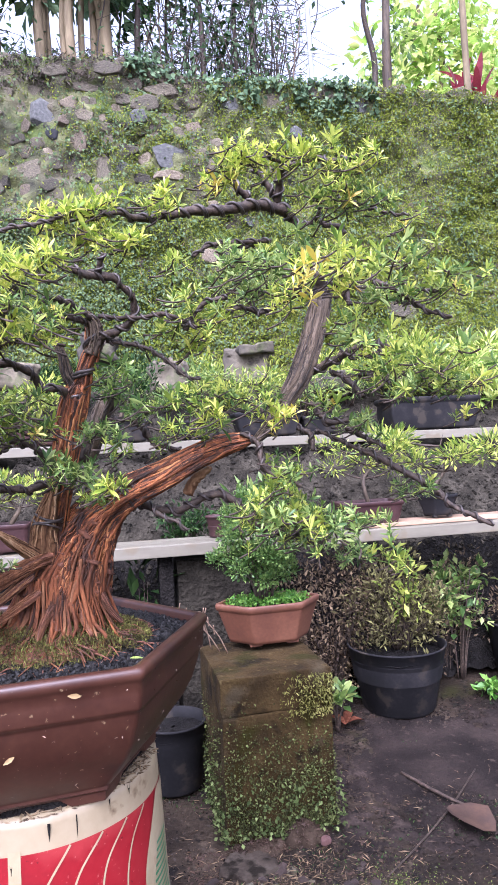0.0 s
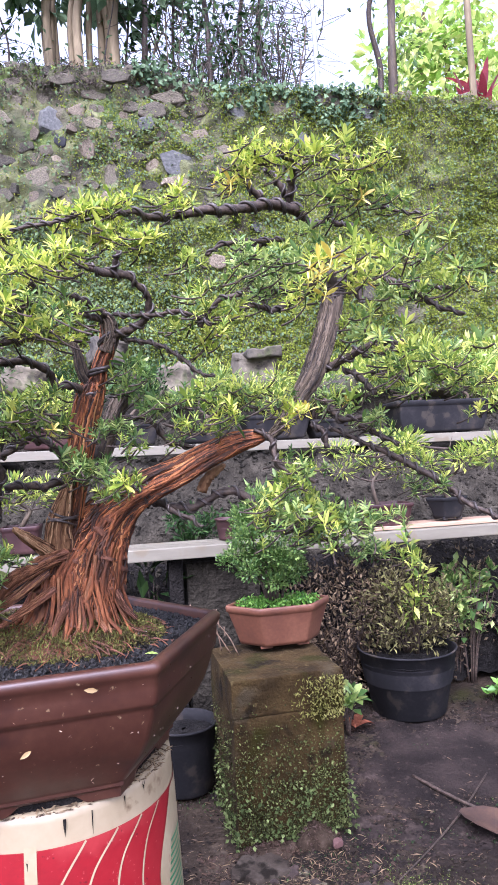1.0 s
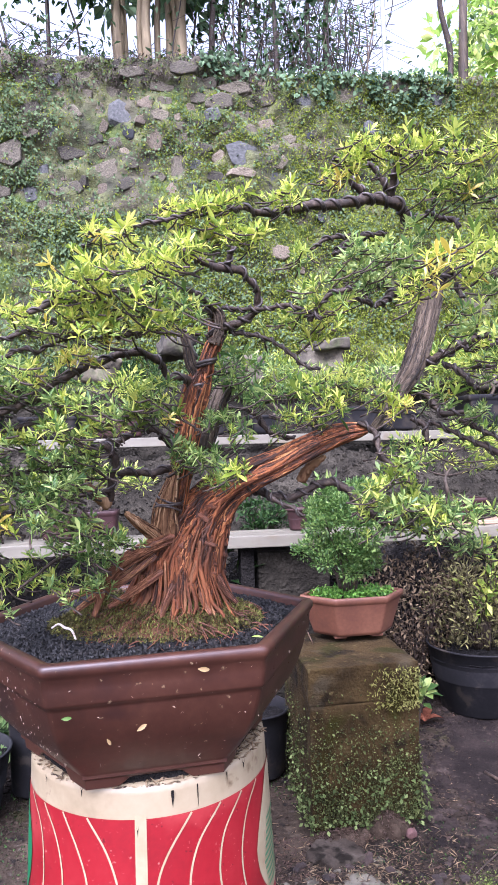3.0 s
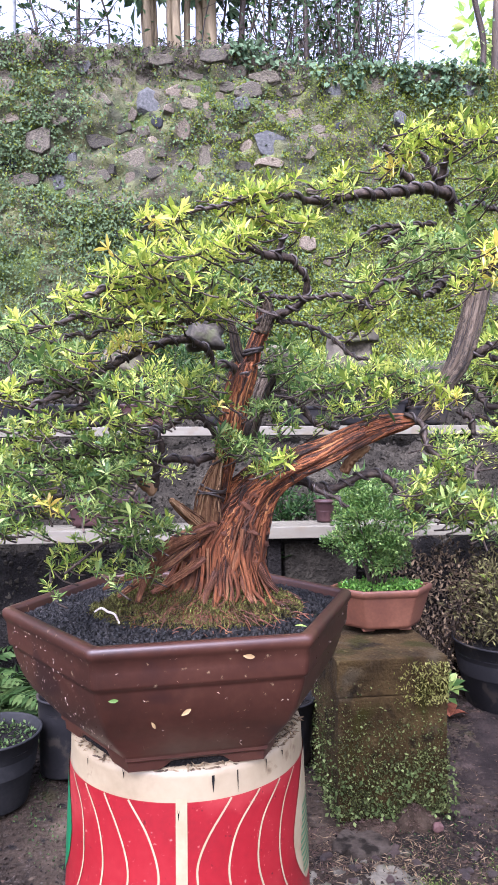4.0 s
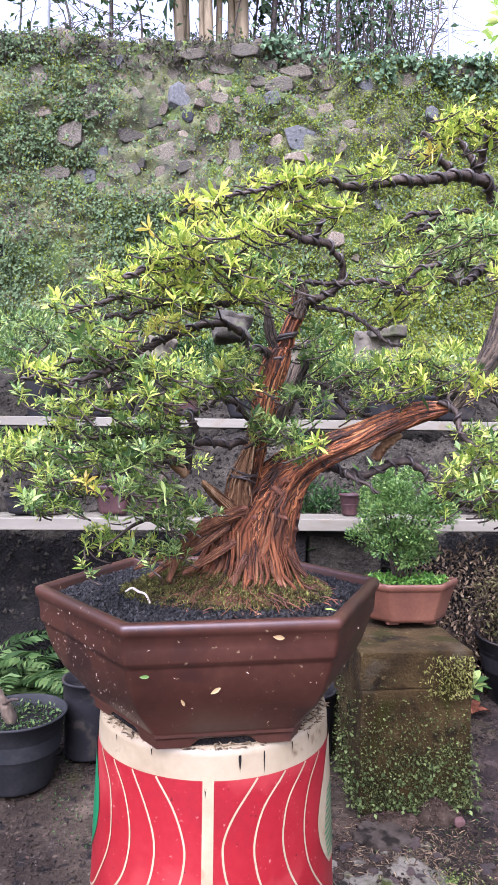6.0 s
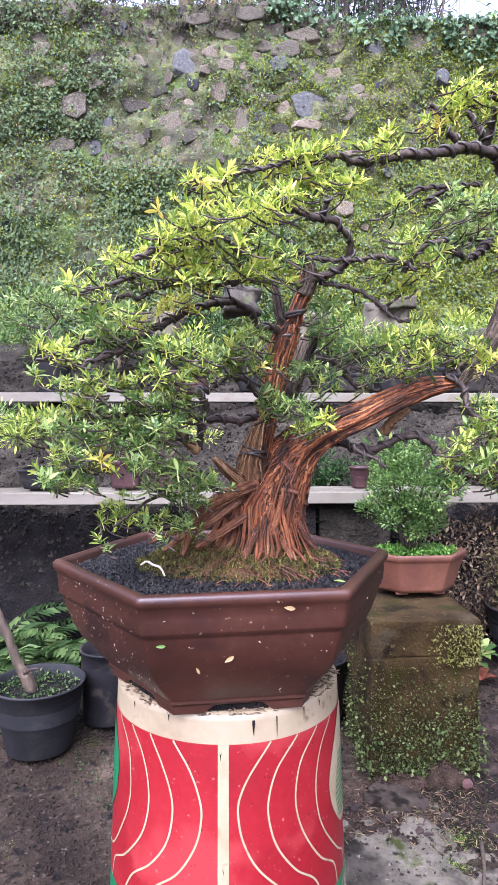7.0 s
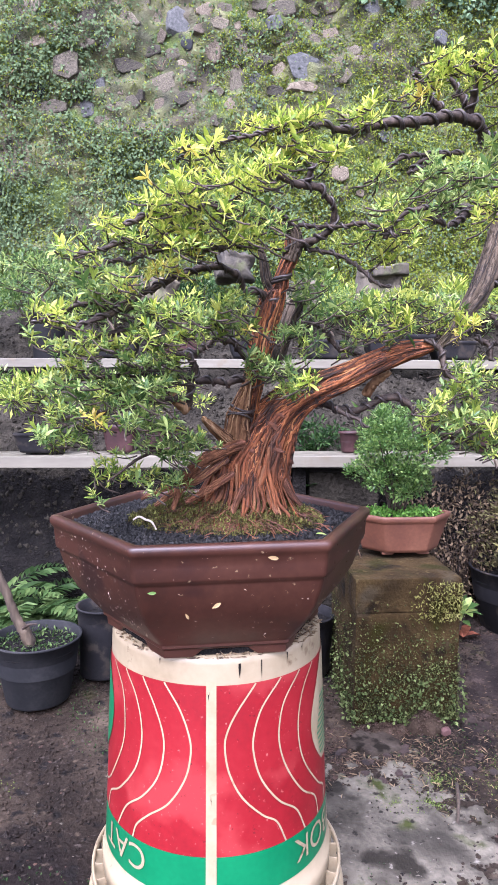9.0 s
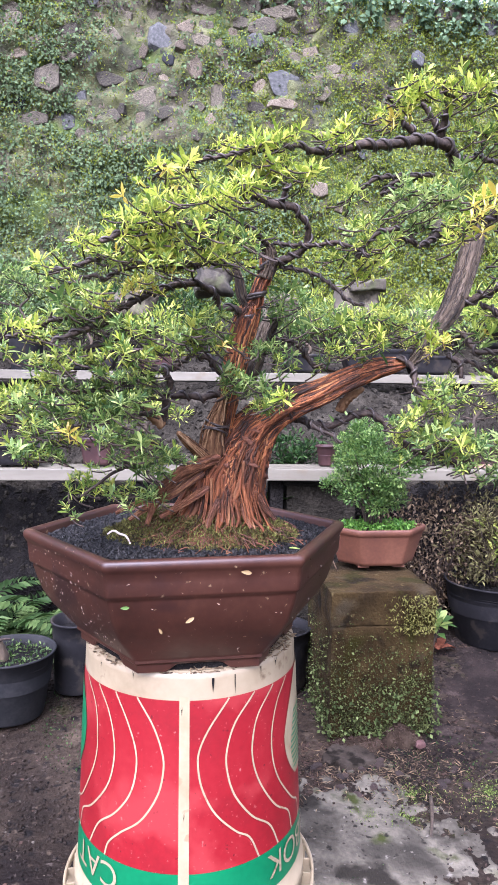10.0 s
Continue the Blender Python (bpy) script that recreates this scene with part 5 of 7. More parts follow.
# leaf rosettes: a few shapes, many copies
def rosette(seed, count, size, material, upright):
    """A shoot tip: narrow leaves in a spiral round a short stem, the outer ones spread, the inner ones upright."""
    r = random.Random(seed)
    verts, faces = [], []
    for k in range(count):
        u = k / max(1, count - 1)
        ln = size * r.uniform(0.55, 1.2) * (1.05 - 0.35 * u)
        v, f = leaf_shape(ln, ln * r.uniform(0.2, 0.31), r.uniform(0.2, 0.5), r.uniform(-0.12, 0.3))
        m = Euler((r.uniform(-0.4, 0.4), -radians(r.uniform(5, 35) + 50 * u) * upright, k * 2.4 + r.uniform(-0.4, 0.4))).to_matrix()
        up = Vector((0, 0, 0.0011 * k))
        b = len(verts)
        verts += [m @ p + up for p in v]
        faces += [tuple(i + b for i in g) for g in f]
    sv, sf = tube([(0, 0, -0.011, 0.0008), (0.0006, 0, -0.004, 0.0008), (0, 0, 0.001 * count, 0.0005)], sides=5, per=2)
    b = len(verts)
    verts += [Vector(p) for p in sv]
    faces += [tuple(i + b for i in g) for g in sf]
    return mesh_of("leaf_rosette", verts, faces, material)


# Tones mix real leaf colours with painted lit tops and shaded lower pads.
ROSETTES = {
    0: [rosette(100 + i, 9 + i % 5, 0.0168, M_GREEN, 0.75) for i in range(8)],
    1: [rosette(200 + i, 9 + i % 6, 0.016, M_MID, 0.85) for i in range(9)],
    2: [rosette(300 + i, 9 + i % 5, 0.0162, M_YELLOW, 0.95) for i in range(9)],
    3: [rosette(400 + i, 5 + i % 3, 0.0175, M_GOLD, 0.95) for i in range(5)],
}
leaf_rng = random.Random(77)


SPRIGS = []


def foliage(x, y, z, rx, rz, count, tone):
    """A loose pad: thin dark shoots that reach outwards, each with a leaf rosette at its tip and one or two below it."""
    r = leaf_rng
    twigs = []
    out = 1 if x > 0.03 else -1
    for k in range(round(count * 1.3)):
        cx, cy, cz = x + r.uniform(-1, 1) * rx, y + r.gauss(0, 0.03 if z < 0.93 else 0.014), z - (0.009 if z > 1.01 else 0.004) + r.uniform(-1, 1) * rz
        ln, turn = r.uniform(0.016, 0.034), r.gauss(0, 0.8)
        d = Vector((out * math.cos(turn), math.sin(turn), r.uniform(-0.1, 0.75))) * ln
        tip = Vector((cx, cy, cz))
        a = tip - d
        mid = a + d * 0.5 + Vector((r.gauss(0, 0.0015), r.gauss(0, 0.0015), -0.0025))
        twigs.append(tube([(*a, 0.001), (*mid, 0.0009), (*tip, 0.0006)], sides=5, per=3, jitter=0.3, seed=k))
        for u in (0.55, 1.0) if r.random() < 0.6 else (0.3, 0.65, 1.0):
            p = a.lerp(tip, u)
            q = r.random()
            t = max(0, tone - 1) if q < 0.36 else min(2, tone + 1) if q > 0.9 else 3 if q > 0.89 - 0.01 * (tone == 2) and tone > 0 else tone
            if tone == 3:
                t = 3 if q < 0.35 else 2
            s = r.uniform(0.55, 1.02) * (1.0 if u == 1.0 else 0.7)
            m = pose(p.x, p.y, p.z, r.uniform(-35, 50), r.uniform(-40, 40) + out * 22, r.uniform(0, 360)) @ Matrix.Diagonal((s, s, s, 1))
            SPRIGS.append((p.y, r.choice(ROSETTES[t]), m))
    part("twig_spray", mesh_of("twig_spray", *joined(twigs), M_TWIG), tree, kind="stuff")


def finish_foliage():
    """The rosettes towards the front edge of the pot stand singly, the rest are joined by leaf colour."""
    SPRIGS.sort(key=lambda s: s[0])
    for _, me, m in SPRIGS[:300]:
        part("leaf_rosette", me, tree, at=m)
    for tone, name in ((0, "deep_green_leaves"), (1, "fresh_green_leaves"), (2, "yellow_green_leaves"), (3, "golden_leaves")):
        verts, faces = [], []
        for _, me, m in SPRIGS[300:]:
            if me in ROSETTES[tone]:
                b = len(verts)
                verts += [m @ v.co for v in me.vertices]
                faces += [tuple(i + b for i in p.vertices) for p in me.polygons]
        part(name, mesh_of(name, verts, faces, ROSETTES[tone][0].materials[0]), tree, kind="stuff")


foliage(-0.067, -0.03, 0.912, 0.009, 0.008, 3, 2)
foliage(-0.023, -0.03, 0.922, 0.01, 0.006, 3, 2)
foliage(-0.046, -0.03, 0.907, 0.007, 0.005, 2, 3)
foliage(0.032, 0.02, 0.962, 0.019, 0.009, 6, 2)
foliage(0.061, 0.02, 0.965, 0.019, 0.008, 7, 2)
foliage(0.09, 0.02, 0.973, 0.019, 0.008, 6, 2)
foliage(0.126, 0.02, 0.978, 0.016, 0.008, 4, 2)
foliage(0.079, 0.02, 0.942, 0.025, 0.011, 9, 2)
foliage(0.103, 0.02, 0.935, 0.016, 0.009, 5, 2)
foliage(0.027, 0.02, 0.945, 0.012, 0.006, 3, 2)
foliage(0.15, 0.02, 0.974, 0.012, 0.005, 2, 2)
foliage(-0.03, -0.06, 0.875, 0.021, 0.009, 9, 2)
foliage(0.005, -0.06, 0.879, 0.019, 0.01, 9, 2)
foliage(0.026, -0.06, 0.893, 0.014, 0.008, 6, 2)
foliage(-0.065, -0.06, 0.864, 0.019, 0.007, 8, 2)
foliage(-0.091, -0.06, 0.849, 0.018, 0.007, 8, 2)
foliage(-0.12, -0.06, 0.838, 0.012, 0.007, 6, 2)
foliage(-0.046, -0.06, 0.850, 0.021, 0.01, 10, 2)
foliage(-0.009, -0.06, 0.851, 0.019, 0.01, 9, 1)
foliage(0.021, -0.06, 0.851, 0.016, 0.01, 6, 1)
foliage(-0.096, -0.06, 0.823, 0.018, 0.007, 7, 1)
foliage(-0.07, -0.06, 0.832, 0.016, 0.007, 6, 2)
foliage(-0.035, -0.06, 0.825, 0.018, 0.008, 9, 2)
foliage(-0.004, -0.06, 0.830, 0.016, 0.008, 8, 2)
foliage(-0.071, -0.06, 0.798, 0.018, 0.005, 5, 3)
foliage(0.021, -0.06, 0.826, 0.013, 0.007, 4, 1)
foliage(-0.051, -0.06, 0.812, 0.01, 0.004, 3, 2)
foliage(-0.153, -0.05, 0.808, 0.018, 0.009, 7, 1)
foliage(-0.122, -0.05, 0.789, 0.016, 0.007, 5, 1)
foliage(-0.134, -0.05, 0.774, 0.018, 0.009, 7, 0)
foliage(-0.116, -0.05, 0.780, 0.01, 0.007, 5, 2)
foliage(-0.169, -0.05, 0.758, 0.018, 0.006, 7, 1)
foliage(-0.179, -0.05, 0.749, 0.015, 0.005, 5, 2)
foliage(-0.143, -0.05, 0.764, 0.013, 0.006, 5, 0)
foliage(-0.081, -0.05, 0.755, 0.02, 0.006, 7, 1)
foliage(-0.046, -0.05, 0.743, 0.018, 0.013, 10, 1)
foliage(-0.03, -0.05, 0.755, 0.015, 0.007, 5, 1)
foliage(-0.091, -0.05, 0.733, 0.018, 0.006, 6, 1)
foliage(-0.133, -0.05, 0.723, 0.018, 0.008, 8, 1)
foliage(-0.162, -0.05, 0.718, 0.015, 0.009, 6, 1)
foliage(-0.072, -0.05, 0.718, 0.015, 0.009, 7, 1)
foliage(-0.002, 0.02, 0.773, 0.016, 0.008, 5, 1)
foliage(0.009, 0.02, 0.749, 0.014, 0.008, 5, 1)
foliage(-0.009, 0.02, 0.744, 0.012, 0.007, 4, 1)
foliage(-0.021, 0.02, 0.759, 0.012, 0.006, 3, 0)
foliage(-0.101, -0.02, 0.703, 0.019, 0.009, 7, 0)
foliage(-0.137, -0.02, 0.697, 0.021, 0.01, 8, 0)
foliage(-0.18, -0.02, 0.703, 0.016, 0.012, 6, 1)
foliage(-0.185, -0.02, 0.681, 0.019, 0.009, 7, 0)
foliage(-0.143, -0.02, 0.677, 0.021, 0.009, 6, 0)
foliage(-0.107, -0.02, 0.670, 0.024, 0.012, 12, 0)
foliage(-0.084, -0.02, 0.686, 0.015, 0.009, 7, 0)
foliage(-0.174, -0.02, 0.655, 0.021, 0.012, 9, 1)
foliage(-0.112, -0.02, 0.649, 0.017, 0.007, 5, 0)
foliage(-0.084, -0.02, 0.645, 0.019, 0.007, 7, 0)
foliage(-0.174, -0.02, 0.631, 0.019, 0.009, 6, 0)
foliage(-0.197, -0.02, 0.628, 0.011, 0.013, 4, 1)
foliage(-0.09, -0.02, 0.624, 0.017, 0.008, 5, 0)
foliage(-0.149, -0.02, 0.650, 0.013, 0.008, 4, 3)
foliage(-0.064, -0.02, 0.698, 0.013, 0.007, 4, 0)
foliage(-0.196, -0.02, 0.725, 0.011, 0.008, 3, 1)
foliage(-0.132, 0.01, 0.591, 0.022, 0.013, 8, 1)
foliage(-0.105, 0.01, 0.585, 0.014, 0.009, 5, 1)
foliage(-0.068, 0.01, 0.612, 0.014, 0.01, 7, 0)
foliage(-0.065, 0.01, 0.578, 0.009, 0.01, 4, 0)
foliage(-0.145, 0.01, 0.568, 0.006, 0.006, 1, 1)
foliage(-0.044, 0.01, 0.622, 0.01, 0.008, 3, 0)
foliage(0.05, 0.03, 0.703, 0.02, 0.011, 10, 0)
foliage(0.026, 0.03, 0.709, 0.012, 0.007, 3, 0)
foliage(0.079, 0.03, 0.688, 0.012, 0.01, 5, 1)
foliage(0.063, 0.03, 0.681, 0.008, 0.006, 2, 1)
foliage(0.07, 0.05, 0.747, 0.018, 0.01, 6, 0)
foliage(0.09, 0.05, 0.726, 0.015, 0.009, 4, 1)
foliage(0.098, 0.05, 0.790, 0.015, 0.01, 6, 0)
foliage(0.089, 0.05, 0.804, 0.011, 0.01, 4, 0)
foliage(0.127, 0.05, 0.771, 0.015, 0.008, 5, 0)
foliage(0.107, 0.05, 0.765, 0.015, 0.008, 4, 0)
foliage(0.149, 0.02, 0.774, 0.02, 0.007, 5, 1)
foliage(0.179, 0.02, 0.765, 0.021, 0.007, 7, 1)
foliage(0.209, 0.02, 0.774, 0.021, 0.008, 8, 1)
foliage(0.241, 0.02, 0.768, 0.019, 0.008, 6, 1)
foliage(0.259, 0.02, 0.750, 0.018, 0.008, 5, 3)
foliage(0.149, 0.02, 0.738, 0.02, 0.008, 6, 1)
foliage(0.186, 0.02, 0.744, 0.017, 0.007, 4, 1)
foliage(0.179, 0.02, 0.751, 0.012, 0.005, 3, 2)
foliage(0.171, -0.01, 0.861, 0.02, 0.012, 9, 1)
foliage(0.188, -0.01, 0.849, 0.014, 0.008, 4, 2)
foliage(0.148, -0.01, 0.906, 0.011, 0.011, 3, 1)
foliage(0.212, -0.01, 0.906, 0.021, 0.01, 6, 0)
foliage(0.247, -0.01, 0.896, 0.021, 0.011, 7, 0)
foliage(0.212, -0.01, 0.889, 0.017, 0.008, 4, 1)
foliage(0.171, -0.01, 0.827, 0.013, 0.006, 3, 2)
foliage(0.132, -0.01, 0.843, 0.016, 0.005, 2, 1)
foliage(0.208, 0.02, 1.017, 0.016, 0.012, 6, 2)
foliage(0.22, 0.02, 1.027, 0.01, 0.009, 3, 2)
foliage(0.239, 0.02, 1.034, 0.013, 0.012, 5, 2)
foliage(0.257, 0.02, 1.022, 0.012, 0.008, 4, 2)
foliage(0.277, 0.02, 1.033, 0.012, 0.011, 5, 2)
foliage(0.302, 0.02, 1.036, 0.014, 0.011, 5, 2)
foliage(0.329, 0.02, 1.035, 0.014, 0.012, 6, 2)
foliage(0.375, 0.02, 1.039, 0.011, 0.011, 5, 2)
foliage(0.353, 0.02, 1.028, 0.01, 0.006, 3, 2)
foliage(0.207, 0.02, 0.992, 0.016, 0.009, 5, 3)
foliage(0.322, 0.03, 0.992, 0.023, 0.011, 9, 1)
foliage(0.355, 0.03, 0.995, 0.023, 0.01, 8, 1)
foliage(0.383, 0.03, 0.985, 0.017, 0.008, 5, 1)
foliage(0.424, 0.03, 0.967, 0.008, 0.006, 2, 2)
foliage(0.255, -0.09, 0.866, 0.01, 0.014, 5, 3)
foliage(0.277, -0.09, 0.878, 0.009, 0.012, 5, 2)
foliage(0.243, -0.09, 0.852, 0.007, 0.006, 3, 2)
foliage(0.289, -0.09, 0.876, 0.008, 0.01, 4, 2)
foliage(0.301, -0.09, 0.864, 0.008, 0.005, 2, 2)
foliage(0.261, 0.06, 0.906, 0.018, 0.009, 5, 0)
foliage(0.241, 0.06, 0.893, 0.016, 0.008, 4, 0)
foliage(0.297, 0.06, 0.938, 0.016, 0.012, 5, 1)
foliage(0.276, 0.06, 0.951, 0.016, 0.008, 3, 1)
foliage(0.222, 0.06, 0.899, 0.016, 0.008, 3, 1)
foliage(0.242, 0.06, 0.920, 0.013, 0.008, 3, 1)
foliage(0.342, -0.04, 0.894, 0.02, 0.011, 8, 1)
foliage(0.372, -0.04, 0.895, 0.021, 0.012, 8, 1)
foliage(0.402, -0.04, 0.877, 0.021, 0.01, 8, 1)
foliage(0.426, -0.04, 0.866, 0.015, 0.009, 5, 1)
foliage(0.365, -0.04, 0.877, 0.014, 0.007, 4, 0)
foliage(0.337, -0.04, 0.832, 0.009, 0.013, 4, 1)
foliage(0.314, -0.04, 0.821, 0.008, 0.009, 3, 1)
foliage(0.321, -0.04, 0.843, 0.01, 0.005, 2, 1)
foliage(0.372, -0.04, 0.803, 0.022, 0.013, 10, 1)
foliage(0.409, -0.04, 0.802, 0.017, 0.011, 7, 1)
foliage(0.396, -0.04, 0.780, 0.02, 0.011, 9, 1)
foliage(0.433, -0.04, 0.779, 0.021, 0.01, 8, 1)
foliage(0.452, -0.04, 0.785, 0.012, 0.011, 4, 1)
foliage(0.347, -0.04, 0.786, 0.02, 0.008, 6, 1)
foliage(0.357, -0.04, 0.769, 0.016, 0.006, 4, 0)
foliage(0.444, -0.04, 0.751, 0.009, 0.007, 2, 2)
foliage(0.337, 0.05, 0.749, 0.018, 0.007, 4, 0)
foliage(0.421, 0.05, 0.668, 0.016, 0.013, 8, 0)
foliage(0.355, 0.05, 0.737, 0.016, 0.007, 3, 0)
foliage(0.303, 0.05, 0.764, 0.015, 0.006, 3, 1)
foliage(0.238, 0.02, 0.643, 0.02, 0.01, 8, 1)
foliage(0.276, 0.02, 0.653, 0.021, 0.01, 8, 1)
foliage(0.3, 0.02, 0.639, 0.023, 0.01, 10, 0)
foliage(0.332, 0.02, 0.637, 0.021, 0.011, 9, 0)
foliage(0.274, 0.02, 0.623, 0.015, 0.008, 4, 1)
foliage(0.324, 0.02, 0.601, 0.015, 0.008, 4, 0)
foliage(0.264, 0.02, 0.683, 0.014, 0.01, 4, 1)
foliage(0.24, 0.02, 0.673, 0.011, 0.008, 3, 1)
foliage(0.312, 0.02, 0.620, 0.017, 0.008, 5, 0)
foliage(0.362, 0.02, 0.599, 0.015, 0.008, 4, 1)
foliage(0.253, 0.02, 0.703, 0.011, 0.011, 3, 1)
foliage(0.263, 0, 0.691, 0.021, 0.013, 6, 1)
foliage(0.275, 0, 0.650, 0.015, 0.014, 6, 1)
foliage(0.239, 0, 0.645, 0.023, 0.01, 7, 1)
foliage(0.21, 0, 0.662, 0.014, 0.011, 4, 1)
finish_foliage()


# ---- pots with plants ----
def round_pot(name, at, R, r, h, material, label, category="plant pot", soil=M_SOIL, lip=0.006, group=""):
    ob = thing(name, at, label, category, group)
    prof = [(r * 0.5, 0.0), (r * 0.96, 0.0), (r, 0.004), (r + (R - r) * 0.75, h * 0.72), (r + (R - r) * 0.78, h * 0.725), (r + (R - r) * 0.82, h * 0.735), (R, h - lip), (R + 0.003, h - lip + 0.001), (R + 0.004, h - 0.001), (R + 0.001, h), (R - 0.002, h - 0.002), (R - 0.004, h * 0.8), (R * 0.9, h * 0.5)]
    part("body", mesh_of("body", *lathe(prof, 48, 0.012, at[0]), material), ob)
    sv, sf = lathe([(R * 0.965, h * 0.83), (R * 0.7, h * 0.85), (R * 0.35, h * 0.87), (0.004, h * 0.88)], 36, 0.1, 3)
    part("soil", mesh_of("soil", [(x, y, z + 0.004 * nz(x * 60, y * 60)) for x, y, z in sv], sf, soil), ob)
    return ob


def tray_pot(name, at, wx, wy, h, material, label, rz=0.0, sides=4, taper=0.8, group=""):
    """A low bonsai tray with a lip and feet."""
    ob = thing(name, at, label, "bonsai pot", group, rz=rz)
    turn = math.pi / sides if sides == 4 else 0.0
    k = math.cos(math.pi / sides) if sides == 4 else 1.0
    rings = []
    for s, z in ((taper - 0.06, 0.004), (taper, 0.005), (taper + 0.02, 0.012), (taper + 0.1, h * 0.45), (0.955, h * 0.8), (0.965, h * 0.83), (1.0, h * 0.85), (1.01, h * 0.96), (0.99, h), (0.94, h), (0.92, h * 0.97), (0.91, h * 0.7)):
        rings.append([(x, y * wy / wx, zz) for x, y, zz in polygon_ring(sides, wx * s / k, 0.012, z, 6, 1.0, turn)])
    part("body", mesh_of("body", *loft(rings, True), material), ob)
    part("soil", mesh_of("soil", *loft([[(x * f, y * f, h * zf) for x, y, _ in rings[-1]] for f, zf in ((1, 0.86), (0.6, 0.9), (0.2, 0.95))], False, True), M_SOIL), ob)
    for sx in (-1, 1):
        for sy in (-1, 1):
            part("foot", box("foot", (wx * 0.22, wy * 0.22, 0.008), material, 0.002), ob, at=pose(sx * wx * (0.5 if sides == 4 else 0.34), sy * wy * 0.45, 0.003))
    return ob


# the small terracotta pot on the pier
tray_pot("terracotta_pot", (0.386, 0.722, 0.315), 0.115, 0.075, 0.086, M_TERRA, "small six-sided terracotta pot standing on the mossy pier", rz=2, sides=6, taper=0.76)
shrub("small_bush", (0.378, 0.723, 0.394), (0.128, 0.1, 0.105), 14000, 0.0085, 0.5, M_BUSH, "dense small-leaved green bush in a terracotta pot", "bush", 31, stems=9, clumps=70, spread=0.2, height=0.14, stem_r=0.0036)
rng = np.random.default_rng(6)
n = 1500
a, r = rng.uniform(0, 6.28, n), rng.random(n) ** 0.5
pts = np.stack([0.386 + 0.092 * r * np.cos(a), 0.722 + 0.05 * r * np.sin(a), 0.391 + 0.016 * rng.random(n)], axis=1)
v, f = leaf_cloud(pts, rng.normal(size=pts.shape) + np.array((0, 0, 0.7)), 0.005 + 0.005 * rng.random(n), 0.6, rng)
tagged(new("ground_cover", mesh_of("ground_cover", v, f, M_COVER)), "bright green creeping ground cover in the terracotta pot", "ground cover", kind="stuff")

# black pot with a half-dry plant
round_pot("nursery_pot", (0.769, 0.954, 0.044), 0.123, 0.092, 0.164, M_BLACKP, "scuffed black plastic nursery pot on the yard", group="nursery pots")
shrub("half_dry_plant", (0.779, 0.951, 0.19), (0.145, 0.09, 0.16), 2600, 0.017, 0.33, M_OLIVE, "half-dry shrub with brown withered leaves in a black pot", "shrub", 41, stems=26, clumps=60, spread=0.3, height=0.1, stem_r=0.0016)
shrub("green_shoots", (0.79, 0.935, 0.189), (0.06, 0.05, 0.1), 120, 0.034, 0.34, M_MID, "green leafy shoots growing from the black pot", "plant", 42, stems=10, clumps=16, spread=0.3, height=0.16, stem_r=0.0018)
round_pot("nursery_pot", (1.19, 1.001, 0.052), 0.115, 0.092, 0.162, M_BLACKP, "black plastic nursery pot at the yard's edge", group="nursery pots")
shrub("dry_plant", (1.19, 1, 0.181), (0.12, 0.09, 0.1), 800, 0.018, 0.3, M_DRY, "straggling dry plant in a black pot", "shrub", 43, stems=14, height=0.08, stem_r=0.0018)

# dark pots on the other side of the pail
round_pot("nursery_pot", (-0.397, 0.64, 0.026), 0.088, 0.065, 0.135, M_GREYP, "grey plastic nursery pot with a bare cut stem", group="nursery pots")
stem = thing("cut_stem", (0, 0, 0), "bare leaning grey stem in a grey pot", "plant stem")
part("stem", mesh_of("stem", *tube([(-0.404, 0.63, 0.13, 0.0115), (-0.415, 0.627, 0.167, 0.0125), (-0.432, 0.624, 0.198, 0.0094), (-0.445, 0.621, 0.24, 0.0089), (-0.467, 0.616, 0.302, 0.0078), (-0.512, 0.62, 0.392, 0.0063)], 10, 6, 0, jitter=0.5), M_BARK2), stem)
part("side_stub", mesh_of("side_stub", *tube([(-0.419, 0.62, 0.182, 0.0042), (-0.403, 0.609, 0.194, 0.0031), (-0.386, 0.603, 0.197, 0.0016)], 7, 4), M_TWIG), stem)
rng = np.random.default_rng(8)
n = 380
a, r = rng.uniform(0, 6.28, n), rng.random(n) ** 0.5
pts = np.stack([-0.397 + 0.079 * r * np.cos(a), 0.64 + 0.079 * r * np.sin(a), 0.14 + 0.012 * rng.random(n)], axis=1)
v, f = leaf_cloud(pts, rng.normal(size=pts.shape) + np.array((0, 0, 0.6)), 0.006 + 0.006 * rng.random(n), 0.5, rng)
tagged(new("pot_weeds", mesh_of("pot_weeds", v, f, M_FERN)), "small green weeds on the soil of the grey pot", "weeds", kind="stuff")
round_pot("nursery_pot", (-0.278, 0.742, 0.034), 0.056, 0.052, 0.157, M_BLACKP, "narrow black plastic grow bag behind the pail", group="nursery pots")
round_pot("nursery_pot", (0.175, 0.741, 0.031), 0.068, 0.057, 0.136, M_BLACKP, "black plastic nursery pot between the pail and the pier", group="nursery pots")

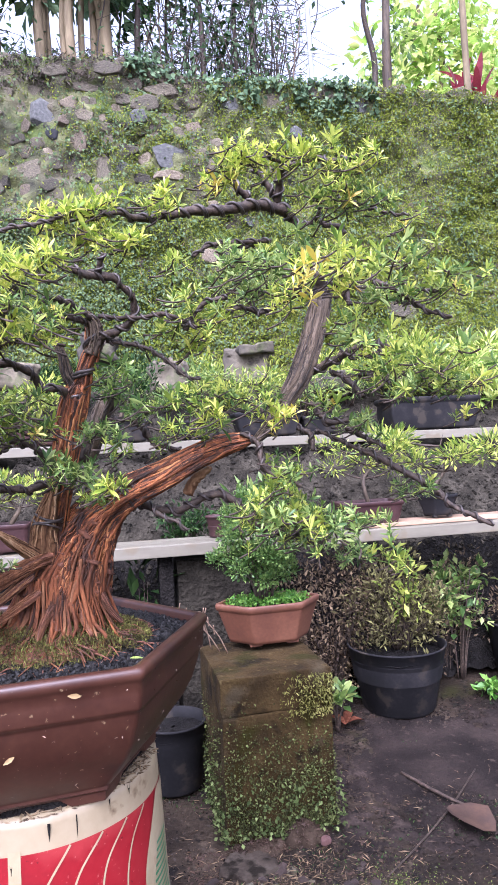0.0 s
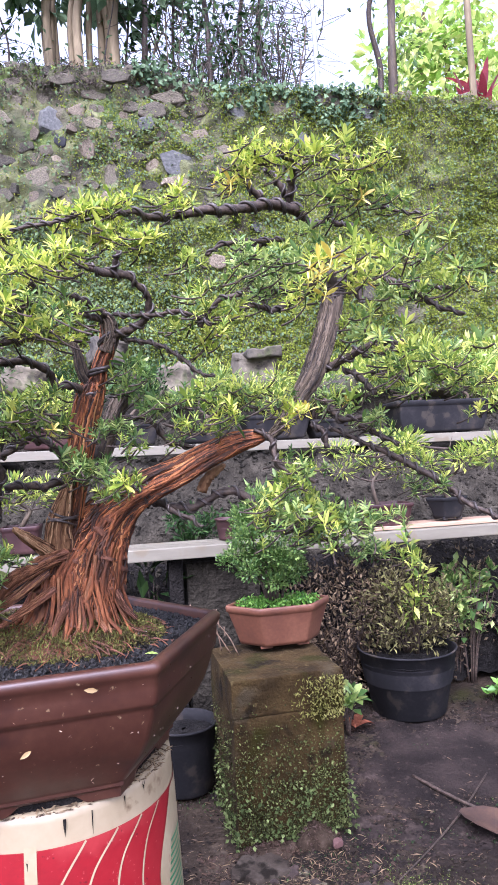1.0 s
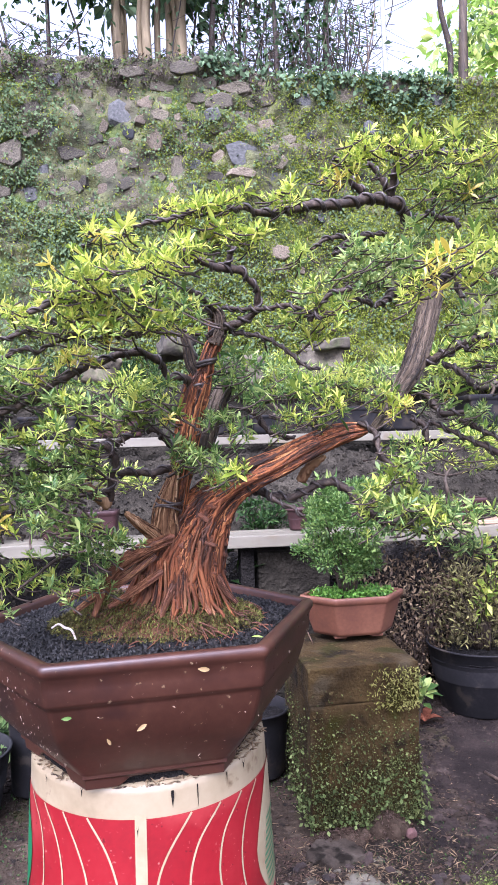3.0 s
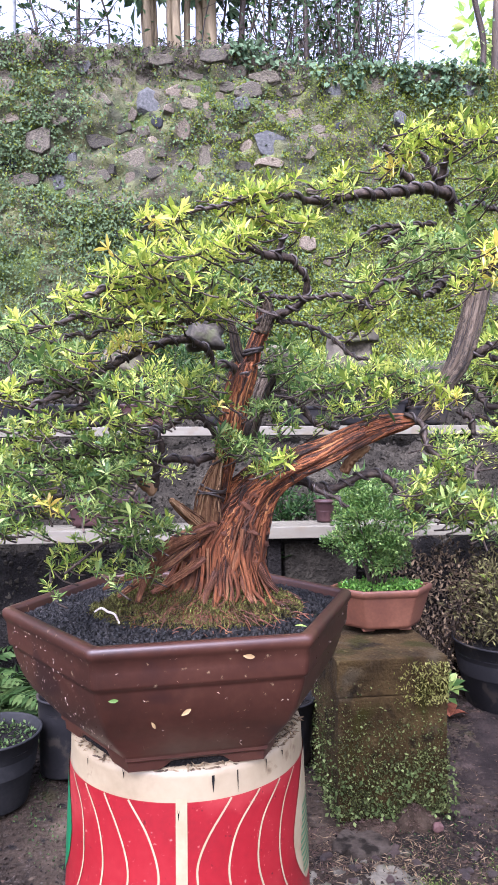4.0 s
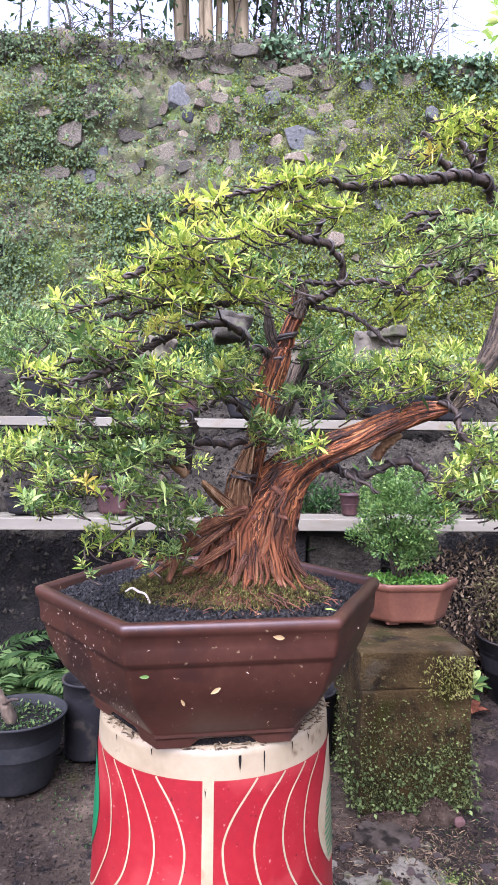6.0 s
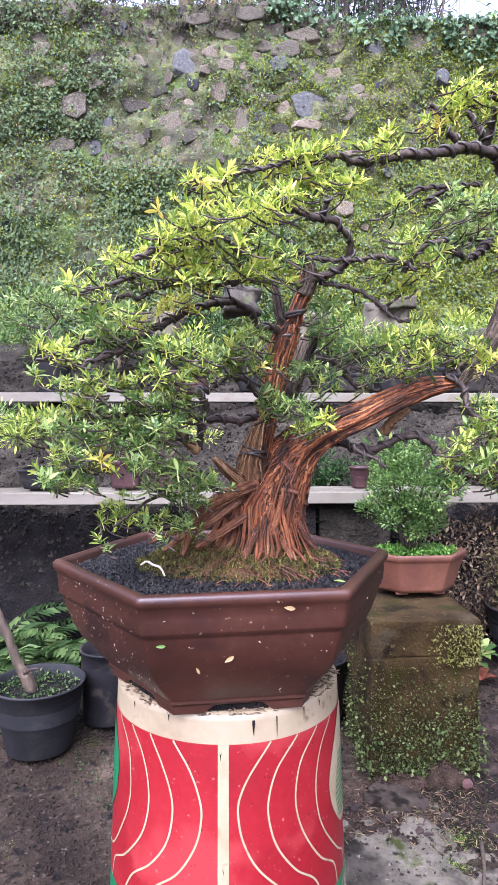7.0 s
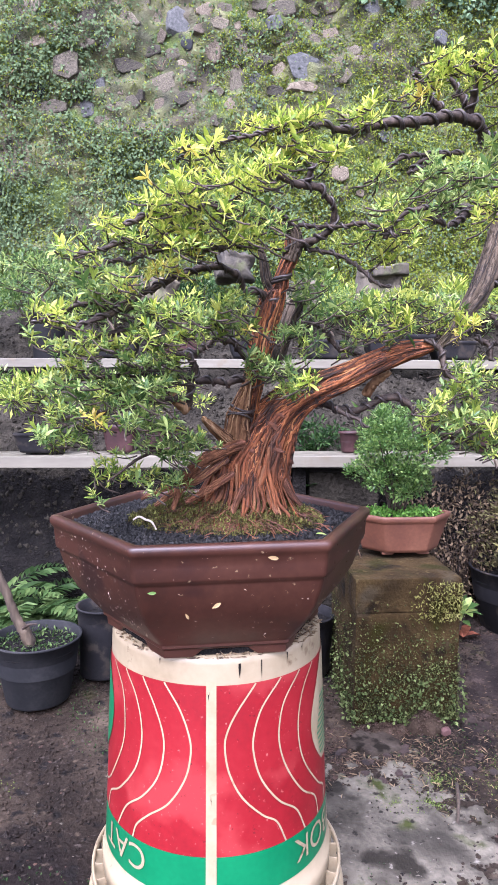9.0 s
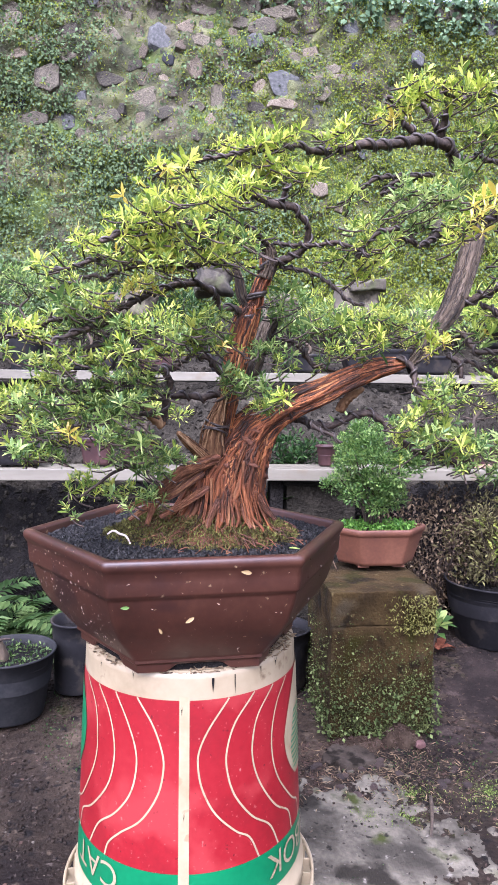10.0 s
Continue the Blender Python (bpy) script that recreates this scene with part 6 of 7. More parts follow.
# plants under and beside the lower shelf
shrub("dry_hedge", (0.625, 1.027, 0.05), (0.19, 0.07, 0.21), 3600, 0.014, 0.45, M_DRY, "dense hedge of dry brown twigs and leaves below the shelf", "dry shrub", 51, stems=60, clumps=90, spread=0.3, height=0.2, stem_r=0.0016)
shrub("dry_hedge", (0.97, 1.074, 0.052), (0.18, 0.06, 0.2), 1300, 0.015, 0.45, M_DRY, "dense hedge of dry brown twigs and leaves below the shelf", "dry shrub", 52, stems=50, clumps=60, spread=0.3, height=0.18, stem_r=0.0016)
shrub("leafy_weed", (1.001, 1.058, 0.05), (0.1, 0.05, 0.12), 420, 0.03, 0.55, M_GREEN, "dark green leafy weed under the shelf", "weed", 53, stems=12, clumps=26, spread=0.3, height=0.24)
shrub("leafy_weed", (1.032, 0.928, 0.04), (0.06, 0.04, 0.02), 160, 0.022, 0.6, M_COVER, "low bright green weed on the yard", "weed", 54, stems=6, height=0.03)
shrub("leafy_weed", (0.573, 0.866, 0.038), (0.03, 0.03, 0.04), 60, 0.03, 0.6, M_GREEN, "small green weed beside the pier", "weed", 55, stems=4, height=0.08)
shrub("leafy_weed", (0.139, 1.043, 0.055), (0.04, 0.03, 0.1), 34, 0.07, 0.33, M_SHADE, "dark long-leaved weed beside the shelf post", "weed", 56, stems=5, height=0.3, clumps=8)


def fern(at, fronds, length, seed, material, label):
    r = np.random.default_rng(seed)
    ob = thing("fern", at, label, "fern", "ferns")
    for k in range(fronds):
        a = r.uniform(-2.4, -0.4) if k % 2 else r.uniform(0, 6.28)
        ln, rise = length * r.uniform(0.65, 1.1), r.uniform(0.35, 0.95)
        line = [(math.cos(a) * ln * u * 0.75, math.sin(a) * ln * u * 0.5, ln * (rise * u - 0.6 * u * u), 0.0014 * (1.1 - u)) for u in (0.0, 0.25, 0.5, 0.75, 1.0)]
        fr = part("frond", mesh_of("frond", *tube(line, 5, 4), M_SHADE), ob)
        q = smooth_path(line, 6)[:, :3]
        pts, ways = [], []
        side = np.array((-math.sin(a), math.cos(a), 0.1))
        for i in range(3, len(q)):
            for s in (-1, 1):
                pts.append(q[i])
                ways.append(s * side + 0.5 * (q[i] - q[i - 1]) / max(np.linalg.norm(q[i] - q[i - 1]), 1e-6))
        wid = np.array([0.045 * math.sin(math.pi * min(1, 0.12 + 0.88 * (i // 2) / (len(pts) / 2))) + 0.008 for i in range(len(pts))])
        v, f = leaf_cloud(np.array(pts), np.array(ways), wid, 0.32, r)
        part("leaflet_fringe", mesh_of("leaflet_fringe", v, f, material), fr, kind="stuff")
    return ob


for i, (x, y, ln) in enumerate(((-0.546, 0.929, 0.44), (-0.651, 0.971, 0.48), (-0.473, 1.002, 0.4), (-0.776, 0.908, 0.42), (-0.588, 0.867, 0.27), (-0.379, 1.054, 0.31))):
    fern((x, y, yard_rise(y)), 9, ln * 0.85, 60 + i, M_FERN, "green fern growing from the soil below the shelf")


# ---- pots on the shelves ----
def small_bonsai(at, height, spread, count, leaf, material, seed, label, lean=0.0, pads=9, group="small bonsai"):
    """A small bonsai: a bent trunk, side branches and leaf tufts at their ends."""
    r = np.random.default_rng(seed)
    ob = thing("small_bonsai", at, label, "bonsai tree", group)
    line = [(0, 0, 0, 0.006)]
    for k in range(1, 6):
        u = k / 5
        line.append((lean * u + 0.018 * math.sin(k * 1.9 + seed), 0.012 * math.cos(k * 2.3), height * 0.8 * u, 0.006 * (1.1 - u)))
    part("trunk", mesh_of("trunk", *tube(line, 9, 5, 0.06, jitter=0.3, seed=seed), M_BARK2), ob)
    for k in range(pads):
        u = 0.3 + 0.7 * k / pads
        base = np.array(line[min(5, 1 + int(u * 4))][:3])
        tip = base + np.array((r.normal() * spread * 0.6, r.normal() * spread * 0.35, height * (0.1 + 0.15 * r.random())))
        br = part("branch", mesh_of("branch", *tube([(*base, 0.003), (*(base * 0.5 + tip * 0.5 + np.array((0, 0, -0.006))), 0.0022), (*tip, 0.0012)], 6, 4, jitter=0.3, seed=k), M_TWIG), ob)
        n = count // pads
        p, u2 = crown_points(n, (spread * 0.42, spread * 0.35, spread * 0.2), r, hollow=0.1)
        p += tip
        v, f = leaf_cloud(p, u2 + np.array((0, 0, 0.6)), leaf * (0.6 + 0.7 * r.random(n)), 0.3, r)
        part("leaf_tuft", mesh_of("leaf_tuft", v, f, material), br, kind="stuff")
    return ob


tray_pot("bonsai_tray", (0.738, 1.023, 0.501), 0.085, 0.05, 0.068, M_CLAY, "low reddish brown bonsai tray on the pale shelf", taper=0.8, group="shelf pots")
small_bonsai((0.738, 1.018, 0.564), 0.2, 0.11, 700, 0.018, M_MID, 71, "small sparse bonsai in a reddish brown tray", 0.0)
tray_pot("bonsai_tray", (0.941, 1.022, 0.515), 0.062, 0.05, 0.06, M_BLACKP, "dark grey bonsai pot on the tan board", taper=0.7, sides=6, group="shelf pots")
small_bonsai((0.942, 1.018, 0.564), 0.22, 0.13, 900, 0.024, M_MID, 72, "leafy bonsai with a leaning twisted trunk in a dark pot", 0.03)
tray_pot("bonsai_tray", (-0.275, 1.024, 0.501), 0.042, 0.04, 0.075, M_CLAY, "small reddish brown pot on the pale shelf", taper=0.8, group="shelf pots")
small_bonsai((-0.275, 1.018, 0.574), 0.13, 0.09, 700, 0.018, M_GREEN, 73, "small leafy bonsai in a reddish brown pot", 0.0)
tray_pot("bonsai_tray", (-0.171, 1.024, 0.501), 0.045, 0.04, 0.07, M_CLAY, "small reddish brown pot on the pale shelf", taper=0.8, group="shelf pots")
small_bonsai((-0.171, 1.019, 0.569), 0.12, 0.09, 700, 0.018, M_MID, 74, "small leafy bonsai in a reddish brown pot", 0.02)
tray_pot("bonsai_tray", (-0.474, 1.024, 0.501), 0.066, 0.05, 0.055, M_BLACKP, "dark grey tray on the pale shelf", taper=0.8, group="shelf pots")
small_bonsai((-0.474, 1.02, 0.553), 0.16, 0.12, 800, 0.02, M_MID, 75, "small leafy bonsai in a dark tray", 0.0)
tray_pot("bonsai_tray", (-0.709, 1.025, 0.501), 0.07, 0.05, 0.06, M_BLACKP, "dark grey tray on the pale shelf", taper=0.8, group="shelf pots")
small_bonsai((-0.709, 1.02, 0.558), 0.2, 0.14, 900, 0.02, M_GREEN, 76, "small leafy bonsai in a dark tray", 0.0)
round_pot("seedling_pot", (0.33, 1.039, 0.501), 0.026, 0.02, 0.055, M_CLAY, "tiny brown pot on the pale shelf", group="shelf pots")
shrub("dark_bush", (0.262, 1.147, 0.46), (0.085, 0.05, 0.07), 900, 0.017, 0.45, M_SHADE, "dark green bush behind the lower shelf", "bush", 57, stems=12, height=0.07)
shrub("leafy_weed", (0.45, 1.166, 0.482), (0.09, 0.05, 0.08), 260, 0.04, 0.2, M_GREEN, "feathery green weed on the soil bank", "weed", 58, stems=10, height=0.06)

UP = 0.763
tray_pot("planting_trough", (1.173, 1.52, 0.763), 0.17, 0.07, 0.115, M_BLACKP, "long dark planting trough on the upper shelf", taper=0.86, group="shelf pots")
small_bonsai((1.101, 1.512, 0.867), 0.2, 0.16, 900, 0.024, M_MID, 81, "leafy bonsai in a long dark trough")
small_bonsai((1.279, 1.512, 0.867), 0.16, 0.14, 700, 0.024, M_MID, 82, "leafy bonsai in a long dark trough")
round_pot("nursery_pot", (-0.623, 1.682, 0.739), 0.062, 0.05, 0.185, M_GREYP, "dark blue-grey pot behind the upper shelf", group="nursery pots")
small_bonsai((-0.622, 1.668, 0.916), 0.22, 0.2, 1000, 0.022, M_GREEN, 83, "grey-green shrub in a dark blue-grey pot")
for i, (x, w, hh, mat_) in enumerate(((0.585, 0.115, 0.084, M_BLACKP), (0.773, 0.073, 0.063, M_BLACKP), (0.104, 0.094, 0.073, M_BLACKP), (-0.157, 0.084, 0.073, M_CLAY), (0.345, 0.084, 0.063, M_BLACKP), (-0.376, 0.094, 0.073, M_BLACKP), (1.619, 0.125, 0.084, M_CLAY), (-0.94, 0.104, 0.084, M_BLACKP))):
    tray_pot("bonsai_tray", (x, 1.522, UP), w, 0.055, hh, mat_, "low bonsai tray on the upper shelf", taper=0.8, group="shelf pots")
    small_bonsai((x, 1.522, UP + hh - 0.01), 0.16 + 0.03 * (i % 3), 0.13, 500, 0.022, (M_MID, M_GREEN, M_SHADE)[i % 3], 84 + i, "small leafy bonsai on the upper shelf", 0.02 * (i % 3 - 1))


# stone slabs and plants on the terrace
def slab(name, size, seed, material):
    bm = bmesh.new()
    bmesh.ops.create_cube(bm, size=1.0, matrix=Matrix.Diagonal((*size, 1)))
    bmesh.ops.subdivide_edges(bm, edges=list(bm.edges), cuts=4, use_grid_fill=True)
    for v in bm.verts:
        q = Vector((v.co.x / size[0], v.co.y / size[1], v.co.z / size[2]))
        v.co *= 1 - 0.22 * max(0, q.length - 0.55)
        v.co += 0.3 * min(size) * noise.noise_vector(v.co * (1.6 / max(size)) * 2 + Vector((seed, 0, 0)))
    return bm_mesh(name, bm, material, True)


for i, (x, y, z, sx, sz, tilt) in enumerate(((0.575, 1.782, 1.038, 0.157, 0.125, 3), (0.601, 1.746, 1.093, 0.136, 0.037, -6), (0.038, 1.808, 1.117, 0.125, 0.104, 4), (-0.256, 1.775, 1.017, 0.146, 0.094, 8), (0.288, 1.836, 1.018, 0.125, 0.104, -5), (1.363, 1.89, 0.984, 0.313, 0.094, 2), (0.946, 1.922, 0.989, 0.272, 0.084, -2))):
    tagged(new("stone_slab", slab("stone_slab", (sx, 0.09, sz), i * 3.1, M_STONE)), "rough grey stone slab set on the planted terrace", "stone slab", "terrace stones").matrix_world = pose(x, y, z, 0, tilt, 6 * i)

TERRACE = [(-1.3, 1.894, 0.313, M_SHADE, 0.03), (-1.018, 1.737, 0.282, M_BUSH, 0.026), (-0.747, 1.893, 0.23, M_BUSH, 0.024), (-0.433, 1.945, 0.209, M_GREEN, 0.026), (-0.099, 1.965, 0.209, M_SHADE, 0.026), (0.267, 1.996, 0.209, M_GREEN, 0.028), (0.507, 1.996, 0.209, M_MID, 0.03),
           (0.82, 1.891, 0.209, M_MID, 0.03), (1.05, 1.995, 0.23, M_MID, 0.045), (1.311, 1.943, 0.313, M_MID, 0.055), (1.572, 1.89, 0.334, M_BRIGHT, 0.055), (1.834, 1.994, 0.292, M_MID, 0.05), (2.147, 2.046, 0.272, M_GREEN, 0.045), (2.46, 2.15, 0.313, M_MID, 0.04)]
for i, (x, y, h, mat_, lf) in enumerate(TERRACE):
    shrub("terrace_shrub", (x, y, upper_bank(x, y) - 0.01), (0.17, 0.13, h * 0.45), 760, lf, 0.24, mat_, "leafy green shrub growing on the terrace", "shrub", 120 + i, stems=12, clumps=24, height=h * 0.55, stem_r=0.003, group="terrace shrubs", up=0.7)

# ---- trees and growth above the wall ----
TOPZ = 3.15


def stem_tree(name, at, trunks, height, radius, label, category, seed, leaves=0, crown=(0.5, 0.4, 0.4), leaf=0.1, ratio=0.35, leaf_mat=None, bark=None, crown_z=1.2, sway=0.08):
    r = np.random.default_rng(seed)
    ob = thing(name, at, label, category)
    for k in range(trunks):
        x0, y0 = r.normal() * radius * 1.7, r.normal() * radius * 1.2
        rr = radius * r.uniform(0.55, 1.1)
        line = [(x0, y0, -0.1, rr * 1.5), (x0 + 0.2 * rr, y0, 0.08, rr * 1.1)]
        for u in (0.3, 0.55, 0.8, 1.0):
            line.append((x0 + r.normal() * sway * u, y0 + r.normal() * sway * u, height * u, rr * (1.05 - 0.45 * u)))
        part("trunk", mesh_of("trunk", *tube(line, 12, 6, 0.07, 4, 0.15, seed + k), bark or M_TRUNK), ob)
    if leaves:
        p, u = crown_points(leaves, crown, r, hollow=0.1, clumps=max(8, leaves // 26), spread=0.22)
        p[:, 2] += crown_z
        v, f = leaf_cloud(p, u + np.array((0, 0, -0.3)), leaf * (0.6 + 0.8 * r.random(leaves)), ratio, r)
        part("leaves", mesh_of("leaves", v, f, leaf_mat or M_SHADE), ob, kind="stuff")
    return ob


stem_tree("multi_stem_tree", (-0.225, 3.95, TOPZ + 0.05), 6, 1.9, 0.04, "pale multi-stemmed tree growing on top of the wall", "tree", 201, 620, (0.8, 0.5, 0.45), 0.11, 0.5, M_IVY, crown_z=1.0, sway=0.05)
stem_tree("multi_stem_tree", (0.03, 3.95, TOPZ + 0.04), 6, 1.9, 0.038, "pale multi-stemmed tree growing on top of the wall", "tree", 202, 620, (0.8, 0.5, 0.45), 0.11, 0.5, M_IVY, crown_z=1.05, sway=0.05)
stem_tree("slender_tree", (0.17, 4.0, TOPZ), 1, 1.9, 0.045, "dark slender trunk behind the pale multi-stemmed tree", "tree", 205, 0, bark=M_BARK2, sway=0.03)
stem_tree("slender_tree", (2.26, 4.0, TOPZ), 1, 2.0, 0.055, "slender dark tree trunk wrapped in creeper on the wall", "tree", 203, 420, (0.22, 0.2, 0.9), 0.05, 0.5, M_GREEN, M_BARK2, 0.9, 0.03)
stem_tree("slender_tree", (2.06, 4.0, TOPZ), 1, 1.6, 0.026, "thin leaning dark sapling on the wall", "tree", 204, 0, bark=M_TWIG, sway=0.12)
for i, x in enumerate((-1.39, -1.05, -0.79, -0.58, 0.19, 0.335, 0.46, 0.6, 0.775, 0.92, 1.07, 1.19)):
    stem_tree("sapling", (x, 3.95 + 0.25 * ((i * 7) % 5) / 5, TOPZ + 0.03), 1, 1.5, 0.009 + 0.006 * (i % 3), "thin sapling stem on top of the wall", "sapling", 210 + i, 60, (0.16, 0.15, 0.5), 0.055, 0.5, M_SHADE, M_TWIG, 0.7, 0.07)


def thicket(at, seed, n, w, h, leaves, label):
    r = np.random.default_rng(seed)
    ob = thing("thicket", at, label, "shrub", "wall-top thickets")
    tubes = []
    for k in range(n):
        x, y = r.normal() * w * 0.4, r.normal() * 0.15
        dx = r.normal() * 0.25
        tubes.append(tube([(x, y, -0.05, 0.006), (x + dx * 0.3, y, h * 0.35, 0.005), (x + dx * 0.6 + r.normal() * 0.06, y, h * 0.7, 0.004), (x + dx + r.normal() * 0.08, y, h * r.uniform(0.8, 1.2), 0.002)], 5, 4))
        for q in range(4):
            zz = h * r.uniform(0.2, 0.95)
            tubes.append(tube([(x + dx * zz / h * 0.8, y, zz, 0.003), (x + r.normal() * 0.12, y + r.normal() * 0.05, zz + 0.08, 0.002), (x + r.normal() * 0.25, y, zz + r.normal() * 0.12, 0.001)], 4, 3))
    part("stem_clump", mesh_of("stem_clump", *joined(tubes), M_BARK2), ob, kind="stuff")
    p = np.stack([r.normal(size=leaves) * w * 0.45, r.normal(size=leaves) * 0.18, h * (0.05 + 0.95 * r.random(leaves))], axis=1)
    v, f = leaf_cloud(p, r.normal(size=p.shape), 0.03 + 0.04 * r.random(leaves), 0.5, r)
    part("leaves", mesh_of("leaves", v, f, M_IVY), ob, kind="stuff")


thicket((0.86, 4.02, TOPZ - 0.02), 231, 36, 0.75, 1.05, 900, "dark tangled thicket of thin stems on the wall")
thicket((1.16, 4.12, TOPZ - 0.04), 232, 26, 0.5, 0.95, 520, "dark tangled thicket of thin stems on the wall")
thicket((-0.8, 4.07, TOPZ), 233, 16, 0.7, 0.5, 520, "thin leafy undergrowth along the wall top")
thicket((0.4, 4.07, TOPZ), 234, 14, 0.5, 0.5, 420, "thin leafy undergrowth along the wall top")


def pole(x, y, r, label, lean=0.0, mat_=None):
    ob = thing("pole", (x, y, TOPZ - 0.15), label, "pole", "poles")
    part("shaft", mesh_of("shaft", *tube([(0, 0, 0, r), (lean * 0.4, 0, 0.8, r * 0.97), (lean, 0, 2.2, r * 0.92)], 14, 8, 0, jitter=0.06, seed=x), mat_ or M_POLE), ob)


pole(1.585, 3.83, 0.018, "weathered blue-grey pole standing on the wall", -0.04)
pole(2.83, 3.87, 0.026, "weathered pale pole standing on the wall", -0.03, M_TRUNK)
pole(-1.19, 3.852, 0.03, "weathered blue-grey pole standing on the wall", 0.0)

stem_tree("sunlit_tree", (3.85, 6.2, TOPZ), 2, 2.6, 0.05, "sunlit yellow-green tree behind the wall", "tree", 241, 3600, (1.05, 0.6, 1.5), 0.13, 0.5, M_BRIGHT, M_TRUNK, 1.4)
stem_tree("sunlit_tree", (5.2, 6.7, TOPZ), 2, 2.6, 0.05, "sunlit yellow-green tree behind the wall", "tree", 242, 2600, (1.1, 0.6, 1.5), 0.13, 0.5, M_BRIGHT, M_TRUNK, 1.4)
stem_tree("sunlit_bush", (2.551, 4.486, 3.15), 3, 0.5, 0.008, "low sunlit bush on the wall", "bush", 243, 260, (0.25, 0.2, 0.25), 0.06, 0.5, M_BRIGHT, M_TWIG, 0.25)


def cordyline(at, n, size, seed):
    r = np.random.default_rng(seed)
    ob = thing("red_leaved_plant", at, "red-leaved upright plant on the wall top", "plant")
    part("stem", mesh_of("stem", *tube([(0, 0, -0.1, 0.012), (0.01, 0, 0.15, 0.01), (0, 0, size, 0.006)], 8, 4), M_TWIG), ob)
    for k in range(n):
        ln = size * r.uniform(0.5, 0.8)
        v, f = leaf_shape(ln, ln * 0.24, 0.25, r.uniform(0.0, 0.5))
        part("leaf", mesh_of("leaf", v, f, M_RED), ob, at=pose(0, 0, size * (0.35 + 0.6 * k / n), 0, -r.uniform(68, 89), k * 137))


cordyline((3.17, 4.3, TOPZ), 11, 0.5, 5)
cordyline((3.02, 4.3, TOPZ), 11, 0.46, 6)
cordyline((3.36, 4.4, TOPZ), 12, 0.4, 7)
cordyline((2.1, 3.95, TOPZ), 7, 0.13, 8)


# ---- stones, creepers and holes of the wall ----
STONE_SHAPES = {}


def stone_shape(seed, material):
    """A rough angular stone about one across: a ball cut by flat faces."""
    key = (seed, material.name)
    if key not in STONE_SHAPES:
        r = random.Random(seed * 31 + 7)
        cuts = [(Vector((0, -1, 0.1 * r.uniform(-1, 1))).normalized(), 0.4)]
        for k in range(6):
            a = k * 1.05 + r.uniform(-0.25, 0.25)
            cuts.append((Vector((math.cos(a), r.uniform(-0.3, 0.1), math.sin(a))).normalized(), r.uniform(0.55, 0.98)))
        bm = bmesh.new()
        bmesh.ops.create_icosphere(bm, subdivisions=4, radius=1.0)
        for v in bm.verts:
            d = v.co.normalized()
            reach = min([1.15] + [h / max(d.dot(n), 1e-3) for n, h in cuts if d.dot(n) > 0.05])
            v.co = d * reach
            v.co += 0.03 * noise.noise_vector(v.co * 2.5 + Vector((seed * 7.3, 0, 0))) + 0.02 * noise.noise_vector(v.co * 8)
        STONE_SHAPES[key] = bm_mesh("stone", bm, material, True)
    return STONE_SHAPES[key]


CLEAR = []


def stone(x, z, rx, rz, material, seed, proud=0.01, rock=0.0):
    CLEAR.append((x, z, rx * 0.92, rz * 0.92, 0.93 if proud > 0.008 else 0.5))
    ob = part("stone", stone_shape(seed % 9, material), wall, at=pose(x, wall_face(x, z) + 0.016 - proud, z, 0, rock, 0) @ Matrix.Diagonal((rx * 1.1, 0.034, rz * 1.1, 1)))
    return ob


stone(-0.247, 2.851, 0.096, 0.103, M_BLUESTONE, 0, 0.012)
stone(-0.921, 2.556, 0.098, 0.105, M_STONE, 1, 0.012)
stone(-1.105, 2.688, 0.084, 0.045, M_TANSTONE, 2, 0.012)
stone(-1.017, 2.312, 0.096, 0.05, M_STONE, 3, 0.012)
stone(-0.833, 2.32, 0.086, 0.071, M_BLUESTONE, 4, 0.012)
stone(-0.343, 2.487, 0.087, 0.074, M_STONE, 5, 0.012)
stone(-0.576, 2.59, 0.088, 0.053, M_STONE, 6, 0.012)
stone(-0.056, 2.666, 0.057, 0.072, M_TANSTONE, 7, 0.012)
stone(0.015, 2.929, 0.071, 0.045, M_STONE, 8, 0.012)
stone(-0.013, 2.83, 0.08, 0.051, M_STONE, 9, 0.012)
stone(0.016, 3.03, 0.115, 0.049, M_STONE, 10, 0.012)
stone(0.229, 2.949, 0.065, 0.039, M_STONE, 11, 0.012)
stone(0.363, 2.919, 0.084, 0.065, M_STONE, 12, 0.012)
stone(0.474, 3.028, 0.119, 0.059, M_STONE, 13, 0.012)
stone(0.659, 2.795, 0.068, 0.042, M_TANSTONE, 14, 0.012)
stone(0.497, 2.578, 0.125, 0.094, M_BLUESTONE, 15, 0.012)
stone(0.343, 2.567, 0.047, 0.053, M_TANSTONE, 16, 0.012)
stone(0.319, 2.443, 0.074, 0.037, M_STONE, 17, 0.012)
stone(0.501, 2.451, 0.111, 0.04, M_TANSTONE, 18, 0.012)
stone(-0.365, 2.359, 0.055, 0.061, M_TANSTONE, 19, 0.012)
stone(0.084, 2.495, 0.052, 0.093, M_STONE, 20, 0.012)
stone(-0.232, 2.383, 0.055, 0.046, M_STONE, 21, 0.012)
stone(0.924, 2.955, 0.066, 0.056, M_BLUESTONE, 22, 0.012)
stone(1.199, 3.027, 0.098, 0.041, M_TANSTONE, 23, 0.012)
stone(1.579, 3.057, 0.069, 0.042, M_STONE, 24, 0.012)
stone(1.803, 3.011, 0.091, 0.053, M_BLUESTONE, 25, 0.012)
stone(0.716, 1.958, 0.074, 0.05, M_TANSTONE, 26, 0.012)
stone(0.842, 1.844, 0.035, 0.033, M_TANSTONE, 27, 0.012)
